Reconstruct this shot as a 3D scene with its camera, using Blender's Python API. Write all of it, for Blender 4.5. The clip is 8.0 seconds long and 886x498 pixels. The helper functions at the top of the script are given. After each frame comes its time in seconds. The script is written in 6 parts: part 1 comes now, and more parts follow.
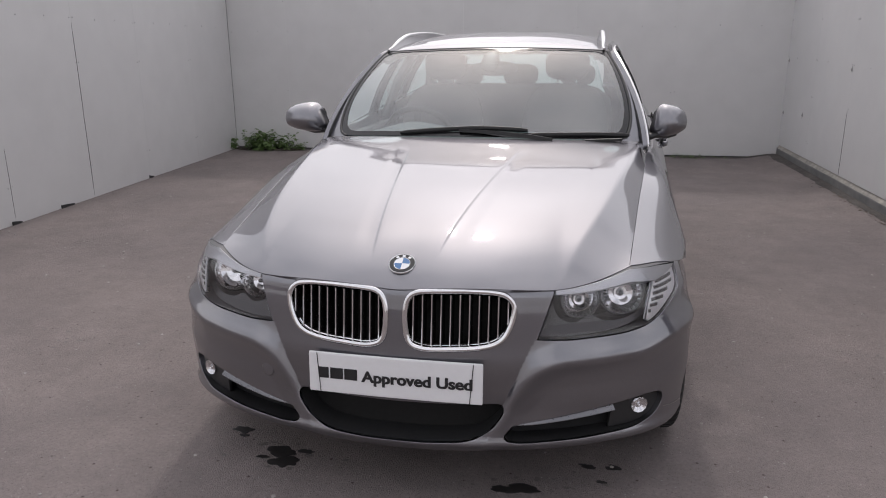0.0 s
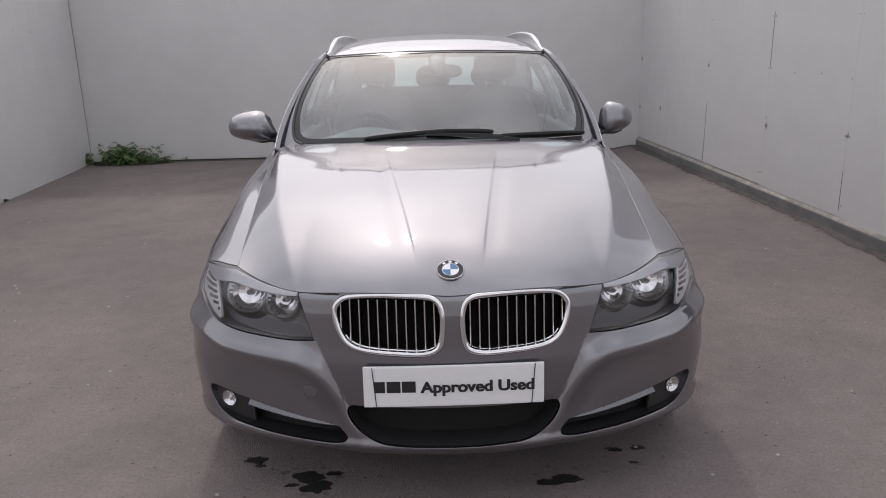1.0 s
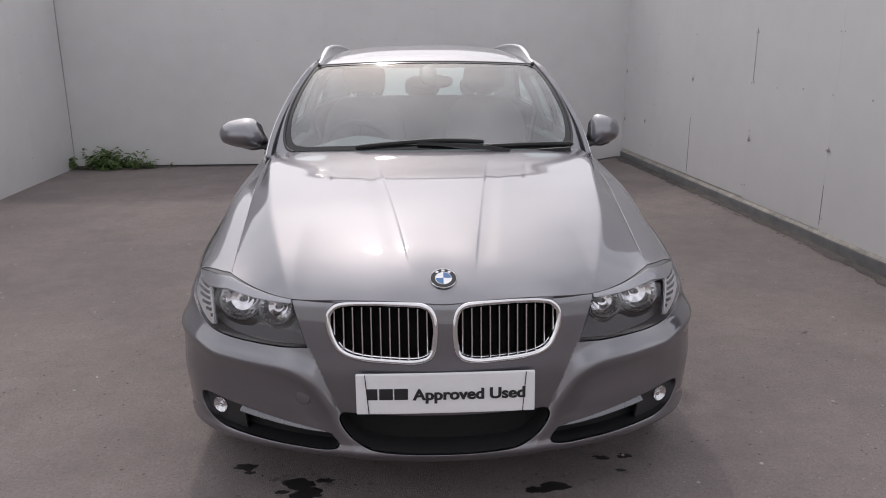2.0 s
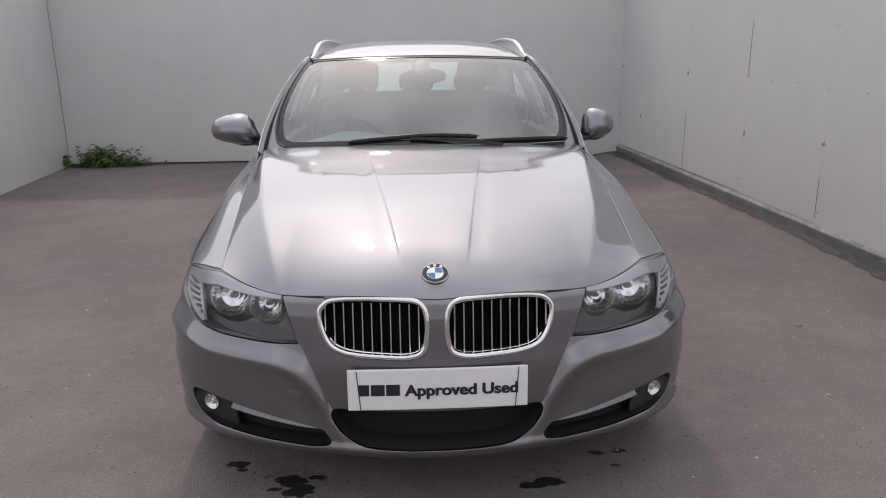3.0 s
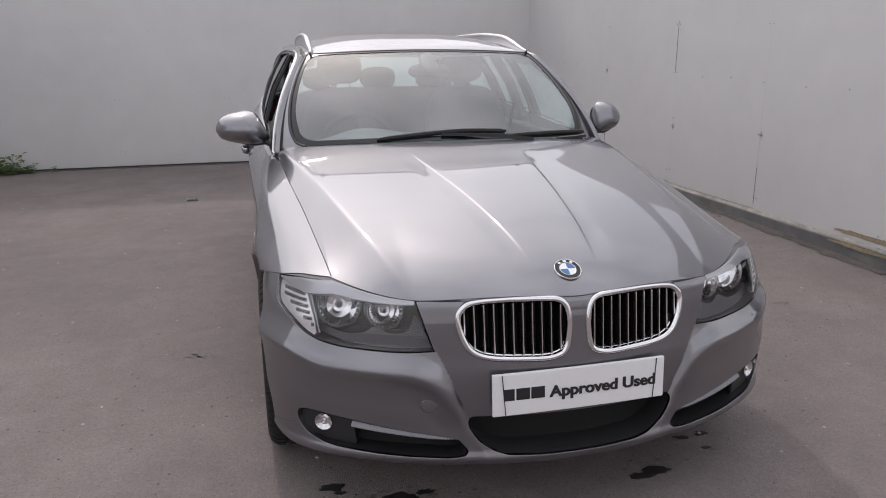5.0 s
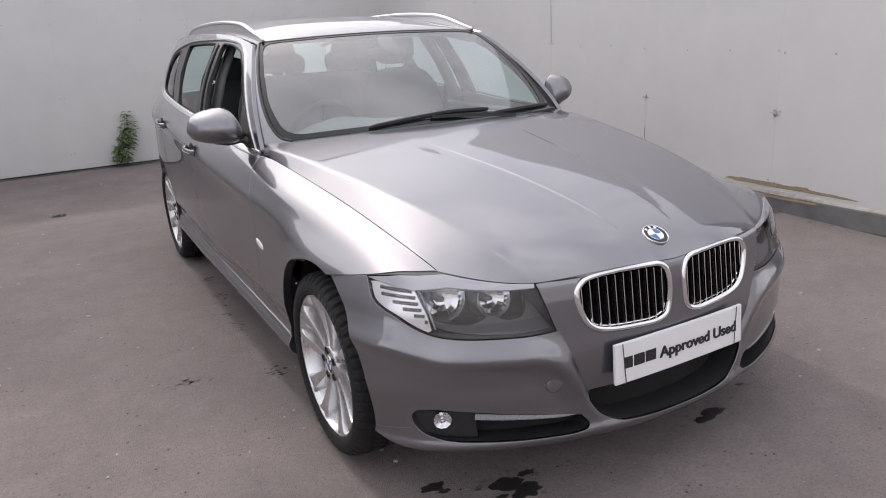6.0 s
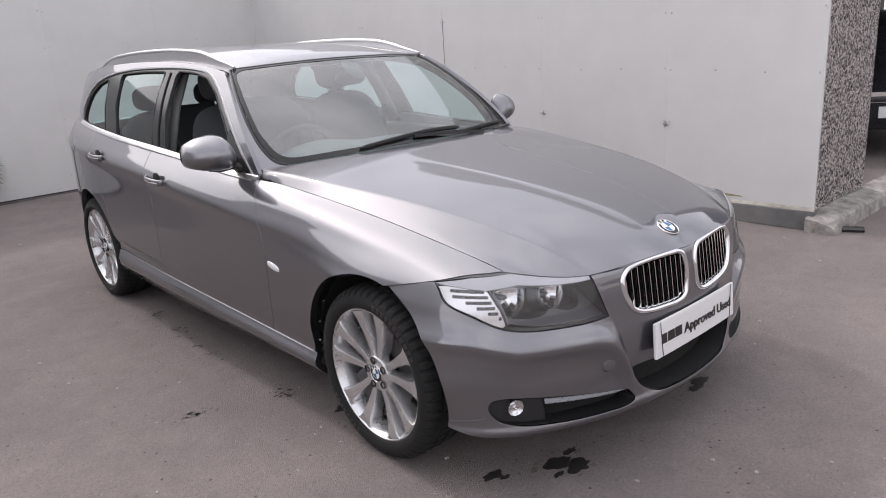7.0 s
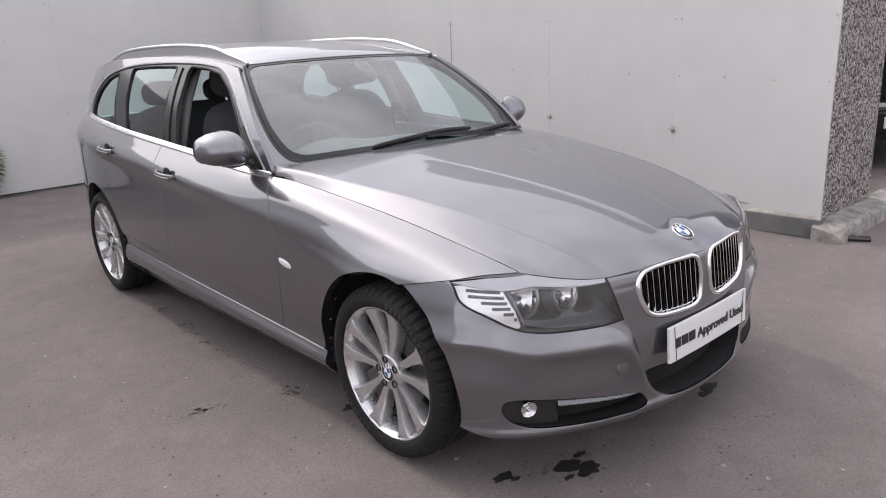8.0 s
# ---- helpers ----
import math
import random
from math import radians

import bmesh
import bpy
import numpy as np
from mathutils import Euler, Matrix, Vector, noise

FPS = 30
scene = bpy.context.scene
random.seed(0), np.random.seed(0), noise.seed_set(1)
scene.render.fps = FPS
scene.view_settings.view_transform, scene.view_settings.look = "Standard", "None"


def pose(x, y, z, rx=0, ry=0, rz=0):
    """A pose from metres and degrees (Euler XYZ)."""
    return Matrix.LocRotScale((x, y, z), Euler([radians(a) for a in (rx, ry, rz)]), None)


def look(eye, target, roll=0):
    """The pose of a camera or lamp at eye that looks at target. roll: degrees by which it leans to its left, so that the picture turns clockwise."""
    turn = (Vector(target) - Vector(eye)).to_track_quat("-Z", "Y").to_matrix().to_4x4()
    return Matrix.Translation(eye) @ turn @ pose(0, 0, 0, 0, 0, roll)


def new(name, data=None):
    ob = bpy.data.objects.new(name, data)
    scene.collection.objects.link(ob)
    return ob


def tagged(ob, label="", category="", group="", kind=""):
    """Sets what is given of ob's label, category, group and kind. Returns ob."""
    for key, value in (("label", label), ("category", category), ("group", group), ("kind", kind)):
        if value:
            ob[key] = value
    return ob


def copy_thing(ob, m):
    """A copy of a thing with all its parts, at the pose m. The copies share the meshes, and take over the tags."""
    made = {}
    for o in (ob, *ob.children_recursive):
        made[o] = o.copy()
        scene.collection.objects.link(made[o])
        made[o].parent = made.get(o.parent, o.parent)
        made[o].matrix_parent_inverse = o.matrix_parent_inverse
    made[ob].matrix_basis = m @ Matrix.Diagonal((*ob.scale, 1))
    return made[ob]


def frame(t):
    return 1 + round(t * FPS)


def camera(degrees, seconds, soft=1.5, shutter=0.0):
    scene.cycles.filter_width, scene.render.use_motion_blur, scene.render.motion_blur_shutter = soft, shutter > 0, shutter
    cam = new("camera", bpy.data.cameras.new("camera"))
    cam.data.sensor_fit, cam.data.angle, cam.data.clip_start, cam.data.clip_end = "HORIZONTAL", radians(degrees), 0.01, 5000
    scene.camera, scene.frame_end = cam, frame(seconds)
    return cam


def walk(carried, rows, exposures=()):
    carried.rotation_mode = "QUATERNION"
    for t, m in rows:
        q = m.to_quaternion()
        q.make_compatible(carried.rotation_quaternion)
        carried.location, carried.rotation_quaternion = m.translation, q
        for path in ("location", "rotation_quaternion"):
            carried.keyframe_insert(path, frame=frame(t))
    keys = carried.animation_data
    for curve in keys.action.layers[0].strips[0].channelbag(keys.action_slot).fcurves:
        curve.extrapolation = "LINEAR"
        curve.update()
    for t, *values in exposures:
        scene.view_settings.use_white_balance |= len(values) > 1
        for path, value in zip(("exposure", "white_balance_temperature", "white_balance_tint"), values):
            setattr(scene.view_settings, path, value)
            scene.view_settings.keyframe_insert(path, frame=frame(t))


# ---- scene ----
cam = camera(62.9, 8.0, soft=1.0)
PATH = [
    (0, (0.526, -1.973, 1.365), (0.147, -0.083, 0.833), -0.4),
    (0.5, (0.196, -1.936, 1.353), (0.076, -0.015, 0.807), -0.2),
    (1, (-0.077, -2.014, 1.378), (-0.023, -0.087, 0.846), -1.3),
    (1.5, (-0.11, -2.039, 1.39), (-0.01, -0.107, 0.883), -0.3),
    (3, (-0.09, -2.023, 1.376), (0.018, -0.095, 0.857), -0.6),
    (3.5, (-0.079, -2.001, 1.374), (0.033, -0.073, 0.855), -0.7),
    (4, (-0.165, -1.969, 1.363), (-0.011, -0.045, 0.839), 0.7),
    (4.5, (-0.514, -1.982, 1.367), (-0.191, -0.077, 0.852), -0.3),
    (5, (-0.851, -1.824, 1.359), (-0.367, 0.044, 0.834), -0.4),
    (5.2, (-1.0, -1.762, 1.37), (-0.448, 0.083, 0.831), -0.8),
    (6.3, (-1.794, -1.378, 1.385), (-0.708, 0.203, 0.818), -2.9),
    (6.5, (-1.938, -1.324, 1.391), (-0.763, 0.203, 0.856), -2.5),
    (7, (-2.208, -1.241, 1.424), (-0.917, 0.182, 0.869), -3.8),
    (7.5, (-2.254, -1.201, 1.426), (-0.954, 0.215, 0.874), -2.8),
    (8, (-2.248, -1.2, 1.417), (-0.951, 0.22, 0.868), -2.6),
]
EXPOSURES = [(0.0, -0.05, 6500, 14), (3.5, -0.03, 6500, 14), (4.5, -0.04, 6500, 14), (5.0, 0.06, 6500, 14), (6.5, 0.40, 6500, 14), (8.0, 0.44, 6500, 14)]
walk(cam, [(t, look(eye, target, roll)) for t, eye, target, roll in PATH], EXPOSURES)

# ---- light: hazy sky with a soft sun behind and to the driver's side of the car ----
SUN_DIR = Vector((-0.12, 0.86, 1.00)).normalized()
sun_data = bpy.data.lights.new("sun", "SUN")
sun_data.energy, sun_data.angle, sun_data.color = 0.72, radians(3.0), (1.0, 0.95, 0.90)
sun = new("sun", sun_data)
sun.matrix_world = look(SUN_DIR * 30, (0, 0, 0))

world = bpy.data.worlds.new("sky")
scene.world = world
world.use_nodes = True
wn, wl = world.node_tree.nodes, world.node_tree.links
wn.clear()
w_out = wn.new("ShaderNodeOutputWorld")
w_bg = wn.new("ShaderNodeBackground")
w_sky = wn.new("ShaderNodeTexSky")
w_sky.sky_type, w_sky.sun_disc = "NISHITA", False
w_sky.sun_elevation = math.asin(SUN_DIR.z)
w_sky.sun_rotation = math.atan2(SUN_DIR.x, SUN_DIR.y)
w_sky.air_density, w_sky.dust_density, w_sky.ozone_density = 1.0, 4.0, 1.0
w_tc = wn.new("ShaderNodeTexCoord")
w_noise = wn.new("ShaderNodeTexNoise")
w_noise.inputs["Scale"].default_value = 2.6
w_noise.inputs["Detail"].default_value = 7
w_noise.inputs["Roughness"].default_value = 0.55
w_ramp = wn.new("ShaderNodeValToRGB")
w_ramp.color_ramp.elements[0].position, w_ramp.color_ramp.elements[0].color = 0.36, (6.2, 6.35, 6.7, 1)
w_ramp.color_ramp.elements[1].position, w_ramp.color_ramp.elements[1].color = 0.66, (11.4, 11.3, 11.5, 1)
w_mix = wn.new("ShaderNodeMix")
w_mix.data_type = "RGBA"
w_mix.inputs[0].default_value = 0.78
wl.new(w_tc.outputs["Generated"], w_noise.inputs["Vector"])
wl.new(w_noise.outputs["Fac"], w_ramp.inputs["Fac"])
wl.new(w_sky.outputs["Color"], w_mix.inputs[6])
wl.new(w_ramp.outputs["Color"], w_mix.inputs[7])
# glow of the veiled sun
w_dot, w_pow, w_glow, w_add = wn.new("ShaderNodeVectorMath"), wn.new("ShaderNodeMath"), wn.new("ShaderNodeMix"), wn.new("ShaderNodeMix")
w_dot.operation = "DOT_PRODUCT"
w_dot.inputs[1].default_value = SUN_DIR
wl.new(w_tc.outputs["Generated"], w_dot.inputs[0])
w_pow.operation, w_pow.inputs[1].default_value, w_pow.use_clamp = "POWER", 4.0, True
w_max = wn.new("ShaderNodeMath")
w_max.operation, w_max.inputs[1].default_value = "MAXIMUM", 0.0
wl.new(w_dot.outputs["Value"], w_max.inputs[0])
wl.new(w_max.outputs[0], w_pow.inputs[0])
w_glow.data_type = w_add.data_type = "RGBA"
w_glow.inputs[6].default_value, w_glow.inputs[7].default_value = (0, 0, 0, 1), (5.6, 5.5, 5.4, 1)
wl.new(w_pow.outputs[0], w_glow.inputs[0])
w_add.blend_type = "ADD"
w_add.inputs[0].default_value = 1.0
wl.new(w_mix.outputs[2], w_add.inputs[6])
wl.new(w_glow.outputs[2], w_add.inputs[7])
wl.new(w_add.outputs[2], w_bg.inputs["Color"])
w_bg.inputs["Strength"].default_value = 0.127
wl.new(w_bg.outputs["Background"], w_out.inputs["Surface"])


# ---- materials ----
def material(name, base, rough=0.5, metal=0.0, vary=0.12, grain=60.0, big=1.5, bump=0.0, bump_scale=200.0, coat=0.0, spread=0.0, tint=None):
    """Two scales of variation in colour, some in roughness, and a fine relief."""
    m = bpy.data.materials.new(name)
    m.use_nodes = True
    n, l = m.node_tree.nodes, m.node_tree.links
    b = n["Principled BSDF"]
    tc = n.new("ShaderNodeTexCoord")
    fine, wide = n.new("ShaderNodeTexNoise"), n.new("ShaderNodeTexNoise")
    fine.inputs["Scale"].default_value, fine.inputs["Detail"].default_value = grain, 4
    wide.inputs["Scale"].default_value, wide.inputs["Detail"].default_value = big, 5
    l.new(tc.outputs["Object"], fine.inputs["Vector"])
    l.new(tc.outputs["Object"], wide.inputs["Vector"])
    add = n.new("ShaderNodeMath")
    add.operation = "ADD"
    l.new(fine.outputs["Fac"], add.inputs[0])
    l.new(wide.outputs["Fac"], add.inputs[1])
    ramp = n.new("ShaderNodeMapRange")
    ramp.inputs["From Min"].default_value, ramp.inputs["From Max"].default_value = 0.6, 1.4
    l.new(add.outputs[0], ramp.inputs["Value"])
    mix = n.new("ShaderNodeMix")
    mix.data_type = "RGBA"
    lo = [c * (1 - vary) for c in base]
    hi = [min(1, c * (1 + vary)) for c in (tint or base)]
    mix.inputs[6].default_value, mix.inputs[7].default_value = (*lo, 1), (*hi, 1)
    l.new(ramp.outputs[0], mix.inputs[0])
    last = mix.outputs[2]
    if spread:
        info, hsv, rng = n.new("ShaderNodeObjectInfo"), n.new("ShaderNodeHueSaturation"), n.new("ShaderNodeMapRange")
        rng.inputs["To Min"].default_value, rng.inputs["To Max"].default_value = 1 - spread, 1 + spread
        l.new(info.outputs["Random"], rng.inputs["Value"])
        l.new(rng.outputs[0], hsv.inputs["Value"])
        l.new(last, hsv.inputs["Color"])
        last = hsv.outputs["Color"]
    l.new(last, b.inputs["Base Color"])
    rr = n.new("ShaderNodeMapRange")
    rr.inputs["To Min"].default_value, rr.inputs["To Max"].default_value = rough * 0.88, min(1, rough * 1.12)
    l.new(fine.outputs["Fac"], rr.inputs["Value"])
    l.new(rr.outputs[0], b.inputs["Roughness"])
    b.inputs["Metallic"].default_value = metal
    b.inputs["Coat Weight"].default_value = coat
    b.inputs["Coat Roughness"].default_value = 0.03
    if bump:
        tex, bp = n.new("ShaderNodeTexNoise"), n.new("ShaderNodeBump")
        tex.inputs["Scale"].default_value, tex.inputs["Detail"].default_value = bump_scale, 3
        l.new(tc.outputs["Object"], tex.inputs["Vector"])
        bp.inputs["Strength"].default_value, bp.inputs["Distance"].default_value = bump, 0.01
        l.new(tex.outputs["Fac"], bp.inputs["Height"])
        l.new(bp.outputs["Normal"], b.inputs["Normal"])
    return m


M = {}
M["board"] = material("painted_board", (0.63, 0.625, 0.618), 0.42, vary=0.05, grain=4, big=0.8, bump=0.02, bump_scale=30, spread=0.015)
M["board_edge"] = material("board_edge", (0.46, 0.45, 0.44), 0.7, vary=0.3, grain=40)
M["kerb"] = material("kerb_concrete", (0.145, 0.147, 0.15), 0.8, vary=0.3, grain=9, big=2.5, bump=0.2, bump_scale=60, tint=(0.155, 0.152, 0.148))
M["mortar"] = material("grey_mortar", (0.27, 0.262, 0.245), 0.9, vary=0.35, grain=18, big=3, bump=0.5, bump_scale=70, tint=(0.36, 0.335, 0.295))
M["bolt_head"] = material("painted_bolt_head", (0.44, 0.435, 0.43), 0.4, 0.2, vary=0.25)
M["bolt"] = material("zinc_bolt", (0.40, 0.39, 0.38), 0.45, 0.8, vary=0.2)
M["rust"] = material("rust_stain", (0.33, 0.265, 0.175), 0.8, vary=0.3, grain=50)
M["worn_kerb"] = material("worn_kerb_end", (0.20, 0.187, 0.175), 0.9, vary=0.5, grain=20, big=7, bump=0.6, bump_scale=60, tint=(0.30, 0.28, 0.26))
M["gap"] = material("dark_gap", (0.03, 0.03, 0.03), 0.9, vary=0.3)
M["soil"] = material("soil", (0.06, 0.05, 0.04), 0.95, vary=0.5, bump=0.6, bump_scale=60)
M["leaf"] = material("leaf_green", (0.07, 0.12, 0.035), 0.55, vary=0.5, grain=25, big=9, tint=(0.10, 0.16, 0.05))
M["stem"] = material("stem_green", (0.10, 0.11, 0.05), 0.6, vary=0.3)


def tarmac():
    """Brown-grey tarmac: mottled by the hand, fine grain, dark pits, a few pale chips."""
    m = material("tarmac", (0.212, 0.181, 0.173), 0.88, vary=0.24, grain=260, big=75, bump=0.8, bump_scale=230)
    n, l = m.node_tree.nodes, m.node_tree.links
    b = n["Principled BSDF"]
    tc = next(x for x in n if x.bl_idname == "ShaderNodeTexCoord")
    last = b.inputs["Base Color"].links[0].from_socket
    # broad wear, then blotches of 5 to 20 cm
    for scale, detail, lo, hi, a, z in ((0.5, 5, (0.87, 0.875, 0.89, 1), (1.08, 1.07, 1.06, 1), 0.36, 0.64), (2.2, 5, (0.91, 0.91, 0.91, 1), (1.06, 1.06, 1.06, 1), 0.36, 0.62), (11.0, 6, (0.94, 0.94, 0.94, 1), (1.04, 1.04, 1.04, 1), 0.34, 0.62)):
        tex, ramp, mul = n.new("ShaderNodeTexNoise"), n.new("ShaderNodeValToRGB"), n.new("ShaderNodeMix")
        tex.inputs["Scale"].default_value, tex.inputs["Detail"].default_value, tex.inputs["Roughness"].default_value = scale, detail, 0.62
        ramp.color_ramp.elements[0].position, ramp.color_ramp.elements[0].color = a, lo
        ramp.color_ramp.elements[1].position, ramp.color_ramp.elements[1].color = z, hi
        mul.data_type, mul.blend_type = "RGBA", "MULTIPLY"
        mul.inputs[0].default_value = 1.0
        l.new(tc.outputs["Object"], tex.inputs["Vector"])
        l.new(tex.outputs["Fac"], ramp.inputs["Fac"])
        l.new(last, mul.inputs[6])
        l.new(ramp.outputs["Color"], mul.inputs[7])
        last = mul.outputs[2]
    # pits and chips
    for scale, near, share, colour in ((34, 0.22, 0.93, (0.06, 0.040, 0.038, 1)), (75, 0.24, 0.93, (0.34, 0.33, 0.32, 1)), (120, 0.34, 0.70, (0.10, 0.086, 0.082, 1))):
        vor, lim, spot = n.new("ShaderNodeTexVoronoi"), n.new("ShaderNodeMapRange"), n.new("ShaderNodeMix")
        vor.inputs["Scale"].default_value = scale
        l.new(tc.outputs["Object"], vor.inputs["Vector"])
        lim.inputs["From Min"].default_value, lim.inputs["From Max"].default_value = near, near * 0.45
        l.new(vor.outputs["Distance"], lim.inputs["Value"])
        sep, gate, both = n.new("ShaderNodeSeparateColor"), n.new("ShaderNodeMath"), n.new("ShaderNodeMath")
        l.new(vor.outputs["Color"], sep.inputs[0])
        gate.operation, gate.inputs[1].default_value = "GREATER_THAN", share
        l.new(sep.outputs[0], gate.inputs[0])
        both.operation = "MULTIPLY"
        l.new(lim.outputs[0], both.inputs[0])
        l.new(gate.outputs[0], both.inputs[1])
        l.new(both.outputs[0], spot.inputs[0])
        spot.data_type = "RGBA"
        spot.inputs[7].default_value = colour
        l.new(last, spot.inputs[6])
        last = spot.outputs[2]
    l.new(last, b.inputs["Base Color"])
    return m


def pebbledash():
    m = material("pebbledash", (0.26, 0.235, 0.22), 0.8, vary=0.3, grain=80, big=3)
    n, l = m.node_tree.nodes, m.node_tree.links
    b = n["Principled BSDF"]
    tc = next(x for x in n if x.bl_idname == "ShaderNodeTexCoord")
    vor, bp, ramp = n.new("ShaderNodeTexVoronoi"), n.new("ShaderNodeBump"), n.new("ShaderNodeValToRGB")
    vor.inputs["Scale"].default_value = 84
    l.new(tc.outputs["Object"], vor.inputs["Vector"])
    sep = n.new("ShaderNodeSeparateColor")
    l.new(vor.outputs["Color"], sep.inputs[0])
    ramp.color_ramp.elements[0].color, ramp.color_ramp.elements[1].color = (0.016, 0.012, 0.012, 1), (0.56, 0.50, 0.48, 1)
    ramp.color_ramp.elements[0].position, ramp.color_ramp.elements[1].position = 0.15, 0.95
    l.new(sep.outputs[0], ramp.inputs["Fac"])
    l.new(ramp.outputs["Color"], b.inputs["Base Color"])
    bp.invert = True
    bp.inputs["Strength"].default_value, bp.inputs["Distance"].default_value = 1.0, 0.012
    l.new(vor.outputs["Distance"], bp.inputs["Height"])
    l.new(bp.outputs["Normal"], b.inputs["Normal"])
    return m


M["tarmac"], M["pebble"] = tarmac(), pebbledash()


# ---- mesh helpers ----
def link(name, bm, mat, parent=None, label="", smooth=False):
    me = bpy.data.meshes.new(name)
    bm.to_mesh(me)
    bm.free()
    me.materials.append(mat)
    if smooth:
        me.shade_smooth()
    ob = new(name, me)
    if parent:
        ob.parent = parent
    if label:
        ob["label"] = label
    return ob


def part(name, bm, mat, parent, label="", smooth=False):
    return link(name, bm, mat, parent, label, smooth)


def empty(name, at, label, category, group="", kind=""):
    ob = new(name)
    ob.location = at
    return tagged(ob, label, category, group, kind)


def box(lo, hi, bevel=0.0, segs=2, bm=None):
    bm = bm or bmesh.new()
    made = bmesh.ops.create_cube(bm, size=1)["verts"]
    for v in made:
        v.co = Vector([lo[k] + (v.co[k] + 0.5) * (hi[k] - lo[k]) for k in range(3)])
    if bevel:
        edges = list({e for v in made for e in v.link_edges})
        bmesh.ops.bevel(bm, geom=edges, offset=bevel, segments=segs, affect="EDGES", profile=0.6)
    return bm


def revolve(profile, n=48, axis="x", bm=None):
    """A turned body: profile of (along, radius)."""
    bm = bm or bmesh.new()
    rings = []
    for k in range(n):
        c, s = math.cos(k * math.tau / n), math.sin(k * math.tau / n)
        rings.append([bm.verts.new({"x": (a, r * c, r * s), "y": (r * c, a, r * s), "z": (r * c, r * s, a)}[axis]) for a, r in profile])
    for k in range(n):
        r, q = rings[k], rings[(k + 1) % n]
        for j in range(len(profile) - 1):
            bm.faces.new((r[j], r[j + 1], q[j + 1], q[j]))
    bmesh.ops.remove_doubles(bm, verts=bm.verts, dist=1e-6)
    bmesh.ops.recalc_face_normals(bm, faces=bm.faces)
    return bm


# ---- the bay: ground, boarded walls on a kerb, pebbledashed wall end ----
LEFT, RIGHT, BACK, OPEN_END, TOP = -4.095, 2.88, 7.81, 0.59, 2.9
SKEW = -0.088  # the west wall runs out of square


def skewed(bm):
    for v in bm.verts:
        v.co.x += SKEW * (v.co.y - 3.5)
    return bm


bm = bmesh.new()
ring = [bm.verts.new((math.cos(a) * 900, math.sin(a) * 900, 0)) for a in [k * math.tau / 48 for k in range(48)]]
bm.faces.new(ring)
ground = tagged(link("ground", bm, M["tarmac"]), "worn brown-grey tarmac yard with pale chippings", "ground", kind="structure")


def boarded_wall(name, along, start, end, fixed, inward, seams, rows, base, label, bend=lambda bm: bm, thirds=2, climb=0.0):
    """A wall core with painted boards in front of it, joints between them, and bolts along the board edges."""
    thick = 0.16
    def place(a, out, z):
        return (fixed + inward * out, a, z) if along == "y" else (a, fixed + inward * out, z)
    core = box(*[tuple(f(p, q) for p, q in zip(place(start, -0.02, base), place(end, -0.02 - thick, TOP - 0.02))) for f in (min, max)])
    wall = tagged(link(name, bend(core), M["board_edge"]), label, "wall", kind="structure")
    edges = [start, *seams, end]
    rnd = random.Random(len(label))
    for a, b in zip(edges, edges[1:]):
        out = rnd.uniform(-0.0003, 0.0003)
        foot = base - (0.03 * max(0, 1 - max(0, b - 1.8) / 4) if base > 0.1 else 0)
        p, q = place(a + 0.0002, -0.018, foot + rnd.uniform(0.0, 0.005)), place(b - 0.0002, out, TOP)
        bm = box([min(x, y) for x, y in zip(p, q)], [max(x, y) for x, y in zip(p, q)], 0.0005, 1)
        part("board", bend(bm), M["board"], wall)
        for c, z in [(c, z) for z in rows for c in (a + 0.024, b - 0.024)] + [(a + (b - a) * f, rows[thirds]) for f in (0.34, 0.66)]:
            if rnd.random() < 0.12:
                continue
            bm = revolve([(0.0052, 0.0003), (0.0048, 0.0045), (0.003, 0.0072), (0.0, 0.0078)], 8, "x")
            if along == "x":
                bm.transform(Matrix.Rotation(radians(90 * inward), 4, "Z"))
            elif inward < 0:
                bm.transform(Matrix.Rotation(math.pi, 4, "Z"))
            bmesh.ops.scale(bm, verts=bm.verts, vec=[rnd.uniform(0.65, 1.05)] * 3)
            bmesh.ops.translate(bm, verts=bm.verts, vec=place(c + rnd.uniform(-0.005, 0.005), out, z + climb * (c - 1.5) + rnd.uniform(-0.010, 0.010)))
            part("bolt", bend(bm), M["bolt_head"], wall)
    return wall


wall_east = boarded_wall("wall_east", "y", OPEN_END, BACK, RIGHT, -1, (1.715, 2.93, 4.16, 5.47, 6.62), (0.215, 0.70, 1.09, 1.505, 2.0), 0.175, "white-painted boarded wall with bolted joints", thirds=2, climb=0.026)
wall_west = boarded_wall("wall_west", "y", OPEN_END, BACK, LEFT, 1, (1.80, 3.03, 4.16, 5.27, 6.5), (0.3, 1.26, 1.66, 2.2), -0.01, "white-painted boarded wall meeting the tarmac", skewed)
wall_north = boarded_wall("wall_north", "x", LEFT - 0.75, RIGHT + 0.16, BACK, -1, (-3.62, -2.41, -1.14, 0.31, 1.55), (0.2, 0.82, 1.62, 2.0), 0.02, "white-painted boarded back wall in shade")

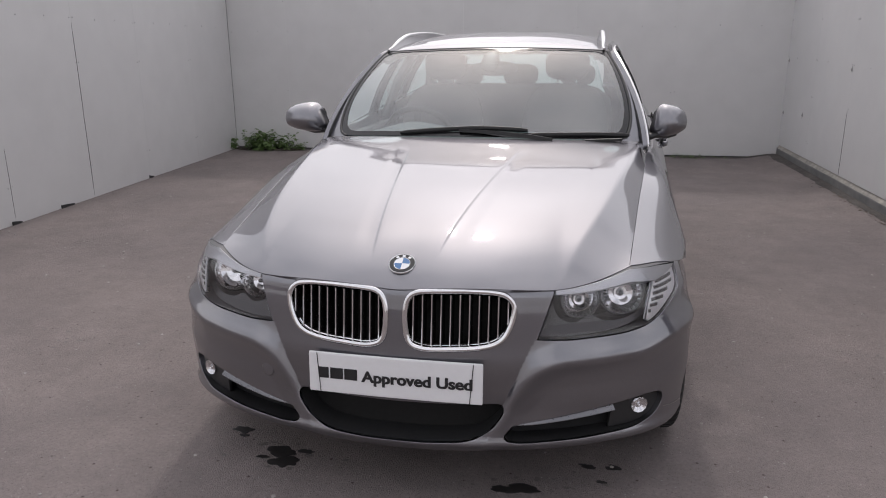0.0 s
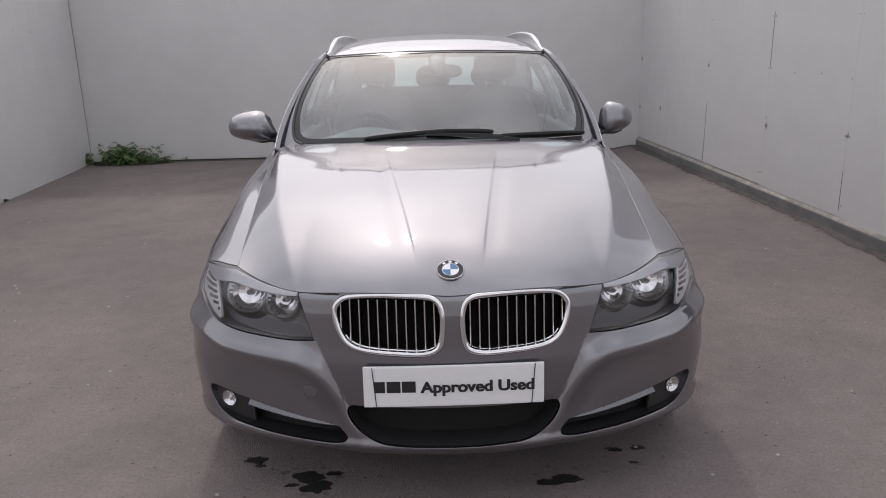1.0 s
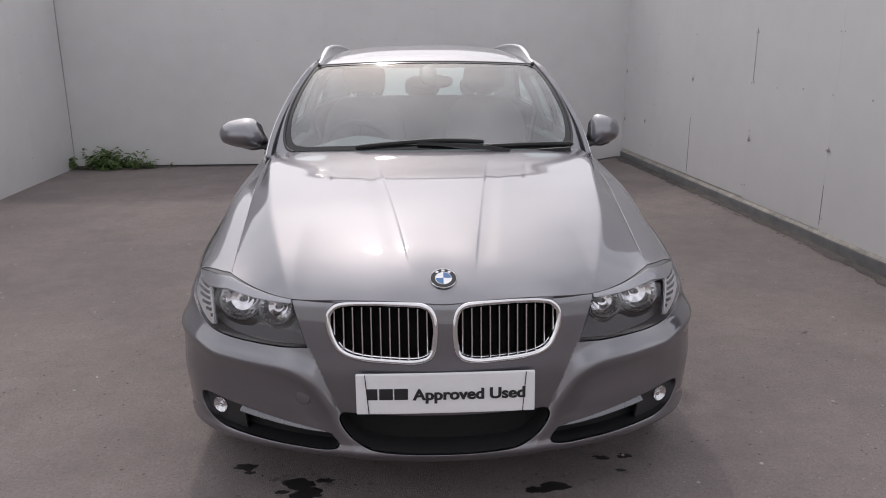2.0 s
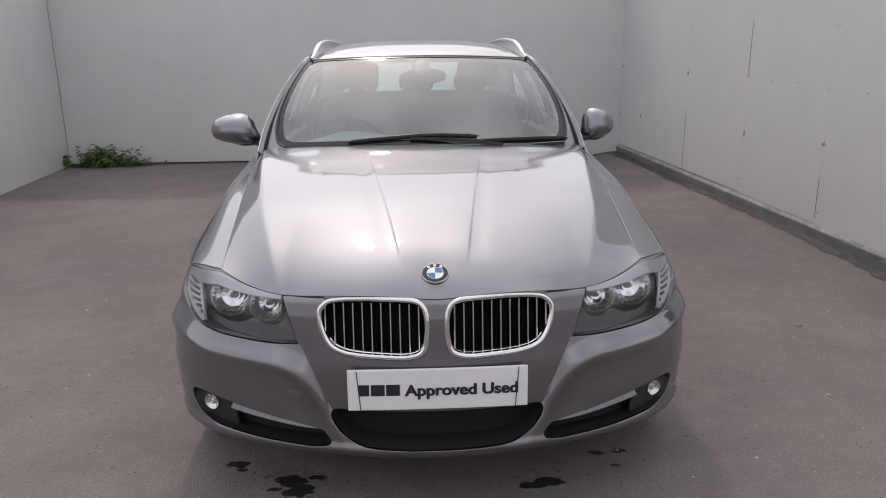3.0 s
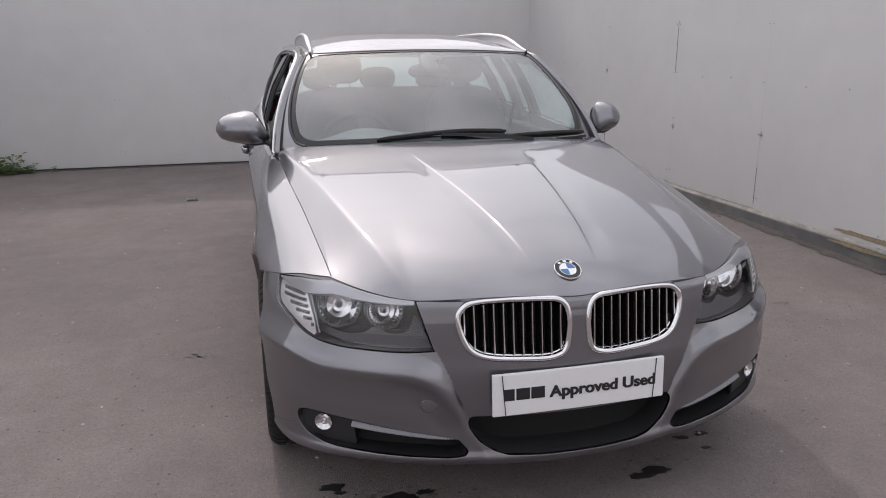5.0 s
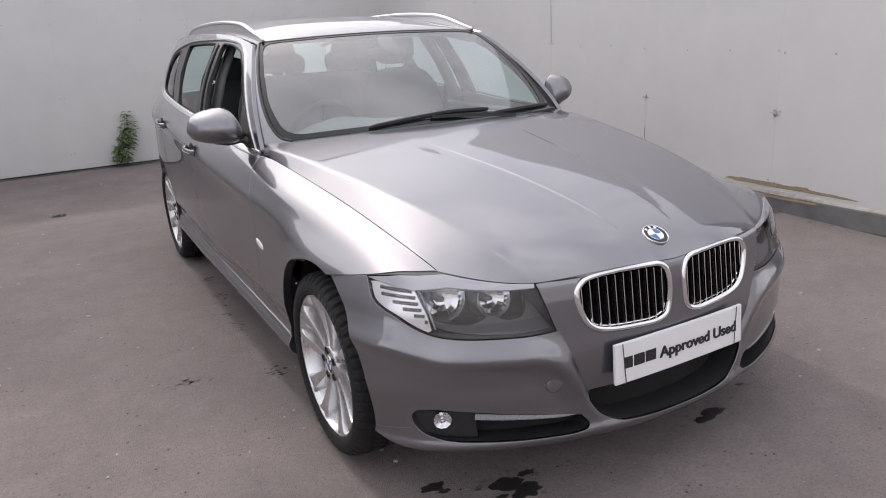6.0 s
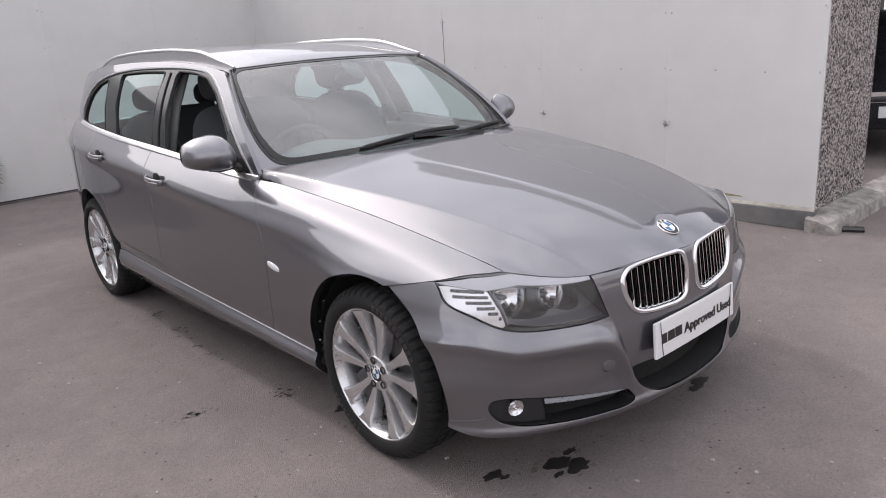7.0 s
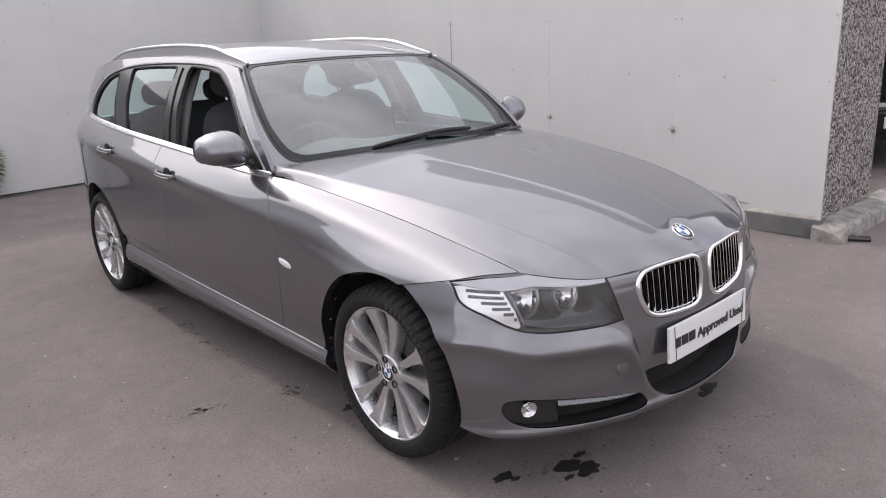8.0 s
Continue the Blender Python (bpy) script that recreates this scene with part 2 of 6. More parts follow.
# kerb below the east wall, ending in a broken corner under the wall's end
bm = box((RIGHT - 0.020, OPEN_END - 0.012, 0), (RIGHT + 0.94, BACK, 0.138), 0.010, 2)
bmesh.ops.subdivide_edges(bm, edges=[e for e in bm.edges if e.calc_length() > 2], cuts=60)
for v in bm.verts:
    v.co += Vector((noise.noise(v.co * 4) * 0.006, 0, noise.noise(v.co * 5 + Vector((3, 1, 0))) * 0.005 * (v.co.z > 0.1)))
tagged(link("kerb", bm, M["kerb"]), "dirty grey concrete kerb under the boarded wall", "kerb", kind="structure")
# mortar fillet between the kerb and the boards
bm = bmesh.new()
rows = []
for k in range(90):
    y = OPEN_END - 0.01 + (BACK - OPEN_END) * k / 89
    w = 0.004 * noise.noise(Vector((y * 5, 2, 0)))
    rows.append([bm.verts.new((RIGHT + x, y, z)) for x, z in ((-0.016 + w, 0.136), (-0.015 + w, 0.142 + w), (-0.004, 0.152 + w), (0.015, 0.184))])
for a, b in zip(rows, rows[1:]):
    for j in range(3):
        bm.faces.new((a[j], b[j], b[j + 1], a[j + 1]))
tagged(link("mortar_fillet", bm, M["mortar"], smooth=True), "grey crumbling mortar along the kerb top", "mortar", kind="structure")
# tarmac laid up against the kerb, deeper towards the back
bm = bmesh.new()
rows = []
for k in range(48):
    y = OPEN_END + 0.35 + (BACK - OPEN_END - 0.35) * k / 47
    h = 0.055 * min(1, max(0, (y - 1.0) / 2.0)) ** 0.8
    rows.append([bm.verts.new((RIGHT - 0.50 + 0.50 * s, y, -0.004 + (h + 0.005) * s * s * (3 - 2 * s) + 0.003 * noise.noise(Vector((s * 3, y * 3, 0))))) for s in (0, 0.25, 0.5, 0.75, 1.0)])
for a, b in zip(rows, rows[1:]):
    for j in range(4):
        bm.faces.new((a[j], a[j + 1], b[j + 1], b[j]))
bmesh.ops.recalc_face_normals(bm, faces=bm.faces)
for f in bm.faces:
    if f.normal.z < 0:
        f.normal_flip()
tagged(link("ground_rise", bm, M["tarmac"], smooth=True), "tarmac rising gently to the kerb", "ground", kind="structure")
bm = box((RIGHT + 0.03, OPEN_END - 0.002, 0.137), (RIGHT + 0.95, OPEN_END + 0.16, TOP), 0.004, 1)
tagged(link("wall_end", bm, M["pebble"]), "pebbledashed grey-brown wall end", "wall", kind="structure")


# plain pale wall added unseen across the yard, to shape the car's front reflections
M["unseen_wall"] = material("unseen_wall_pale", (0.64, 0.635, 0.63), 0.85, vary=0.12, grain=12, big=0.6, bump=0.1, bump_scale=40)
bm = box((-16.0, -9.3, 0), (16.0, -9.0, 2.6), 0.02, 1)
tagged(link("wall_south", bm, M["unseen_wall"]), "plain pale wall added out of view to tone the car's reflections", "wall", kind="structure")


# ---- car materials ----
def car_paint(name="grey_metallic_paint", base=(0.130, 0.128, 0.147)):
    m = bpy.data.materials.new(name)
    m.use_nodes = True
    n, l = m.node_tree.nodes, m.node_tree.links
    b = n["Principled BSDF"]
    tc, flake, dirt = n.new("ShaderNodeTexCoord"), n.new("ShaderNodeTexVoronoi"), n.new("ShaderNodeTexNoise")
    flake.inputs["Scale"].default_value = 900
    dirt.inputs["Scale"].default_value, dirt.inputs["Detail"].default_value = 5, 6
    l.new(tc.outputs["Object"], flake.inputs["Vector"])
    l.new(tc.outputs["Object"], dirt.inputs["Vector"])
    sep, rng, mul = n.new("ShaderNodeSeparateColor"), n.new("ShaderNodeMapRange"), n.new("ShaderNodeMix")
    l.new(flake.outputs["Color"], sep.inputs[0])
    rng.inputs["To Min"].default_value, rng.inputs["To Max"].default_value = 0.93, 1.07
    l.new(sep.outputs[0], rng.inputs["Value"])
    mul.data_type, mul.blend_type = "RGBA", "MULTIPLY"
    mul.inputs[0].default_value = 1.0
    mul.inputs[6].default_value = (*base, 1)
    l.new(rng.outputs[0], mul.inputs[7])
    l.new(mul.outputs[2], b.inputs["Base Color"])
    b.inputs["Metallic"].default_value = 1.0
    b.inputs["Roughness"].default_value = 0.46
    b.inputs["Coat Weight"].default_value = 1.0
    b.inputs["Coat IOR"].default_value = 2.2
    rr = n.new("ShaderNodeMapRange")
    rr.inputs["To Min"].default_value, rr.inputs["To Max"].default_value = 0.02, 0.05
    l.new(dirt.outputs["Fac"], rr.inputs["Value"])
    l.new(rr.outputs[0], b.inputs["Coat Roughness"])
    return m


def pane_glass(name, tint, glance=0.07, haze=0.0):
    """A thin pane: clear or tinted, with a mirror gloss that grows at a glancing angle."""
    m = bpy.data.materials.new(name)
    m.use_nodes = True
    n, l = m.node_tree.nodes, m.node_tree.links
    n.clear()
    out, mix, lw = n.new("ShaderNodeOutputMaterial"), n.new("ShaderNodeMixShader"), n.new("ShaderNodeLayerWeight")
    clear, gloss = n.new("ShaderNodeBsdfTransparent"), n.new("ShaderNodeBsdfGlossy")
    clear.inputs["Color"].default_value = (*tint, 1)
    gloss.inputs["Roughness"].default_value = 0.03
    lw.inputs["Blend"].default_value = 0.5
    power, amount = n.new("ShaderNodeMath"), n.new("ShaderNodeMapRange")
    power.operation, power.inputs[1].default_value = "POWER", 4.5
    l.new(lw.outputs["Facing"], power.inputs[0])
    l.new(power.outputs[0], amount.inputs["Value"])
    amount.inputs["To Min"].default_value, amount.inputs["To Max"].default_value = glance, 1.0
    l.new(amount.outputs[0], mix.inputs[0])
    l.new(clear.outputs[0], mix.inputs[1])
    l.new(gloss.outputs[0], mix.inputs[2])
    last = mix.outputs[0]
    if haze:
        dust, film, tex, tc, rng = n.new("ShaderNodeBsdfDiffuse"), n.new("ShaderNodeMixShader"), n.new("ShaderNodeTexNoise"), n.new("ShaderNodeTexCoord"), n.new("ShaderNodeMapRange")
        dust.inputs["Color"].default_value = (0.7, 0.7, 0.7, 1)
        tex.inputs["Scale"].default_value, tex.inputs["Detail"].default_value = 6, 6
        l.new(tc.outputs["Object"], tex.inputs["Vector"])
        rng.inputs["To Min"].default_value, rng.inputs["To Max"].default_value = haze * 0.5, haze * 1.5
        l.new(tex.outputs["Fac"], rng.inputs["Value"])
        l.new(rng.outputs[0], film.inputs[0])
        l.new(last, film.inputs[1])
        l.new(dust.outputs[0], film.inputs[2])
        last = film.outputs[0]
    l.new(last, out.inputs["Surface"])
    return m


M["paint"] = car_paint()
M["dark_paint"] = material("dark_blue_paint", (0.014, 0.014, 0.018), 0.28, vary=0.15)
M["chrome"] = material("chrome", (0.78, 0.78, 0.79), 0.08, 1.0, vary=0.03)
M["satin"] = material("satin_aluminium", (0.62, 0.62, 0.63), 0.3, 1.0, vary=0.05)
M["alloy"] = material("silver_alloy", (0.66, 0.66, 0.67), 0.27, 0.85, vary=0.03, grain=8)
M["rubber"] = material("tyre_rubber", (0.0075, 0.0075, 0.0078), 0.88, vary=0.35, grain=60, bump=0.1, bump_scale=150)
M["plastic"] = material("black_plastic", (0.018, 0.018, 0.019), 0.45, vary=0.25, bump=0.06, bump_scale=500)
M["bright_trim"] = material("bright_trim", (0.86, 0.86, 0.87), 0.22, 0.9, vary=0.03)
M["dark_satin"] = material("dark_satin_trim", (0.135, 0.135, 0.14), 0.36, 0.6, vary=0.08)
M["gloss_black"] = material("gloss_black_trim", (0.012, 0.012, 0.013), 0.18, vary=0.2)
M["matt"] = material("matt_black", (0.010, 0.010, 0.011), 0.85, vary=0.3)
M["void"] = material("unlit_black", (0.009, 0.009, 0.009), 0.9, vary=0.2)
M["lamp_grey"] = material("lamp_housing_grey", (0.060, 0.060, 0.064), 0.45, 0.1, vary=0.1)
M["brow"] = material("lamp_brow_silver", (0.42, 0.42, 0.44), 0.34, 0.8, vary=0.04)
M["plate_silver"] = material("indicator_silver", (0.80, 0.80, 0.81), 0.30, 0.85, vary=0.06)
M["blade"] = material("blade_metal", (0.17, 0.17, 0.18), 0.28, 0.9, vary=0.06)
M["lamp_silver"] = material("lamp_grey_silver", (0.24, 0.24, 0.25), 0.25, 0.85, vary=0.08)
M["reflector"] = material("lamp_reflector", (0.74, 0.74, 0.75), 0.06, 1.0, vary=0.04)
M["white_plastic"] = material("plate_white", (0.74, 0.74, 0.75), 0.35, vary=0.03, coat=0.3)
M["ink"] = material("plate_ink", (0.015, 0.015, 0.017), 0.4, vary=0.1)
M["cloth"] = material("seat_cloth", (0.060, 0.060, 0.064), 0.85, vary=0.3, grain=300, bump=0.2, bump_scale=700)
M["dash"] = material("dashboard_plastic", (0.13, 0.13, 0.132), 0.7, vary=0.2, bump=0.15, bump_scale=600)
M["lining"] = material("grey_headlining", (0.42, 0.41, 0.40), 0.9, vary=0.06, grain=200)
M["cabin_grey"] = material("cabin_grey_trim", (0.20, 0.20, 0.20), 0.7, vary=0.1)
M["blue"] = material("badge_blue", (0.03, 0.13, 0.32), 0.25, vary=0.05, coat=0.6)
M["white"] = material("badge_white", (0.75, 0.76, 0.78), 0.25, vary=0.04, coat=0.6)
M["disc"] = material("brake_steel", (0.10, 0.097, 0.094), 0.5, 0.7, vary=0.2, grain=90)
M["red_lens"] = material("red_lens", (0.30, 0.01, 0.012), 0.12, vary=0.1, coat=0.8)
M["screen_glass"] = pane_glass("windscreen_glass", (0.76, 0.91, 0.90), 0.23)
M["side_glass"] = pane_glass("tinted_side_glass", (0.78, 0.92, 0.905), 0.07)
M["lens"] = pane_glass("clear_lamp_lens", (0.97, 0.97, 0.98), 0.09)


# ---- surfaces: cubic curves, panels cut out of a surface with rolled edges ----
def spline(ts, ps):
    ts, ps = np.asarray(ts, float), np.asarray(ps, float)
    if ps.ndim == 1:
        ps = ps[:, None]
    h = np.diff(ts)
    d = np.diff(ps, axis=0) / h[:, None]
    m = np.empty_like(ps)
    m[0], m[-1] = d[0], d[-1]
    m[1:-1] = (d[:-1] * h[1:, None] + d[1:] * h[:-1, None]) / (h[1:] + h[:-1])[:, None]

    def at(t):
        t = np.atleast_1d(np.asarray(t, float))
        c = np.clip(t, ts[0], ts[-1])
        i = np.clip(np.searchsorted(ts, c) - 1, 0, len(h) - 1)
        s = ((c - ts[i]) / h[i])[:, None]
        hh = h[i][:, None]
        v = (2 * s**3 - 3 * s**2 + 1) * ps[i] + (s**3 - 2 * s**2 + s) * hh * m[i] + (-2 * s**3 + 3 * s**2) * ps[i + 1] + (s**3 - s**2) * hh * m[i + 1]
        v += np.where((t < ts[0])[:, None], m[0] * (t - ts[0])[:, None], 0) + np.where((t > ts[-1])[:, None], m[-1] * (t - ts[-1])[:, None], 0)
        return v[:, 0] if v.shape[1] == 1 else v
    return at


def smooth01(x):
    x = np.clip(x, 0, 1)
    return x * x * (3 - 2 * x)


def through_points(points, n=8):
    """A smooth open line through points of the plane."""
    p = np.asarray(points, float)
    t = np.concatenate([[0], np.cumsum(np.sqrt(np.linalg.norm(np.diff(p, axis=0), axis=1)) ** 1.0)])
    f = spline(t, p)
    ks = np.concatenate([np.linspace(a, b, n, endpoint=False) for a, b in zip(t, t[1:])] + [[t[-1]]])
    return [tuple(q) for q in f(ks)]


def joined(*lines):
    out = []
    for line in lines:
        for q in line:
            if not out or math.dist(out[-1], q) > 1e-5:
                out.append((float(q[0]), float(q[1])))
    if math.dist(out[0], out[-1]) < 1e-5:
        out.pop()
    return out


def straight(a, b, n=8):
    return [(a[0] + (b[0] - a[0]) * k / n, a[1] + (b[1] - a[1]) * k / n) for k in range(n + 1)]


def rounded(points, r=0.01, n=4):
    """The polygon with its corners rounded off."""
    out = []
    for k, b in enumerate(points):
        a, c = Vector(points[k - 1]), Vector(points[(k + 1) % len(points)])
        b = Vector(b)
        ra = min(r, (a - b).length * 0.45)
        rc = min(r, (c - b).length * 0.45)
        p, q = b + (a - b).normalized() * ra, b + (c - b).normalized() * rc
        for s in [j / n for j in range(n + 1)]:
            out.append(tuple((1 - s) ** 2 * p + 2 * s * (1 - s) * b + s * s * q))
    return out


def shrunk(points, g):
    """The polygon drawn in by g all round (grown, if g is negative)."""
    p = np.asarray(points, float)
    e = np.roll(p, -1, axis=0) - p
    area = np.sum(p[:, 0] * np.roll(p[:, 1], -1) - np.roll(p[:, 0], -1) * p[:, 1])
    nrm = np.stack([-e[:, 1], e[:, 0]], 1) / np.maximum(np.linalg.norm(e, axis=1), 1e-9)[:, None] * np.sign(area)
    a, b = nrm, np.roll(nrm, 1, axis=0)
    m = a + b
    ln = np.linalg.norm(m, axis=1)
    m = m / np.maximum(ln, 1e-6)[:, None]
    k = np.minimum(1 / np.maximum(np.sum(m * a, axis=1), 0.35), 2.2)
    return [tuple(q) for q in p + m * (g * k)[:, None]]


INSIDE = np.array((0.0, 2.1, 0.62))


def panel(name, outline, surface, mat, parent, du=0.03, dv=0.03, holes=(), depth=0.012, gap=0.0018, lift=0.0, side=1, roll=0.0016, label="", away=INSIDE):
    """A sheet cut out of surface(u, v) along an outline of (u, v), with holes, its edges rolled inward. side -1 mirrors it in x."""
    bm = bmesh.new()
    edges = []
    for k, loop in enumerate([shrunk(outline, gap), *[shrunk(h, -gap) for h in holes]]):
        vs = [bm.verts.new((q[0], q[1], 0)) for q in loop]
        edges += [bm.edges.new((vs[j - 1], vs[j])) for j in range(len(vs))]
    bmesh.ops.triangle_fill(bm, use_beauty=True, use_dissolve=False, edges=edges, normal=(0, 0, 1))
    us, vs = [v.co.x for v in bm.verts], [v.co.y for v in bm.verts]
    for axis, lo, hi, step in ((0, min(us), max(us), du), (1, min(vs), max(vs), dv)):
        for k in range(1, int((hi - lo) / step) + 1):
            at, no = [0, 0, 0], [0, 0, 0]
            at[axis], no[axis] = lo + (hi - lo) * k / (int((hi - lo) / step) + 1), 1
            bmesh.ops.bisect_plane(bm, geom=bm.verts[:] + bm.edges[:] + bm.faces[:], plane_co=at, plane_no=no, dist=1e-5)
    bm.verts.index_update()
    uv = np.array([v.co[:2] for v in bm.verts])
    faces = [[v.index for v in f.verts] for f in bm.faces]
    rim = [(e.verts[0].index, e.verts[1].index, e.link_faces[0].index) for e in bm.edges if len(e.link_faces) == 1]
    middle = [np.mean(uv[f], axis=0) for f in faces]
    bm.free()
    u, v = uv[:, 0], uv[:, 1]
    P, e = surface(u, v), 4e-4
    N = np.cross(surface(u + e, v) - surface(u - e, v), surface(u, v + e) - surface(u, v - e))
    N /= np.maximum(np.linalg.norm(N, axis=1), 1e-12)[:, None]
    if np.mean(np.sum(N * (P - np.asarray(away)), axis=1)) < 0:
        N = -N
    P = P + N * lift
    verts, normals = [tuple(p) for p in P], []
    ordered = []
    for f in faces:
        a, b, c = P[f[0]], P[f[1]], P[f[2]]
        fn = np.zeros(3)
        for i in range(1, len(f) - 1):
            fn += np.cross(P[f[i]] - a, P[f[i + 1]] - a)
        ordered.append(f if fn @ N[f[0]] > 0 else f[::-1])
        normals += [tuple(N[i]) for i in ordered[-1]]
    if depth:
        out = {}
        for i, j, f in rim:
            d = P[j] - P[i]
            o = np.cross(d, N[i])
            o /= max(np.linalg.norm(o), 1e-12)
            c = np.mean(P[faces[f]], axis=0)
            if o @ (c - P[i]) > 0:
                o = -o
            for k in (i, j):
                out[k] = out.get(k, 0) + o
        ring1, ring2 = {}, {}
        for k, o in out.items():
            o = o / max(np.linalg.norm(o), 1e-9)
            o = o - N[k] * (o @ N[k])
            out[k] = o
            ring1[k] = len(verts)
            verts.append(tuple(P[k] + o * roll - N[k] * roll))
            ring2[k] = len(verts)
            verts.append(tuple(P[k] + o * roll - N[k] * depth))
        for i, j, f in rim:
            for quad, ns in (([i, j, ring1[j], ring1[i]], [N[i], N[j], out[j], out[i]]), ([ring1[i], ring1[j], ring2[j], ring2[i]], [out[i], out[j], out[j], out[i]])):
                a, b, c = (np.array(verts[q]) for q in quad[:3])
                if np.cross(b - a, c - a) @ (ns[0] + ns[2]) < 0:
                    quad, ns = quad[::-1], ns[::-1]
                ordered.append(quad)
                normals += [tuple(q) for q in ns]
    if side < 0:
        verts = [(-x, y, z) for x, y, z in verts]
        turned, k = [], 0
        for f in ordered:
            turned += [(-x, y, z) for x, y, z in normals[k:k + len(f)]][::-1]
            k += len(f)
        ordered, normals = [f[::-1] for f in ordered], turned
    me = bpy.data.meshes.new(name)
    me.from_pydata(verts, [], ordered)
    me.materials.append(mat)
    me.shade_smooth()
    me.normals_split_custom_set(normals)
    ob = new(name, me)
    ob.parent = parent
    if label:
        ob["label"] = label
    return ob


def sweep(points, section, closed=False, caps=True, up=(0, 0, 1), bm=None, scales=None):
    """A bar with the given section of (across, up) along a line of points."""
    bm = bm or bmesh.new()
    P = [Vector(p) for p in points]
    n, rings = len(P), []
    for k, p in enumerate(P):
        a, b = (P[k - 1], P[(k + 1) % n]) if closed else (P[max(k - 1, 0)], P[min(k + 1, n - 1)])
        t = (b - a).normalized()
        s = t.cross(Vector(up)).normalized()
        w = s.cross(t).normalized()
        f = scales[k] if scales else 1.0
        rings.append([bm.verts.new(p + s * x * f + w * y * f) for x, y in section])
    m = len(section)
    for k in range(n if closed else n - 1):
        r, q = rings[k], rings[(k + 1) % n]
        for j in range(m):
            bm.faces.new((r[j], r[(j + 1) % m], q[(j + 1) % m], q[j]))
    if caps and not closed:
        bm.faces.new(rings[0][::-1])
        bm.faces.new(rings[-1])
    bmesh.ops.recalc_face_normals(bm, faces=bm.faces)
    return bm


def handed(section, side):
    """The section, mirrored for the driver's side."""
    return [(x * side, y) for x, y in section]


def oval(w, h, n=10):
    return [(math.cos(k * math.tau / n) * w, math.sin(k * math.tau / n) * h) for k in range(n)]


def blob(centre, size, power=2.5, segs=(24, 14), bm=None):
    """A rounded box between an ellipsoid (power 2) and a block (high power)."""
    bm = bm or bmesh.new()
    made = bmesh.ops.create_uvsphere(bm, u_segments=segs[0], v_segments=segs[1], radius=1)["verts"]
    for v in made:
        d = v.co.copy()
        k = sum(abs(c) ** power for c in d) ** (-1 / power)
        v.co = Vector([centre[i] + d[i] * k * size[i] for i in range(3)])
    return bm


# ---- the estate car: nose towards -y, centre line x = 0, axles at y 0.646 and 3.406 ----
AXLES, HUB_Z, ARCH = (0.646, 3.406), 0.315, 0.373
car = empty("estate_car", (0, 2.0, 0), "grey metallic estate car with silver ten-spoke wheels, driver's window open", "car")
CAR_AT = Vector(car.location)

# bonnet: nose line, nose height and rise behind it
_nose_y = lambda x: -0.052 + 0.218 * x**2 + 0.723 * x**4
_nose_z = spline((-0.8, -0.666, -0.56, -0.463, -0.4, -0.3, -0.17, -0.08, 0, 0.08, 0.17, 0.3, 0.4, 0.463, 0.56, 0.666, 0.8),
                 (0.772, 0.733, 0.708, 0.697, 0.700, 0.706, 0.707, 0.702, 0.696, 0.702, 0.707, 0.706, 0.700, 0.697, 0.708, 0.733, 0.772))
_cut_x = spline((0.15, 0.34, 0.72, 1.0, 1.26, 1.43, 1.6), (0.660, 0.678, 0.712, 0.740, 0.760, 0.772, 0.78))
_fold_x = spline((-0.1, 0.04, 0.2, 0.45, 0.73, 0.94, 1.2, 1.45), (0.400, 0.462, 0.512, 0.578, 0.632, 0.672, 0.722, 0.752))
_hold = spline((0.0, 0.3, 0.9, 1.2, 1.45), (0.24, 0.27, 0.33, 0.48, 0.62))
NOSE_LENGTH = 0.16


def bonnet_sheet(x, y):
    """The bonnet without its nose: crowned between the two outer folds, falling off steeply outside them."""
    b = y + 0.052
    centre = 0.792 + 0.1821 * b - 0.02777 * b * b - 0.0075 * smooth01((b - 0.55) / 0.55) * (1 - smooth01((b - 0.98) / 0.34))
    edge = 0.6976 + 0.2101 * y - 0.00444 * y**2 - 0.02349 * y**3
    cut = _cut_x(y)
    t, k, a, w = np.abs(x) / cut, np.minimum(_fold_x(y) / cut, 0.97), _hold(y), 0.006
    soft = lambda q: w * np.logaddexp(0, (q - k) / w)
    fall = a * (t / k) ** 2
    steep = (1 - a / k**2) / soft(np.ones_like(k))
    return centre - (centre - edge) * (fall + steep * soft(t))


def bonnet_surface(x, y):
    a = np.abs(x)
    nose = np.minimum(a, 0.668)
    back = np.maximum(y - _nose_y(a), -0.05)
    z = bonnet_sheet(x, y) - (bonnet_sheet(nose, _nose_y(nose)) - _nose_z(nose)) * np.exp(-back / NOSE_LENGTH)
    # the inner folds, fading out towards the badge and the windscreen
    crease = 0.092 + 0.135 * y
    live = smooth01((y - 0.02) / 0.16) * (1 - smooth01((y - 0.80) / 0.35))
    z = z + 0.0024 * live * (1 - smooth01((a - crease) / 0.009 + 0.5))
    z = z - 0.0015 * live * smooth01(1 - np.abs(a - crease - 0.028) / 0.05)
    return np.stack([x, y, z], 1)


def bonnet_across(u, y):
    """x of the bonnet for a place u across it, in which the folds and the wing joint run straight."""
    a = np.abs(u)
    inner, fold, cut = 0.092 + 0.135 * y, _fold_x(y), _cut_x(y)
    x = np.where(a < 0.15, a / 0.15 * inner, np.where(a < 0.58, inner + (a - 0.15) / 0.43 * (fold - inner), fold + (a - 0.58) / 0.13 * (cut - fold)))
    return np.sign(u) * x


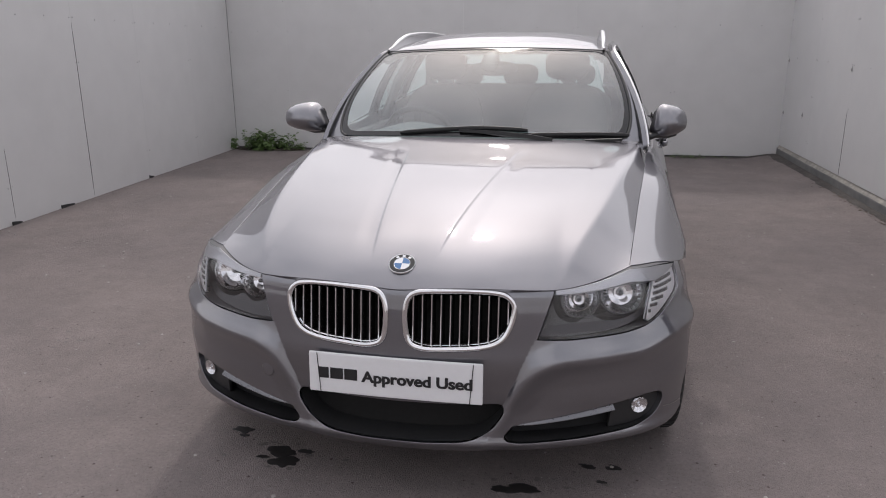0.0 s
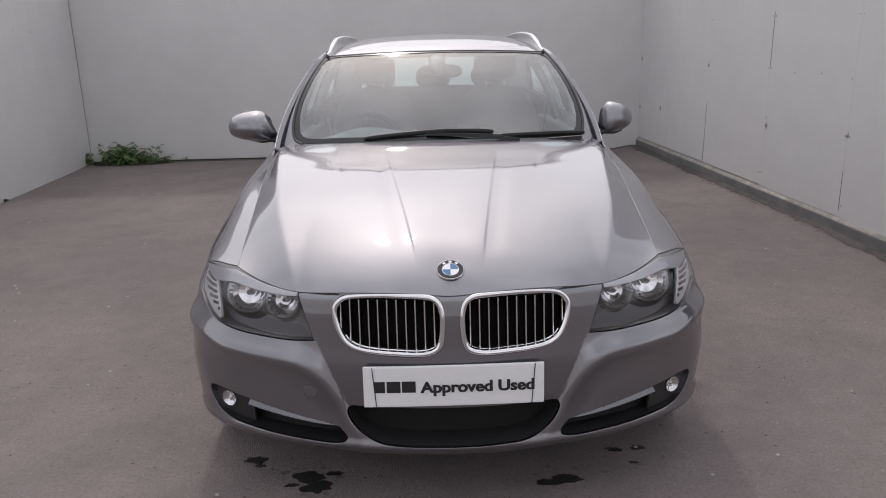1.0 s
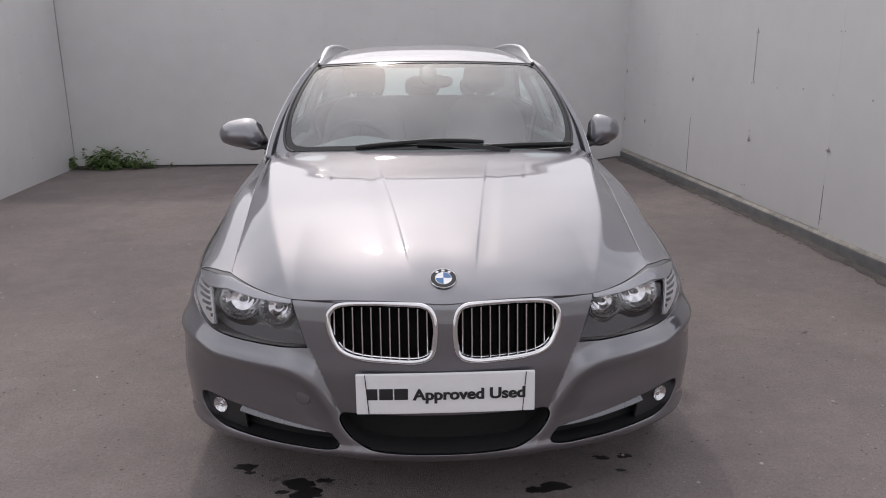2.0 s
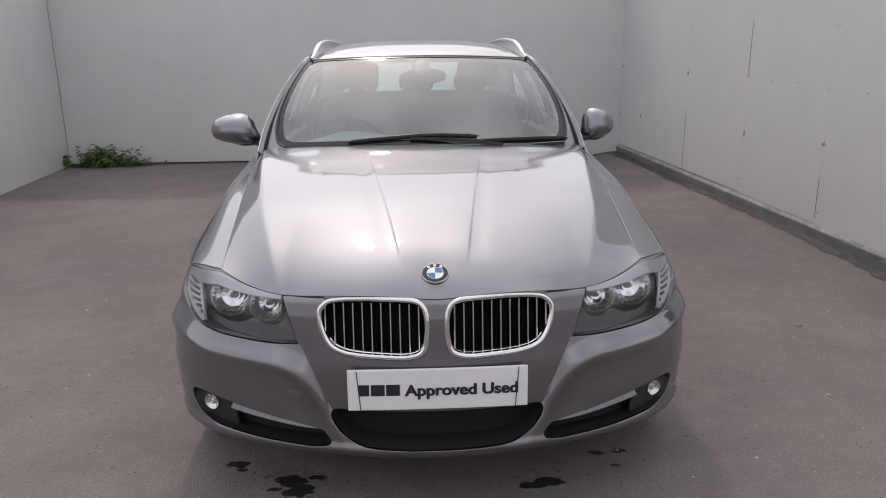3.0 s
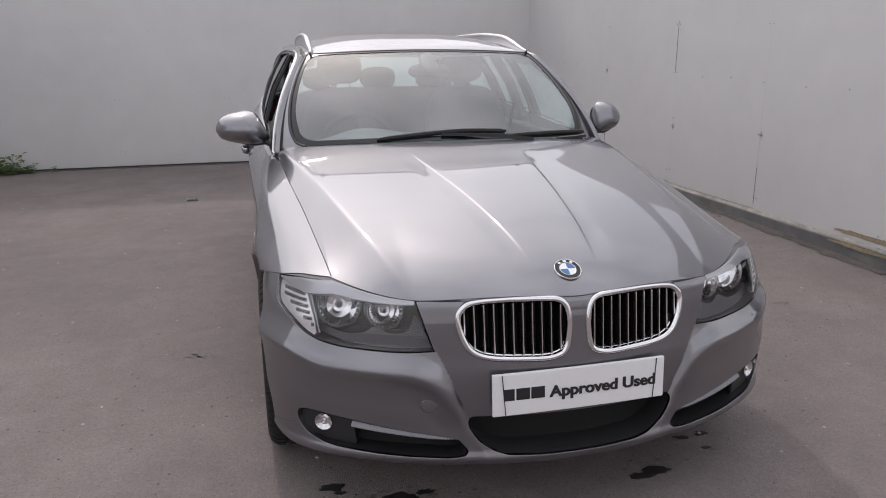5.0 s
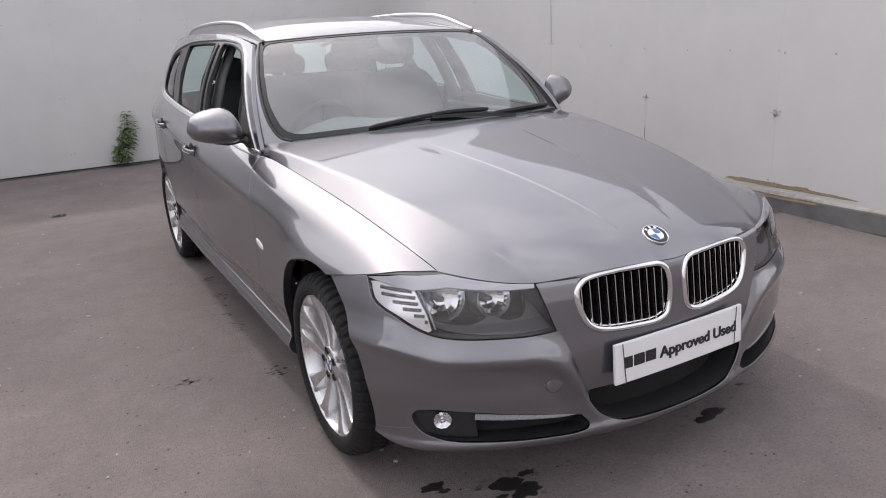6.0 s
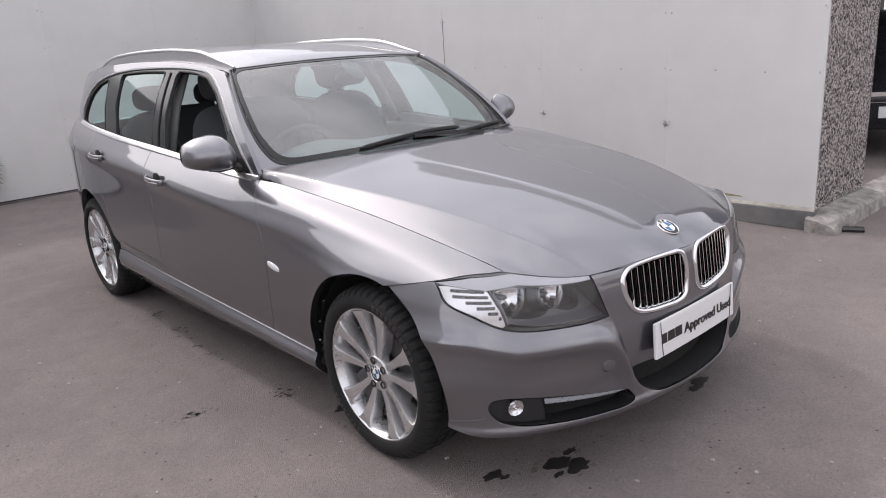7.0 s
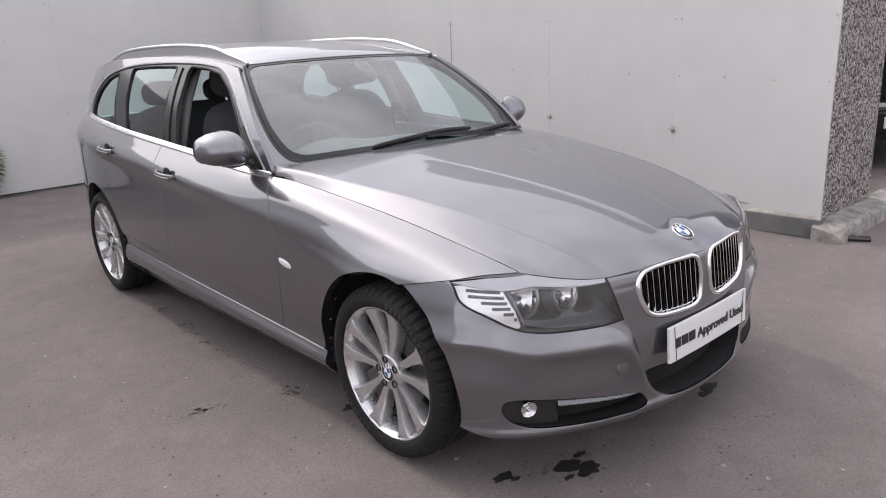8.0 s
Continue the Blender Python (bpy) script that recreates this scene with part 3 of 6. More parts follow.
def bonnet_place(x, y):
    """The place u for x at y: bonnet_across turned round."""
    a, inner, fold, cut = abs(x), 0.092 + 0.135 * y, float(_fold_x(y)[0]), float(_cut_x(y)[0])
    u = a / inner * 0.15 if a < inner else 0.15 + (a - inner) / (fold - inner) * 0.43 if a < fold else 0.58 + (a - fold) / (cut - fold) * 0.13
    return math.copysign(u, x)


def cut_line(y):
    y = np.atleast_1d(np.asarray(y, float))
    return bonnet_surface(_cut_x(y), y)


# front wrap: plan line of the bumper, drawn in and back with height
_px = (0, 0.2, 0.35, 0.5, 0.635, 0.733, 0.808, 0.864, 0.892, 0.904, 0.909)
_py = (-0.088, -0.076, -0.048, -0.005, 0.055, 0.115, 0.185, 0.28, 0.40, 0.52, 0.66)
_plan = np.array(list(zip([-v for v in _px[:0:-1]], _py[:0:-1])) + list(zip(_px, _py)))
_arc = np.concatenate([[0], np.cumsum(np.linalg.norm(np.diff(_plan, axis=0), axis=1))])
_arc -= _arc[len(_px) - 1]
_base = spline(_arc, _plan)
_dense = np.linspace(0, _arc[-1] + 0.1, 600)
_dense_p = _base(_dense)
_squeeze = spline((0.18, 0.205, 0.23, 0.26, 0.32, 0.40, 0.50, 0.535, 0.565, 0.60, 0.65, 0.70, 0.74, 0.78),
                  (0.955, 0.972, 0.986, 0.988, 0.994, 1.0, 1.0, 0.998, 0.995, 0.989, 0.980, 0.968, 0.957, 0.945))
_lean = spline((0.18, 0.205, 0.23, 0.26, 0.32, 0.40, 0.495, 0.545, 0.60, 0.65, 0.70, 0.74, 0.78),
               (0.03, 0.004, -0.012, -0.004, 0.0, -0.004, -0.006, 0.002, 0.013, 0.025, 0.042, 0.080, 0.16))
# the shelf under the lamps: undercut below its edge, sloping back above it
_shelf = spline((0.2, 0.36, 0.42, 0.462, 0.482, 0.494, 0.508, 0.528, 0.555, 0.60, 0.8), (0.0, 0.0, 0.003, -0.001, -0.0070, -0.0090, -0.0060, 0.002, 0.009, 0.006, 0.0))


_crest = spline((0.25, 0.32, 0.345, 0.378, 0.415, 0.455, 0.55, 0.60, 0.68, 0.9), (0.26, 0.345, 0.388, 0.430, 0.465, 0.485, 0.497, 0.499, 0.502, 0.502))


def front_surface(u, z):
    p = _base(u)
    x, y = p[:, 0] * _squeeze(z), p[:, 1] + _lean(z)
    # the middle section stands back between two valleys that run from the lamps to the air intake;
    # outside them a sloping face climbs to a crest that runs on below the lamps
    a = np.abs(x)
    valley = (a - 0.3175 - (z - 0.36) * 0.433) / 1.09
    deep_by = 0.016 * smooth01((z - 0.27) / 0.08) * (1 - smooth01((z - 0.51) / 0.19))
    side = smooth01((a - 0.70) / 0.14)
    crest, tilt = _crest(a), (_crest(a + 0.004) - _crest(a - 0.004)) / 0.008
    over = (z - crest) / np.sqrt(1 + tilt**2)
    shelf = _shelf(0.494 + over - 0.035 * side)
    climb = np.exp(-np.maximum(valley, 0) / 0.020)
    outer = shelf * (1 - climb) + deep_by * climb
    y = y + np.where(valley < 0, deep_by, outer * (1 - 0.6 * side))
    x = x - np.sign(x) * (shelf * side + smooth01((a - 0.68) / 0.17) * (0.007 * smooth01((z - 0.40) / 0.16) + 0.031 * smooth01((z - 0.59) / 0.17)))
    return np.stack([x, y, z], 1)


def fu(x, z):
    """Along the front wrap, where it is x wide at the height z."""
    return float(np.interp(abs(x) / _squeeze(z)[0], _dense_p[:, 0], _dense)) * (1 if x >= 0 else -1)


def fy(y, z):
    """Along the front wrap, where it reaches back to y at the height z."""
    k = np.argmax(_dense_p[:, 1])
    return float(np.interp(y - _lean(z)[0], _dense_p[:k + 1, 1], _dense[:k + 1]))


def front(points, n=6):
    """A smooth line through points of (x, z), as (u, z) of the front wrap."""
    return [(fu(x, z), z) for x, z in through_points(points, n)]


def pushed(surface, inward):
    """The surface, moved in by some metres."""
    def at(u, v):
        e = 5e-4
        n = np.cross(surface(u + e, v) - surface(u - e, v), surface(u, v + e) - surface(u, v - e))
        n /= np.linalg.norm(n, axis=1)[:, None]
        p = surface(u, v)
        n *= np.sign(np.sum(n * (p - INSIDE), axis=1))[:, None]
        return p - n * inward
    return at


# flank: rows from the sill's edge up to the bonnet line and the belt
_ys = (0.15, 0.40, 0.65, 1.0, 1.42, 2.2, 3.0, 3.45, 3.9, 4.25)
_taper = spline((0, 0.8, 1.5, 3.0, 3.45, 3.9, 4.25), (1.0, 1.002, 1.006, 1.011, 1.004, 0.948, 0.872))
_front_top = cut_line(_ys[:4])
_rows = [
    ((0.80, 0.835, 0.842, 0.806, 0.802, 0.806, 0.806, 0.82, 0.79, 0.73), (0.18,) * 10),
    ((0.822, 0.855, 0.876, 0.876, 0.876, 0.883, 0.881, 0.878, 0.82, 0.75), (0.252, 0.262, 0.262, 0.262, 0.272, 0.295, 0.315, 0.32, 0.33, 0.33)),
    ((0.832, 0.865, 0.880, 0.860, 0.858, 0.866, 0.864, 0.868, 0.83, 0.76), (0.30, 0.30, 0.30, 0.300, 0.312, 0.343, 0.372, 0.385, 0.39, 0.39)),
    ((0.842, 0.870, 0.894, 0.876, 0.874, 0.886, 0.882, 0.886, 0.845, 0.77), (0.42, 0.42, 0.42, 0.43, 0.43, 0.44, 0.46, 0.47, 0.48, 0.48)),
    ((0.832, 0.861, 0.899, 0.884, 0.882, 0.890, 0.887, 0.888, 0.848, 0.77), (0.60, 0.615, 0.63, 0.62, 0.60, 0.60, 0.62, 0.64, 0.65, 0.65)),
    ((0.812, 0.846, 0.882, 0.874, 0.877, 0.885, 0.883, 0.881, 0.842, 0.76), (0.664, 0.664, 0.680, 0.720, 0.740, 0.797, 0.850, 0.875, 0.885, 0.885)),
    ((0.797, 0.828, 0.855, 0.864, 0.875, 0.892, 0.889, 0.883, 0.842, 0.75), (0.684, 0.696, 0.722, 0.770, 0.797, 0.862, 0.918, 0.945, 0.962, 0.962)),
    ((0.782, 0.809, 0.834, 0.852, 0.863, 0.882, 0.880, 0.873, 0.833, 0.744), (0.695, 0.715, 0.745, 0.794, 0.822, 0.879, 0.934, 0.962, 0.98, 0.98)),
    ((0.718, 0.753, 0.786, 0.818, 0.828, 0.842, 0.842, 0.832, 0.79, 0.715), (0.714, 0.752, 0.788, 0.842, 0.882, 0.931, 0.982, 1.017, 1.042, 1.045)),
    ((*_front_top[:, 0], 0.776, 0.803, 0.806, 0.79, 0.745, 0.68), (*_front_top[:, 2], 0.919, 0.974, 1.024, 1.058, 1.085, 1.09)),
]
_row_lines = [spline(_ys, list(zip(x, z))) for x, z in _rows]
# the wings' top edge keeps to the bonnet's joint
_joint_y = np.array((0.15, 0.30, 0.45, 0.65, 0.85, 1.05, 1.20, 1.33))
_joint = cut_line(_joint_y)
_row_lines[-1] = spline((*_joint_y, *_ys[4:]), list(zip((*(_joint[:, 0] / _taper(_joint_y)), *_rows[-1][0][4:]), (*_joint[:, 2], *_rows[-1][1][4:]))))
_row_v = np.array((0, 0.085, 0.13, 0.25, 0.42, 0.575, 0.635, 0.655, 0.72, 0.78))


def flank_surface(y, v):
    R = np.stack([f(y) for f in _row_lines])
    h = np.diff(_row_v)
    d = np.diff(R, axis=0) / h[:, None, None]
    m = np.empty_like(R)
    m[0], m[-1] = d[0], d[-1]
    m[1:-1] = (d[:-1] * h[1:, None, None] + d[1:] * h[:-1, None, None]) / (h[1:] + h[:-1])[:, None, None]
    i = np.clip(np.searchsorted(_row_v, v) - 1, 0, len(h) - 1)
    k = np.arange(len(v))
    s, hh = ((v - _row_v[i]) / h[i])[:, None], h[i][:, None]
    q = (2 * s**3 - 3 * s**2 + 1) * R[i, k] + (s**3 - 2 * s**2 + s) * hh * m[i, k] + (-2 * s**3 + 3 * s**2) * R[i + 1, k] + (s**3 - s**2) * hh * m[i + 1, k]
    return np.stack([q[:, 0] * _taper(y), y, q[:, 1]], 1)


def fl(points):
    """Points of (y, z) as (y, v) of the flank."""
    out, vs = [], np.linspace(0, _row_v[-1], 300)
    for y, z in points:
        zs = flank_surface(np.full(300, y), vs)[:, 2]
        out.append((y, float(np.interp(z, zs, vs))))
    return out


_belt = _row_lines[-1]
_sill = _row_lines[2]
_tumble = spline((-0.1, 0, 0.1, 0.2, 0.3, 0.4, 0.48), (-0.02, 0.0, 0.029, 0.071, 0.127, 0.199, 0.275))


def glasshouse_surface(y, z):
    b = _belt(y)
    return np.stack([b[:, 0] * _taper(y) - _tumble(z - b[:, 1]), y, z], 1)


def belt_line(a, b, n=20, up=0.0):
    return [(y, float(_belt(y)[0, 1]) + up) for y in np.linspace(a, b, n)]


def arch_line(k, a, b, n=24, r=ARCH):
    """Along a wheel arch, by angles from straight back over the top."""
    return [(AXLES[k] + r * math.cos(radians(t)), HUB_Z + r * math.sin(radians(t))) for t in np.linspace(a, b, n)]


def on_car(ob):
    ob.matrix_parent_inverse = Matrix.Translation(-CAR_AT)
    return ob


def cpanel(name, *args, **kw):
    return on_car(panel(name, *args[:3], car, **kw))


def cpart(name, bm, mat, label="", smooth=False, parent=None):
    ob = part(name, bm, mat, parent or car, label, smooth)
    return on_car(ob) if not parent else ob


def auto(ob, angle=35):
    """Smooth faces with sharp edges past the angle."""
    me = ob.data
    me.shade_smooth()
    bm = bmesh.new()
    bm.from_mesh(me)
    for e in bm.edges:
        e.smooth = len(e.link_faces) == 2 and e.calc_face_angle(0) < radians(angle)
    bm.to_mesh(me)
    bm.free()
    return ob


def cpp(name, *args, parent, **kw):
    """A panel as a piece of another part of the car."""
    return panel(name, *args, parent, **kw)


# bonnet
_rear_edge = lambda x: 1.232 + 0.195 * (x / 0.72) ** 2 - 1.25 * np.maximum(0, np.abs(x) - 0.70)
front_edge = [(x, float(_nose_y(x))) for x in np.linspace(-0.668, 0.668, 90)]
right_edge = [(float(_cut_x(y)[0]), y) for y in np.linspace(0.192, 1.338, 40)]
rear_edge = [(x, _rear_edge(x)) for x in np.linspace(0.765, -0.765, 60)]
left_edge = [(-x, y) for x, y in right_edge[::-1]]
bonnet_outline = [(bonnet_place(x, y), y) for x, y in joined(front_edge, right_edge, rear_edge, left_edge)]
bonnet = cpanel("bonnet", bonnet_outline, lambda u, y: bonnet_surface(bonnet_across(u, y), y), M["paint"], du=0.0042, dv=0.016, depth=0.02, gap=0.0014)

# headlamp outline and front bumper
lamp_top = [(fu(x, z), z) for x, z in ((x, float(_nose_z(x)[0]) - 0.002) for x in np.linspace(0.452, 0.668, 16))]
lamp_tip = (fy(0.350, 0.708), 0.708)
lamp_rise = through_points([lamp_top[-1], ((lamp_top[-1][0] + lamp_tip[0]) / 2, 0.726), lamp_tip], 6)
lamp_low = through_points([lamp_tip, (fy(0.298, 0.655), 0.655), (fu(0.800, 0.612), 0.612), (fu(0.746, 0.579), 0.579), (fu(0.672, 0.561), 0.561), (fu(0.57, 0.555), 0.555), (fu(0.48, 0.553), 0.553), (fu(0.408, 0.556), 0.556)], 6)
lamp_in = straight(lamp_low[-1], lamp_top[0], 8)
lamp_outline = joined(lamp_top, lamp_rise, lamp_low, lamp_in)

top_half = [(fu(x, z), z) for x, z in ((x, float(_nose_z(x)[0]) - 0.002) for x in np.linspace(0, 0.452, 26))]
seam_end = (0.535, HUB_Z + math.sqrt(ARCH**2 - (0.646 - 0.535) ** 2))
seam_half = straight(lamp_tip, (fy(*seam_end), seam_end[1]), 6)
arch_half = [(fy(y, z), z) for y, z in arch_line(0, 108, 190, 30) if z < seam_end[1]]
low_half = through_points([arch_half[-1], (fu(0.805, 0.224), 0.224), (fu(0.61, 0.218), 0.218), (fu(0.33, 0.210), 0.210), (fu(0.0, 0.203), 0.203)], 8)
half = joined(top_half, lamp_in[::-1], lamp_low[::-1], seam_half, arch_half, low_half)
bumper_outline = joined(half, [(-u, z) for u, z in half[::-1]])
kidney = through_points([(0.20, 0.697), (0.28, 0.693), (0.318, 0.684), (0.338, 0.662), (0.340, 0.628), (0.320, 0.572), (0.300, 0.551), (0.264, 0.537), (0.16, 0.528), (0.075, 0.528), (0.042, 0.544), (0.029, 0.60), (0.031, 0.652), (0.042, 0.679), (0.062, 0.690), (0.10, 0.694), (0.20, 0.697)], 5)
kidney_hole = [(fu(x, z), z) for x, z in kidney[:-1]]
intake_half = through_points([(0.0, 0.352), (0.15, 0.353), (0.27, 0.356), (0.312, 0.352), (0.318, 0.335), (0.285, 0.282), (0.23, 0.250), (0.12, 0.238), (0.0, 0.236)], 6)
intake_hole = joined([(fu(x, z), z) for x, z in intake_half], [(-fu(x, z), z) for x, z in intake_half[::-1]])
fog_hole = joined(front([(0.345, 0.288), (0.42, 0.305), (0.55, 0.327), (0.68, 0.346), (0.745, 0.353), (0.778, 0.346), (0.784, 0.320), (0.765, 0.280), (0.72, 0.258), (0.60, 0.247), (0.45, 0.242), (0.335, 0.243), (0.322, 0.256), (0.345, 0.288)]))
flip = lambda loop: [(-u, z) for u, z in loop[::-1]]
bumper = cpanel("front_bumper", bumper_outline, front_surface, M["paint"], du=0.0075, dv=0.0055, depth=0.022, gap=0.0018,
                holes=(kidney_hole, flip(kidney_hole), intake_hole, fog_hole, flip(fog_hole)))
deep = lambda d: pushed(front_surface, d)


def behind(d, k, slope=0.0):
    """The front wrap moved straight back and drawn in, further back with height if it slopes."""
    def at(u, z):
        p = front_surface(u, z)
        return np.stack([p[:, 0] * k, p[:, 1] + d + (z - 0.556) * slope, z], 1)
    return at


def setback(d):
    """The front wrap moved straight back, for the floors of its openings."""
    def at(u, z):
        p = _base(u)
        return np.stack([p[:, 0] * 0.985, p[:, 1] + d, z], 1)
    return at



# kidney grilles: chrome ring, upright slats, dark box behind
for side in (1, -1):
    grille = cpanel("kidney_grille", shrunk(kidney_hole, -0.008), deep(0.065), M["void"], side=side, du=0.04, dv=0.04, depth=0.002, label="kidney-shaped grille with chrome ring and upright slats")
    back = np.array(kidney_hole)
    tight = np.array(shrunk(kidney_hole, 0.003))
    p0, p1 = deep(0.004)(tight[:, 0], tight[:, 1]), deep(0.065)(tight[:, 0], tight[:, 1])
    bm = bmesh.new()
    a = [bm.verts.new((side * p[0], p[1], p[2])) for p in p0 + (p1 - p0) * 0.05]
    b = [bm.verts.new((side * p[0], p[1], p[2])) for p in p1]
    for k in range(len(a)):
        bm.faces.new((a[k - 1], a[k], b[k], b[k - 1]))
    part("grille_box", bm, M["void"], grille)
    line = deep(-0.003)(back[:, 0], back[:, 1])
    prof = [(-0.008, -0.012), (-0.0085, -0.002), (-0.0055, 0.004), (0.0, 0.0055), (0.006, 0.003), (0.0095, -0.003), (0.0095, -0.012)]
    auto(part("chrome_ring", sweep([(side * p[0], p[1], p[2]) for p in line], prof, closed=True, up=(0, -1, 0.15)), M["chrome"], grille, "chrome grille ring"), 60)
    inner = np.array(shrunk(kidney_hole, 0.006))
    for k in range(11):
        x = 0.052 + 0.0272 * k
        tops = [z for (u0, z0), (u1, z1) in zip(inner, np.roll(inner, -1, axis=0)) for f in [(fu(x, 0.62) - u0) / (u1 - u0 if abs(u1 - u0) > 1e-9 else 1e-9)] if 0 <= f < 1 for z in [z0 + f * (z1 - z0)]]
        if len(tops) < 2:
            continue
        zs = np.linspace(min(tops) + 0.002, max(tops) - 0.002, 8)
        line = deep(0.010)(np.array([fu(x, z) for z in zs]), zs)
        line[:, 0] = x
        line[:, 1] = np.linspace(line[0, 1], line[-1, 1], len(zs))
        pts = [(side * p[0], p[1], p[2]) for p in line]
        auto(part("slat", sweep(pts, [(-0.0017, 0.0), (0.0017, 0.0), (0.0017, 0.006), (0.0, 0.0072), (-0.0017, 0.006)], up=(0, -1, 0)), M["chrome"], grille), 30)
        part("slat_web", sweep(pts, [(-0.003, -0.04), (0.003, -0.04), (0.0026, 0.0), (-0.0026, 0.0)], up=(0, -1, 0)), M["gloss_black"], grille)
    # lower inner lip of the grille
    low = [p for p in deep(0.014)(inner[:, 0], inner[:, 1]) if p[2] < 0.575]
    low.sort(key=lambda p: p[0])
    auto(part("inner_lip", sweep([(side * p[0], p[1], p[2] + 0.002) for p in low], oval(0.003, 0.0045, 8), up=(0, -1, 0)), M["chrome"], grille), 60)

# air intake: recess with a dark lattice
intake = cpanel("air_intake", shrunk(intake_hole, -0.01), setback(0.09), M["void"], du=0.05, dv=0.05, depth=0.002, label="black air intake with a fine lattice")
edge = np.array(shrunk(intake_hole, 0.0025))
p0, p1 = front_surface(edge[:, 0], edge[:, 1]) + np.array((0, 0.006, 0)), setback(0.09)(edge[:, 0], edge[:, 1])
bm = bmesh.new()
a, b = [bm.verts.new(p) for p in p0], [bm.verts.new(p) for p in p1]
for k in range(len(a)):
    bm.faces.new((a[k - 1], a[k], b[k], b[k - 1]))
part("recess_wall", bm, M["matt"], intake)
part("recess_floor", box((-0.42, 0.02, 0.195), (0.42, 0.30, 0.215), 0.004, 1), M["void"], intake)
lat = bmesh.new()
for k in range(-16, 17):
    x = k * 0.019
    sweep([(x, 0.030 + 0.35 * x * x, 0.235), (x, 0.030 + 0.35 * x * x, 0.35)], oval(0.0016, 0.003, 4), up=(0, -1, 0), bm=lat)
for k in range(6):
    z = 0.248 + k * 0.019
    sweep([(x, 0.030 + 0.35 * x * x, z) for x in np.linspace(-0.31, 0.31, 12)], oval(0.003, 0.0016, 4), bm=lat)
part("lattice", lat, M["void"], intake)

# fog lamps: black recess, blade and lamp
for side in (1, -1):
    fog = cpanel("fog_recess", shrunk(fog_hole, -0.01), setback(0.062), M["matt"], side=side, du=0.04, dv=0.04, depth=0.002, label="black lower grille recess with fog lamp")
    edge = np.array(shrunk(fog_hole, 0.0025))
    p0, p1 = front_surface(edge[:, 0], edge[:, 1]) + np.array((0, 0.005, 0)), setback(0.062)(edge[:, 0], edge[:, 1])
    bm = bmesh.new()
    a = [bm.verts.new((side * p[0], p[1], p[2])) for p in p0]
    b = [bm.verts.new((side * p[0], p[1], p[2])) for p in p1]
    for k in range(len(a)):
        bm.faces.new((a[k - 1], a[k], b[k], b[k - 1]))
    part("recess_wall", bm, M["plastic"], fog)
    surround = joined(front([(0.640, 0.343), (0.745, 0.352), (0.777, 0.345), (0.782, 0.320), (0.763, 0.281), (0.72, 0.261), (0.625, 0.252)]), [(fu(0.640, 0.343), 0.343)])
    cpp("fog_surround", surround, setback(0.018), M["plastic"], parent=fog, side=side, du=0.03, dv=0.03, depth=0.01)
    blade = [(x, 0.2985 + (x - 0.36) * 0.105 ) for x in np.linspace(0.352, 0.640, 16)]
    b0 = deep(0.002)(np.array([fu(x, z) for x, z in blade]), np.array([z for x, z in blade]))
    auto(part("blade", sweep([(side * p[0], p[1], p[2]) for p in b0], handed([(-0.017, -0.020), (0.008, 0.002), (0.013, 0.003), (0.014, -0.006), (-0.014, -0.028)], side), up=(0, -1, 0), scales=[0.42, 0.62] + [0.72] * 14), M["blade"], fog, "dark satin metal blade"), 40)
    c = front_surface(np.array([fu(0.714, 0.316)]), np.array([0.316]))[0]
    turn = Matrix.Translation((side * c[0], c[1] + 0.012, c[2])) @ Matrix.Rotation(side * radians(24), 4, "Z")
    bm = revolve([(0.001, 0.001), (-0.001, 0.004), (0.005, 0.007), (0.006, 0.013), (0.002, 0.021), (-0.001, 0.025), (-0.002, 0.0265), (0.006, 0.0275)], 11, "y")
    bm.transform(turn)
    lamp = auto(part("fog_lamp", bm, M["reflector"], fog, "clear round fog lamp"), 20)
    bm = revolve([(-0.006, 0.0005), (-0.0055, 0.010), (-0.004, 0.018), (-0.001, 0.025)], 28, "y")
    bm.transform(turn)
    ob = part("fog_lens", bm, M["lens"], fog, smooth=True)
    ob.visible_shadow = False

# joint of the lower lip, from the wheel arch to the fog recess
for side in (1, -1):
    q = [(fy(0.268, 0.274), 0.274), (fu(0.836, 0.277), 0.277), (fu(0.815, 0.283), 0.283), (fu(0.790, 0.290), 0.290)]
    p = front_surface(np.array([u for u, z in q]), np.array([z for u, z in q]))
    auto(cpart("lip_joint", sweep([(side * v[0], v[1], v[2]) for v in p], oval(0.0016, 0.0016, 6)), M["dark_satin"]), 60)

# tow-eye cover on the driver's side
bm = revolve([(0.002, 0.0005), (0.0018, 0.020), (0.001, 0.0235), (-0.004, 0.0243)], 32, "y")
c = front_surface(np.array([fu(-0.428, 0.400)]), np.array([0.400]))[0]
bm.transform(Matrix.Translation(c) @ Matrix.Rotation(radians(-17), 4, "Z") @ Matrix.Rotation(radians(180), 4, "Z"))
cpart("tow_eye_cover", bm, M["paint"], smooth=True)
bm = revolve([(0.0007, 0.0242), (0.0010, 0.0246), (0.0006, 0.0250)], 32, "y")
bm.transform(Matrix.Translation(c) @ Matrix.Rotation(radians(-17), 4, "Z") @ Matrix.Rotation(radians(180), 4, "Z"))
cpart("cover_joint", bm, M["dark_satin"])

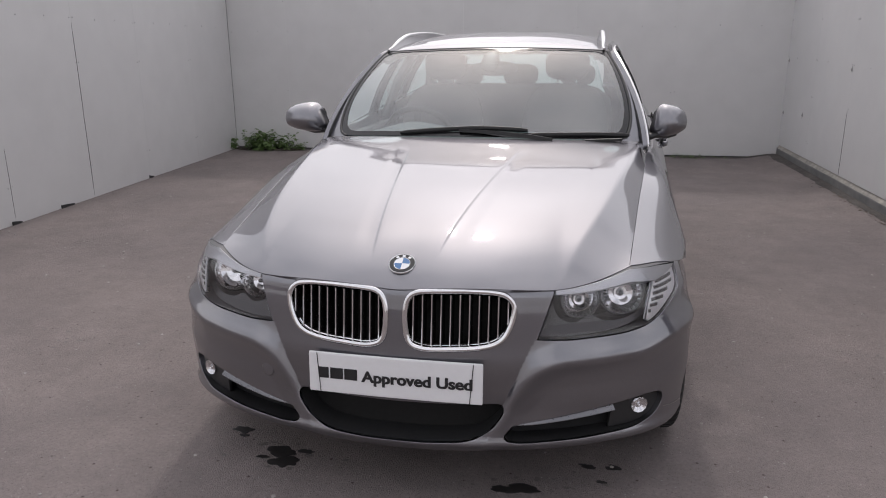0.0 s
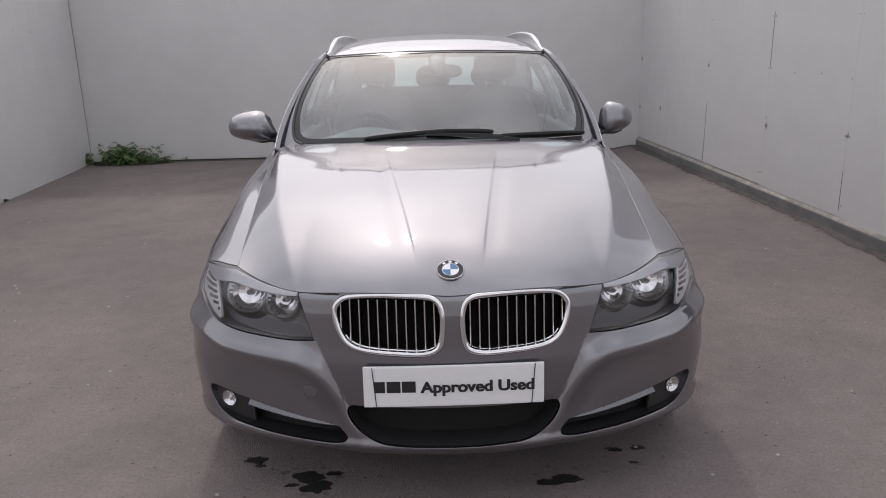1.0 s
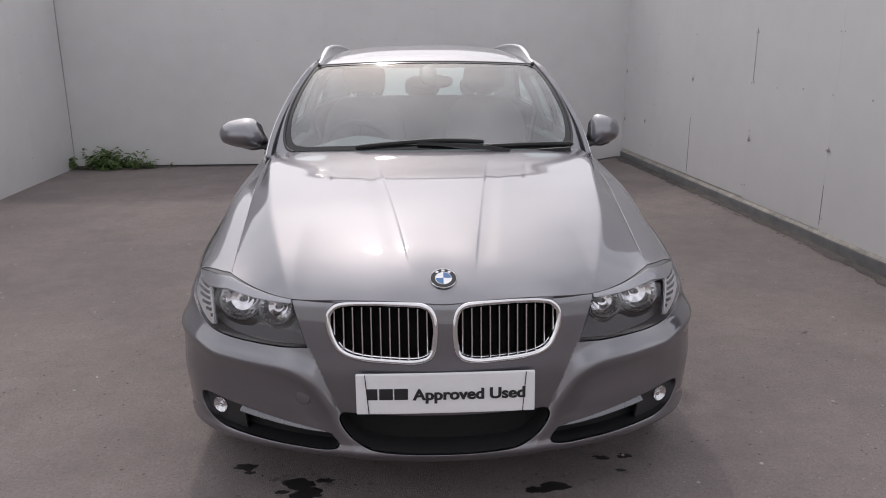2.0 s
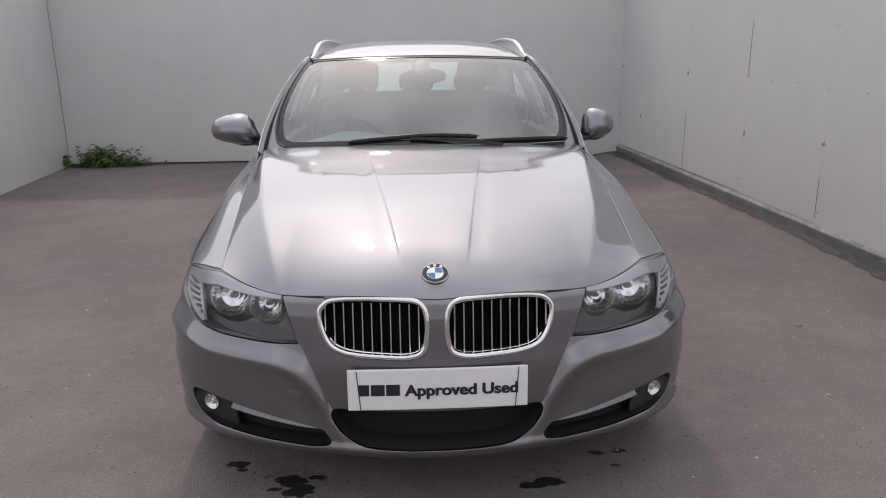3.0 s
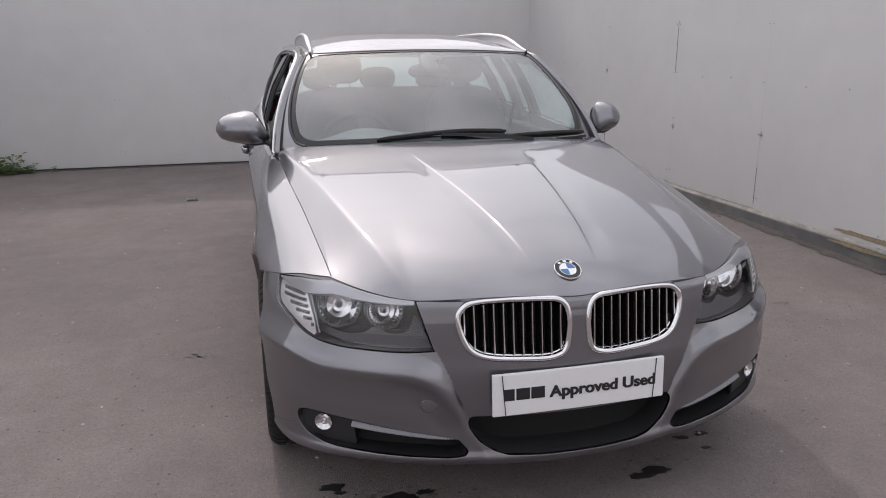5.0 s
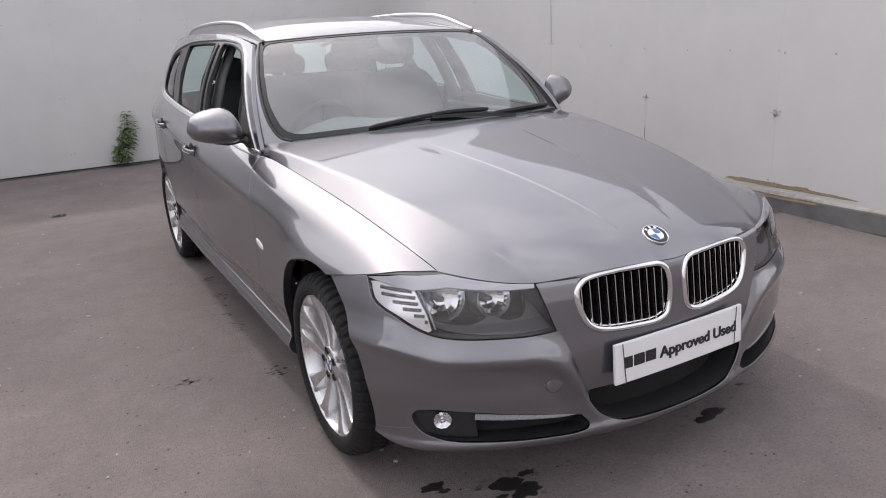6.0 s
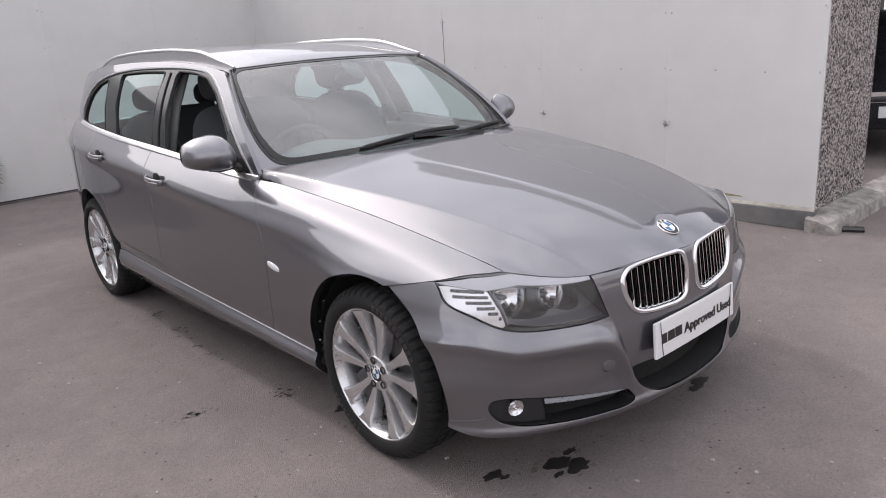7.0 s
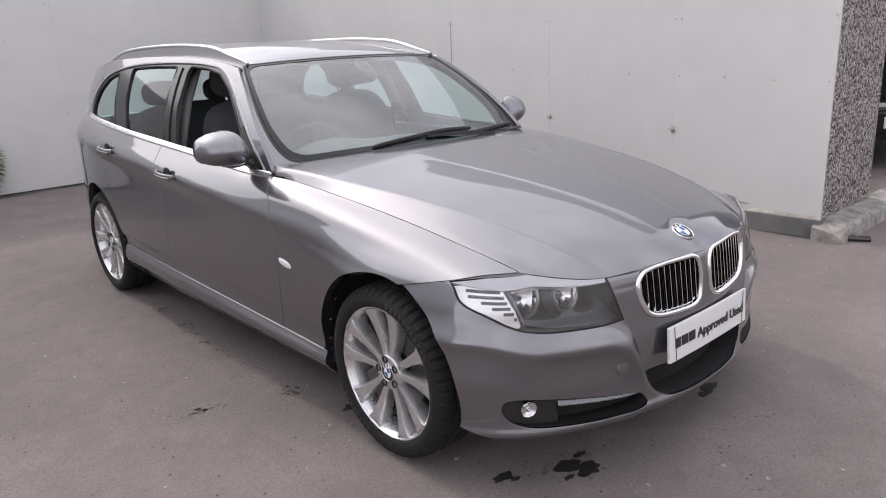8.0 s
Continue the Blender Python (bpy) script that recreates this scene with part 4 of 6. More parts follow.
# headlamps
for side in (1, -1):
    lamp = cpanel("headlamp", lamp_outline, behind(0.17, 0.94), M["lamp_grey"], side=side, du=0.04, dv=0.04, depth=0.002, label="clear headlamp with twin round reflectors and ribbed indicator")
    edge = np.array(shrunk(lamp_outline, 0.001))
    p0, p1 = front_surface(edge[:, 0], edge[:, 1]) + np.array((0, 0.004, 0)), behind(0.17, 0.94)(edge[:, 0], edge[:, 1])
    bm = bmesh.new()
    a = [bm.verts.new((side * p[0], p[1], p[2])) for p in p0]
    b = [bm.verts.new((side * p[0], p[1], p[2])) for p in p1]
    for k in range(len(a)):
        bm.faces.new((a[k - 1], a[k], b[k], b[k - 1]))
    part("lamp_shell", bm, M["lamp_grey"], lamp)
    # lower bezel in dark grey, sloping
    low_bezel = joined([(fu(x, z), z) for x, z in through_points([(0.412, 0.560), (0.48, 0.557), (0.57, 0.559), (0.672, 0.571), (0.738, 0.594)], 5)], [(fu(x, z), z) for x, z in through_points([(0.715, 0.604), (0.66, 0.588), (0.60, 0.589), (0.562, 0.603), (0.515, 0.590), (0.47, 0.602), (0.446, 0.640)], 5)])
    cpp("bezel", low_bezel, behind(0.016, 0.99, 0.85), M["lamp_grey"], parent=lamp, side=side, du=0.03, dv=0.03, depth=0.02)
    for x, z, r in ((0.645, 0.642, 0.067), (0.521, 0.634, 0.056)):
        c = behind(0.094, 1.0)(np.array([fu(x, z)]), np.array([z]))[0]
        turn = Matrix.Translation((side * c[0], c[1] + 0.004, c[2])) @ Matrix.Rotation(radians(-13), 4, "X") @ Matrix.Rotation(side * radians(4), 4, "Z")
        bm = revolve([(0.034, 0.006), (0.0325, r * 0.3), (0.0265, r * 0.55), (0.016, r * 0.78), (0.004, r * 0.885)], 26, "y")
        bm.transform(turn)
        auto(part("reflector_bowl", bm, M["reflector"], lamp, "mirrored reflector bowl, faceted"), 8)
        bm = revolve([(0.012, 0.0005), (0.014, r * 0.10), (0.020, r * 0.14), (0.034, r * 0.14)], 20, "y")
        bm.transform(turn)
        auto(part("bulb_shield", bm, M["dark_satin"], lamp, "dark bulb shield"), 40)
        bm = revolve([(0.008, r * 0.87), (-0.004, r * 0.885), (-0.007, r * 0.91), (-0.004, r * 0.935), (0.012, r * 0.94)], 40, "y")
        bm.transform(turn)
        auto(part("light_ring", bm, M["bright_trim"], lamp, "pale ring round the reflector"), 50)
        bm = revolve([(0.012, r * 0.94), (0.002, r * 0.965), (0.000, r * 1.00), (0.003, r * 1.03), (0.045, r * 1.05)], 40, "y")
        bm.transform(turn)
        auto(part("outer_ring", bm, M["lamp_silver"], lamp, "grey outer ring"), 50)
    # indicator block: bright plate with dark slots
    edge_run = [q for q in joined(lamp_rise, lamp_low) if q[0] > fu(0.724, 0.585)]
    block = shrunk(joined([(fu(0.752, 0.700), 0.700)], [(u, z - 0.007) for u, z in edge_run[3:12]], edge_run[12:], [(fu(0.722, 0.583), 0.583), (fu(0.730, 0.635), 0.635)]), 0.004)
    plate_in = cpp("indicator_plate", block, deep(0.009), M["plate_silver"], parent=lamp, side=side, du=0.03, dv=0.03, depth=0.012, label="silver indicator plate")
    for k in range(6):
        z = 0.688 - k * 0.0160
        far = min(0.838, 0.828 - 0.020 * max(0, k - 1) - 0.004 * max(0, k - 3))
        near = 0.760 - k * 0.0055
        xs = np.linspace(near, far, 8)
        line = deep(0.0082)(np.array([fu(x, z) for x in xs]), np.full(8, z))
        auto(part("indicator_slot", sweep([(side * p[0], p[1], p[2]) for p in line], [(-0.0048, -0.004), (0.0048, -0.004), (0.0048, 0.0012), (-0.0048, 0.0012)], up=(0, -1, 0)), M["lamp_silver"], lamp), 30)
    part_line = [(0.748, 0.700), (0.736, 0.66), (0.726, 0.62), (0.720, 0.586)]
    line = deep(0.014)(np.array([fu(x, z) for x, z in part_line]), np.array([z for x, z in part_line]))
    auto(part("indicator_edge", sweep([(side * p[0], p[1], p[2]) for p in line], oval(0.004, 0.010, 6), up=(0, -1, 0)), M["lamp_silver"], lamp), 50)
    # broad brow along the top
    drop_at = spline((0.44, 0.52, 0.60, 0.668), (0.008, 0.014, 0.022, 0.029))
    brow_top = [(fu(x, z), z) for x, z in ((x, float(_nose_z(x)[0]) - 0.001) for x in np.linspace(0.455, 0.668, 14))]
    brow_low = [(fu(x, z), z) for x, z in ((x, float(_nose_z(x)[0]) - 0.002 - float(drop_at(x)[0])) for x in np.linspace(0.668, 0.458, 14))]
    brow = joined(brow_top, [((lamp_top[-1][0] + lamp_tip[0]) / 2, 0.7245), (lamp_tip[0] - 0.003, lamp_tip[1] - 0.003), (fu(0.755, 0.692), 0.692)], brow_low)
    cpp("brow", brow, deep(0.0025), M["brow"], parent=lamp, side=side, du=0.025, dv=0.012, depth=0.03, gap=0.0, label="satin silver brow strip")
    lens = cpp("lens", lamp_outline, front_surface, M["lens"], parent=lamp, side=side, du=0.025, dv=0.025, depth=0.006, gap=0.004, lift=-0.001, label="clear lens")
    lens.visible_shadow = False

# number plate with its wording: the maker's name as plain bars, then the words
bm = box((-0.263, -0.104, 0.376), (0.263, -0.093, 0.499), 0.004, 2)
bmesh.ops.subdivide_edges(bm, edges=[e for e in bm.edges if e.calc_length() > 0.3], cuts=14, use_grid_fill=True)
plate = cpart("front_plate", bm, M["white_plastic"], "white dealer plate with black lettering")
for v in plate.data.vertices:
    v.co.y += 0.08 * v.co.x**2 + (v.co.z - 0.376) * 0.06
def plate_y(x, z):
    return -0.1045 + 0.08 * x * x + (z - 0.376) * 0.06
for a, b in (((-0.236, 0.498), (-0.226, 0.378)), ((0.236, 0.498), (0.226, 0.378))):
    bm = sweep([(a[0], plate_y(*a) - 0.0006, a[1]), (b[0], plate_y(*b) - 0.0006, b[1])], [(-0.0012, 0), (0.0012, 0), (0.0012, 0.001), (-0.0012, 0.001)], up=(0, -1, 0))
    part("plate_line", bm, M["ink"], plate)
for x0, x1 in ((-0.231, -0.200), (-0.195, -0.155), (-0.151, -0.111)):
    bm = box((x0, -0.0012, 0.421), (x1, 0.002, 0.455), 0.0006, 1)
    for v in bm.verts:
        v.co.y += plate_y(v.co.x, v.co.z)
    part("name_bar", bm, M["ink"], plate)
words = bpy.data.curves.new("words", "FONT")
words.body, words.size, words.extrude, words.offset = "Approved Used", 0.0465, 0.0008, 0.0010
holder = new("words_curve", words)
bpy.context.view_layer.update()
letters = bpy.data.meshes.new_from_object(holder.evaluated_get(bpy.context.evaluated_depsgraph_get()))
bpy.data.objects.remove(holder)
lx = [v.co.x for v in letters.vertices]
fit_w = 0.330 / (max(lx) - min(lx))
for v in letters.vertices:
    x, z = -0.097 + (v.co.x - min(lx)) * fit_w, 0.4200 + v.co.y
    v.co = (x, plate_y(x, z) - 0.0004 - max(0, v.co.z), z)
thick = bmesh.new()
thick.from_mesh(letters)
base_geom = thick.verts[:] + thick.edges[:] + thick.faces[:]
for dx, dz in ((0.0011, 0.0), (-0.0011, 0.0), (0.0, 0.0007)):
    made = bmesh.ops.duplicate(thick, geom=base_geom)["geom"]
    bmesh.ops.translate(thick, verts=[v for v in made if isinstance(v, bmesh.types.BMVert)], vec=(dx, -0.00008 * (1 + dx * 900), dz))
thick.to_mesh(letters)
thick.free()
letters.materials.clear()
letters.materials.append(M["ink"])
ob = new("lettering", letters)
ob.parent = plate
ob["label"] = "black lettering: Approved Used"
cpart("plate_holder", box((-0.20, -0.092, 0.392), (0.20, -0.045, 0.484), 0.006, 2), M["plastic"])

# radiator behind the openings, undertray
cpart("radiator", box((-0.40, 0.07, 0.20), (0.40, 0.10, 0.68), 0.004, 1), M["matt"])
cpart("undertray", box((-0.70, 0.16, 0.19), (0.70, 4.20, 0.24), 0.02, 2), M["matt"])


# roundels: ring, dark band, quartered disc
def roundel(centre, normal, r, parent, thick=0.004):
    turn = Matrix.Translation(centre) @ Vector(normal).to_track_quat("Z", "Y").to_matrix().to_4x4()
    bm = revolve([(0.0, r), (thick, r * 0.985), (thick * 1.25, r * 0.955), (thick, r * 0.925), (thick * 0.7, r * 0.915)], 36, "z")
    bm.transform(turn)
    base = auto(part("badge", bm, M["chrome"], parent, "round badge, black ring, blue and white quarters"), 50)
    bm = revolve([(thick * 0.8, r * 0.94), (thick * 0.9, r * 0.60)], 36, "z")
    bm.transform(turn)
    part("badge_band", bm, M["gloss_black"], base)
    bm = revolve([(thick * 0.9, r * 0.62), (thick * 1.15, r * 0.60), (thick * 0.95, r * 0.57)], 36, "z")
    bm.transform(turn)
    part("badge_ring", bm, M["chrome"], base)
    for a in (54, 90, 126):
        bm = box((-r * 0.11, r * 0.67, thick * 0.8), (r * 0.11, r * 0.86, thick * 1.0))
        bm.transform(turn @ Matrix.Rotation(radians(a - 90), 4, "Z"))
        part("badge_mark", bm, M["white"], base)
    for q in range(4):
        bm = bmesh.new()
        c = bm.verts.new((0, 0, thick * 1.05))
        arc = [bm.verts.new((math.cos(radians(90 * q + t)) * r * 0.58, math.sin(radians(90 * q + t)) * r * 0.58, thick * 0.95)) for t in range(0, 91, 10)]
        for k in range(9):
            bm.faces.new((c, arc[k], arc[k + 1]))
        bm.transform(turn)
        part("badge_quarter", bm, M["white" if q % 2 else "blue"], base)
    return base


e = 0.01
p = bonnet_surface(np.array([0, 0, 0]), np.array([0.028, 0.028 - e, 0.028 + e]))
slope = (p[2, 2] - p[1, 2]) / (2 * e)
on_car(roundel(Vector(p[0]) + Vector((0, -slope, 1)).normalized() * 0.001, (0, -slope, 1), 0.041, car))

# ---- flanks: wing, doors, sill, rear quarter ----
GLASS_TOP = [(1.475, 0.936), (1.60, 1.045), (1.75, 1.165), (1.90, 1.268), (2.05, 1.336), (2.25, 1.365), (2.6, 1.376), (3.0, 1.370), (3.25, 1.347), (3.45, 1.300), (3.58, 1.220), (3.645, 1.13), (3.648, 1.088)]
door_front = fl(through_points([(1.425, 0.918), (1.352, 0.84), (1.298, 0.74), (1.275, 0.62), (1.288, 0.45), (1.335, float(_sill(1.335)[0, 1]))], 5))
door_mid = fl(through_points([(2.440, float(_belt(2.44)[0, 1])), (2.395, 0.86), (2.352, 0.70), (2.345, 0.52), (2.365, float(_sill(2.365)[0, 1]))], 5))
door_back = fl(through_points([(3.246, float(_belt(3.246)[0, 1])), (3.205, 0.88), (3.150, 0.74), (3.078, 0.62), (3.018, 0.50), (2.985, float(_sill(2.985)[0, 1]))], 5))
TOPV = float(_row_v[-1])
over = lambda a, b, n=16: [(y, TOPV) for y in np.linspace(a, b, n)]
sillv = lambda a, b, n=16: [(y, float(_row_v[2])) for y in np.linspace(a, b, n)]

# wing: from the lamp along the bonnet line to the door, round the wheel arch
wing_low = fl([(y, z) for y, z in through_points([(0.190, 0.7335), (0.27, 0.7275), (0.350, 0.7085), seam_end], 8)])
arch_f = fl([q for q in arch_line(0, 108, -2, 40) if q[1] >= 0.301 and q[0] >= seam_end[0] - 1e-6])
wing_outline = joined(over(0.190, 1.425, 40), door_front, sillv(1.335, arch_f[-1][0], 8), arch_f[::-1], wing_low[::-1])
mid_y = 3.406
arch_r = fl([q for q in arch_line(1, 178, 2, 50) if q[1] >= 0.385])
rear_edge_line = [(4.24, v) for v in np.linspace(TOPV, float(_row_v[2]), 12)]
quarter_outline = joined(over(3.246, 4.24, 20), rear_edge_line, sillv(4.24, 3.78, 8), arch_r[::-1], sillv(arch_r[0][0] if arch_r[0][0] < mid_y else 3.04, 2.985, 4), door_back[::-1])
for side in (1, -1):
    kw = dict(du=0.035, dv=0.02, depth=0.030, side=side, gap=0.0030)
    wing = cpanel("front_wing", wing_outline, flank_surface, M["paint"], du=0.022, dv=0.014, depth=0.030, side=side, gap=0.0016)
    d1 = cpanel("front_door", joined(over(1.425, 2.44, 24), door_mid, sillv(2.365, 1.335, 24), door_front[::-1]), flank_surface, M["paint"], **kw)
    d2 = cpanel("rear_door", joined(over(2.44, 3.246, 20), door_back, sillv(2.985, 2.365, 16), door_mid[::-1]), flank_surface, M["paint"], **kw)
    # dark cards inside the doors, up to the foot of the glass
    for door, y0, y1 in ((d1, 1.50, 2.42), (d2, 2.47, 3.22)):
        line = [(side * (float(_belt(y)[0, 0]) * float(_taper(y)[0]) - 0.018), y, float(_belt(y)[0, 1]) - 0.09) for y in np.linspace(y0, y1, 14)]
        auto(part("door_card", sweep(line, [(-0.013, -0.10), (0.013, -0.10), (0.013, 0.088), (0.008, 0.096), (-0.008, 0.096), (-0.013, 0.088)]), M["dash"], door, "dark grey door card"), 40)
    cpanel("rear_quarter", quarter_outline, flank_surface, M["paint"], **kw)
    sill = joined(sillv(0.996, 3.035, 30), [(3.035, 0.02), (0.996, 0.02)])
    cpanel("sill", sill, flank_surface, M["paint"], lift=0.007, roll=0.005, **kw)
    # wheel arch liners
    for k, y in enumerate(AXLES):
        bm = bmesh.new()
        rows = []
        for t in range(-10, 195, 8):
            c, s = math.cos(radians(t)), math.sin(radians(t))
            rows.append([bm.verts.new((side * x, y + r * c, HUB_Z + r * s)) for x, r in ((0.822, ARCH + 0.002), (0.815, ARCH + 0.004), (0.80, ARCH + 0.012), (0.62, ARCH + 0.02), (0.58, 0.12))])
        for a, b in zip(rows, rows[1:]):
            for j in range(4):
                bm.faces.new((a[j], a[j + 1], b[j + 1], b[j]))
        cpart("arch_liner", bm, M["matt"], smooth=True)
    # pale clips along the arch's rear edge
    for t in (4, 17, 33):
        c, s = math.cos(radians(t)), math.sin(radians(t))
        cpart("arch_clip", blob((side * 0.838, AXLES[0] + (ARCH - 0.006) * c, HUB_Z + (ARCH - 0.006) * s), (0.004, 0.0025, 0.0025), 2, (8, 6)), M["white"], smooth=True)
    # side repeater on the wing
    q = flank_surface(np.array([1.218]), np.array([fl([(1.218, 0.612)])[0][1]]))[0]
    bm = blob((side * (q[0] - 0.001), q[1], q[2]), (0.007, 0.045, 0.0145), 2.6, (18, 10))
    for v in bm.verts:
        v.co.z += (v.co.y - q[1]) * 0.16
    on_car(part("side_repeater", bm, M["white"], car, "clear oval side repeater", True))
    # door handles: dished cup, bar and lock cover
    for door, y, z in ((d1, 2.235, 0.858), (d2, 3.050, 0.916)):
        q = flank_surface(np.array([y]), np.array([fl([(y, z)])[0][1]]))[0]
        bm = blob((side * (q[0] + 0.0005), y - 0.018, z + 0.008), (0.006, 0.044, 0.034), 2.2, (20, 10))
        part("handle_cup", bm, M["void"], door, "dark dished handle cup", True)
        line = [(side * (q[0] + o), y + d, z + 0.004 + d * 0.05) for d, o in ((-0.088, 0.004), (-0.075, 0.017), (-0.045, 0.026), (0.0, 0.030), (0.05, 0.028), (0.078, 0.018), (0.090, 0.004))]
        pts = [tuple(v) for v in spline(range(7), line)(np.linspace(0, 6, 25))]
        auto(part("handle", sweep(pts, oval(0.007, 0.0145, 12), up=(0, 0, 1)), M["paint"], door, "body-coloured pull handle"), 60)
        bm = sweep([(p[0] + side * 0.0055, p[1], p[2] - 0.003) for p in pts[4:-4]], oval(0.0025, 0.0035, 8))
        auto(part("handle_strip", bm, M["chrome"], door, "thin chrome strip"), 60)

# fuel flap joint on the driver's side
flap = rounded([(3.52, 0.90), (3.70, 0.915), (3.70, 0.99), (3.52, 0.975)], 0.03, 5)
cpanel("fuel_flap", fl(flap), flank_surface, M["paint"], side=-1, lift=0.0012, du=0.03, dv=0.02, depth=0.004, gap=0.0)

# ---- glasshouse ----
screen_side = [(1.428, 0.932), (1.52, 1.030), (1.65, 1.145), (1.78, 1.246), (1.895, 1.322), (1.945, 1.349)]
frame_top = through_points(GLASS_TOP, 5)
belt_back = belt_line(3.648, 1.475, 40, 0.008)
frame_outline = joined(frame_top, belt_back)
win_front = rounded([(1.640, 0.968), (1.700, 1.060), (1.80, 1.150), (1.93, 1.245), (2.07, 1.310), (2.22, 1.336), (2.385, 1.346), (2.345, 1.15), (2.292, 0.986)], 0.02, 3)
win_rear = rounded([(2.455, 0.997), (2.505, 1.18), (2.535, 1.347), (2.80, 1.350), (3.075, 1.342), (3.02, 1.19), (2.935, 1.033)], 0.02, 3)
win_quarter = rounded([(3.140, 1.048), (3.195, 1.17), (3.262, 1.318), (3.40, 1.288), (3.52, 1.222), (3.598, 1.13), (3.602, 1.088)], 0.02, 3)
win_front, win_rear, win_quarter = (shrunk(w, -0.010) for w in (win_front, win_rear, win_quarter))
roof_edge = spline((1.90, 1.945, 2.1, 2.5, 3.0, 3.5, 4.0, 4.28), [(0.601, 1.338), (0.592, 1.3495), (0.589, 1.372), (0.583, 1.404), (0.577, 1.412), (0.569, 1.396), (0.551, 1.350), (0.534, 1.312)])
roof_crown = spline((1.8, 2.2, 2.8, 3.4, 4.3), (0.026, 0.046, 0.057, 0.053, 0.038))


def roof_surface(a, y):
    e = roof_edge(y)
    return np.stack([a / 0.58 * e[:, 0], y, e[:, 1] + roof_crown(y) * (1 - np.abs(a / 0.58) ** 3) - 0.010 * smooth01((np.abs(a) / 0.58 - 0.86) / 0.14)], 1)


def screen_surface(a, b):
    """Windscreen: a across in half widths, b from the base to the header."""
    base = np.stack([0.733 * a, 1.462 - 0.198 * (1 - a**2), 0.950 + 0.028 * (1 - a**2)], 1)
    head = np.stack([0.583 * a, 1.955 - 0.080 * (1 - a**2), 1.350 + 0.018 * (1 - a**2)], 1)
    bow = (4 * b * (1 - b))[:, None] * np.stack([0.024 * a, -0.012 + 0 * a, 0.022 + 0 * a], 1)
    return base + (head - base) * b[:, None] + bow


screen_edge = through_points([(0.985, 0.992), (0.984, 0.60), (0.976, 0.32), (0.955, 0.14), (0.918, 0.04), (0.870, 0.01)], 6)
sc = straight((-0.870, 0.01), (0.870, 0.01), 40)
sh = straight((0.985, 0.992), (-0.985, 0.992), 40)
screen_outline = joined(sc, screen_edge[::-1], sh, [(-a, b) for a, b in screen_edge])
screen = cpanel("windscreen", screen_outline, screen_surface, M["screen_glass"], du=0.06, dv=0.05, depth=0.004, gap=0.0, roll=0.0008, label="clear green-tinted windscreen")
screen.visible_shadow = False
inner_band = rounded([(-0.90, 0.048), (0.90, 0.048), (0.955, 0.30), (0.966, 0.975), (-0.966, 0.975), (-0.955, 0.30)], 0.10, 6)
band = cpp("screen_border", shrunk(screen_outline, 0.002), screen_surface, M["gloss_black"], parent=screen, holes=(inner_band,), du=0.06, dv=0.06, depth=0.002, gap=0.0, lift=0.0025, label="black printed border")
grown = [(a * 1.012, b) for a, b in screen_edge]
seal = [(-a, b) for a, b in grown[::-1]] + [(s, 1.0) for s in np.linspace(-0.95, 0.95, 20)] + grown
sp = screen_surface(np.array([q[0] for q in seal]), np.array([q[1] for q in seal]))
auto(part("screen_seal", sweep([tuple(q) for q in sp], oval(0.007, 0.005, 8), up=(0, -0.5, 0.8)), M["plastic"], screen), 60)
# painted foot of the pillar beside the windscreen's rounded corner
for side in (1, -1):
    base_foot = joined([(a * 1.02, b) for a, b in screen_edge if b < 0.95], [(0.900, -0.03), (1.035, -0.03), (1.030, 0.30), (1.020, 0.60), (1.008, 0.92)])
    cpanel("pillar_base", base_foot, screen_surface, M["paint"], side=side, du=0.02, dv=0.04, depth=0.010, gap=0.0, lift=0.001)
# foot of the pillar between bonnet corner, wing and windscreen
for side in (1, -1):
    foot = joined([(0.690, _rear_edge(0.69)), (0.700, _rear_edge(0.70)), (0.765, _rear_edge(0.765)), (0.7695, 1.39), (0.7735, 1.448), (0.762, 1.475), (0.735, 1.490), (0.712, 1.455)])
    cpanel("pillar_foot", foot, bonnet_surface, M["paint"], side=side, du=0.02, dv=0.02, depth=0.02, gap=0.0015)
# cowl between bonnet and windscreen
def cow(u, v):
    y = _rear_edge(u) - 0.012 + v
    edge = bonnet_surface(u, _rear_edge(u))[:, 2]
    return np.stack([u, y, edge - 0.022 + 0.012 * smooth01((v - 0.02) / 0.04)], 1)
cpanel("cowl", joined(straight((-0.70, 0), (0.70, 0), 30), straight((0.70, 0.085), (-0.70, 0.085), 30)), cow, M["plastic"], du=0.05, dv=0.03, depth=0.01, away=(0, 1.4, 0))

roof_outline = joined(straight((-0.58, 1.945), (0.58, 1.945), 2)[:1], [(a, 1.955 - 0.080 * (1 - (a / 0.58) ** 2)) for a in np.linspace(-0.58, 0.58, 30)], straight((0.58, 1.955), (0.58, 3.98), 30), straight((0.58, 3.98), (-0.58, 3.98), 20), straight((-0.58, 3.98), (-0.58, 1.955), 30))
roof = cpanel("roof", roof_outline, roof_surface, M["paint"], du=0.04, dv=0.06, depth=0.02)
cpp("headlining", shrunk(roof_outline, 0.03), pushed(roof_surface, 0.035), M["lining"], parent=roof, du=0.1, dv=0.1, depth=0.002, label="pale grey headlining")
bm = revolve([(0.0, 0.030), (0.02, 0.024), (0.04, 0.012), (0.075, 0.004), (0.08, 0.0005)], 16, "z")
bm.transform(Matrix.Translation((0, 3.80, 1.412)) @ Matrix.Rotation(radians(-25), 4, "X"))
cpart("aerial", bm, M["paint"], smooth=True)

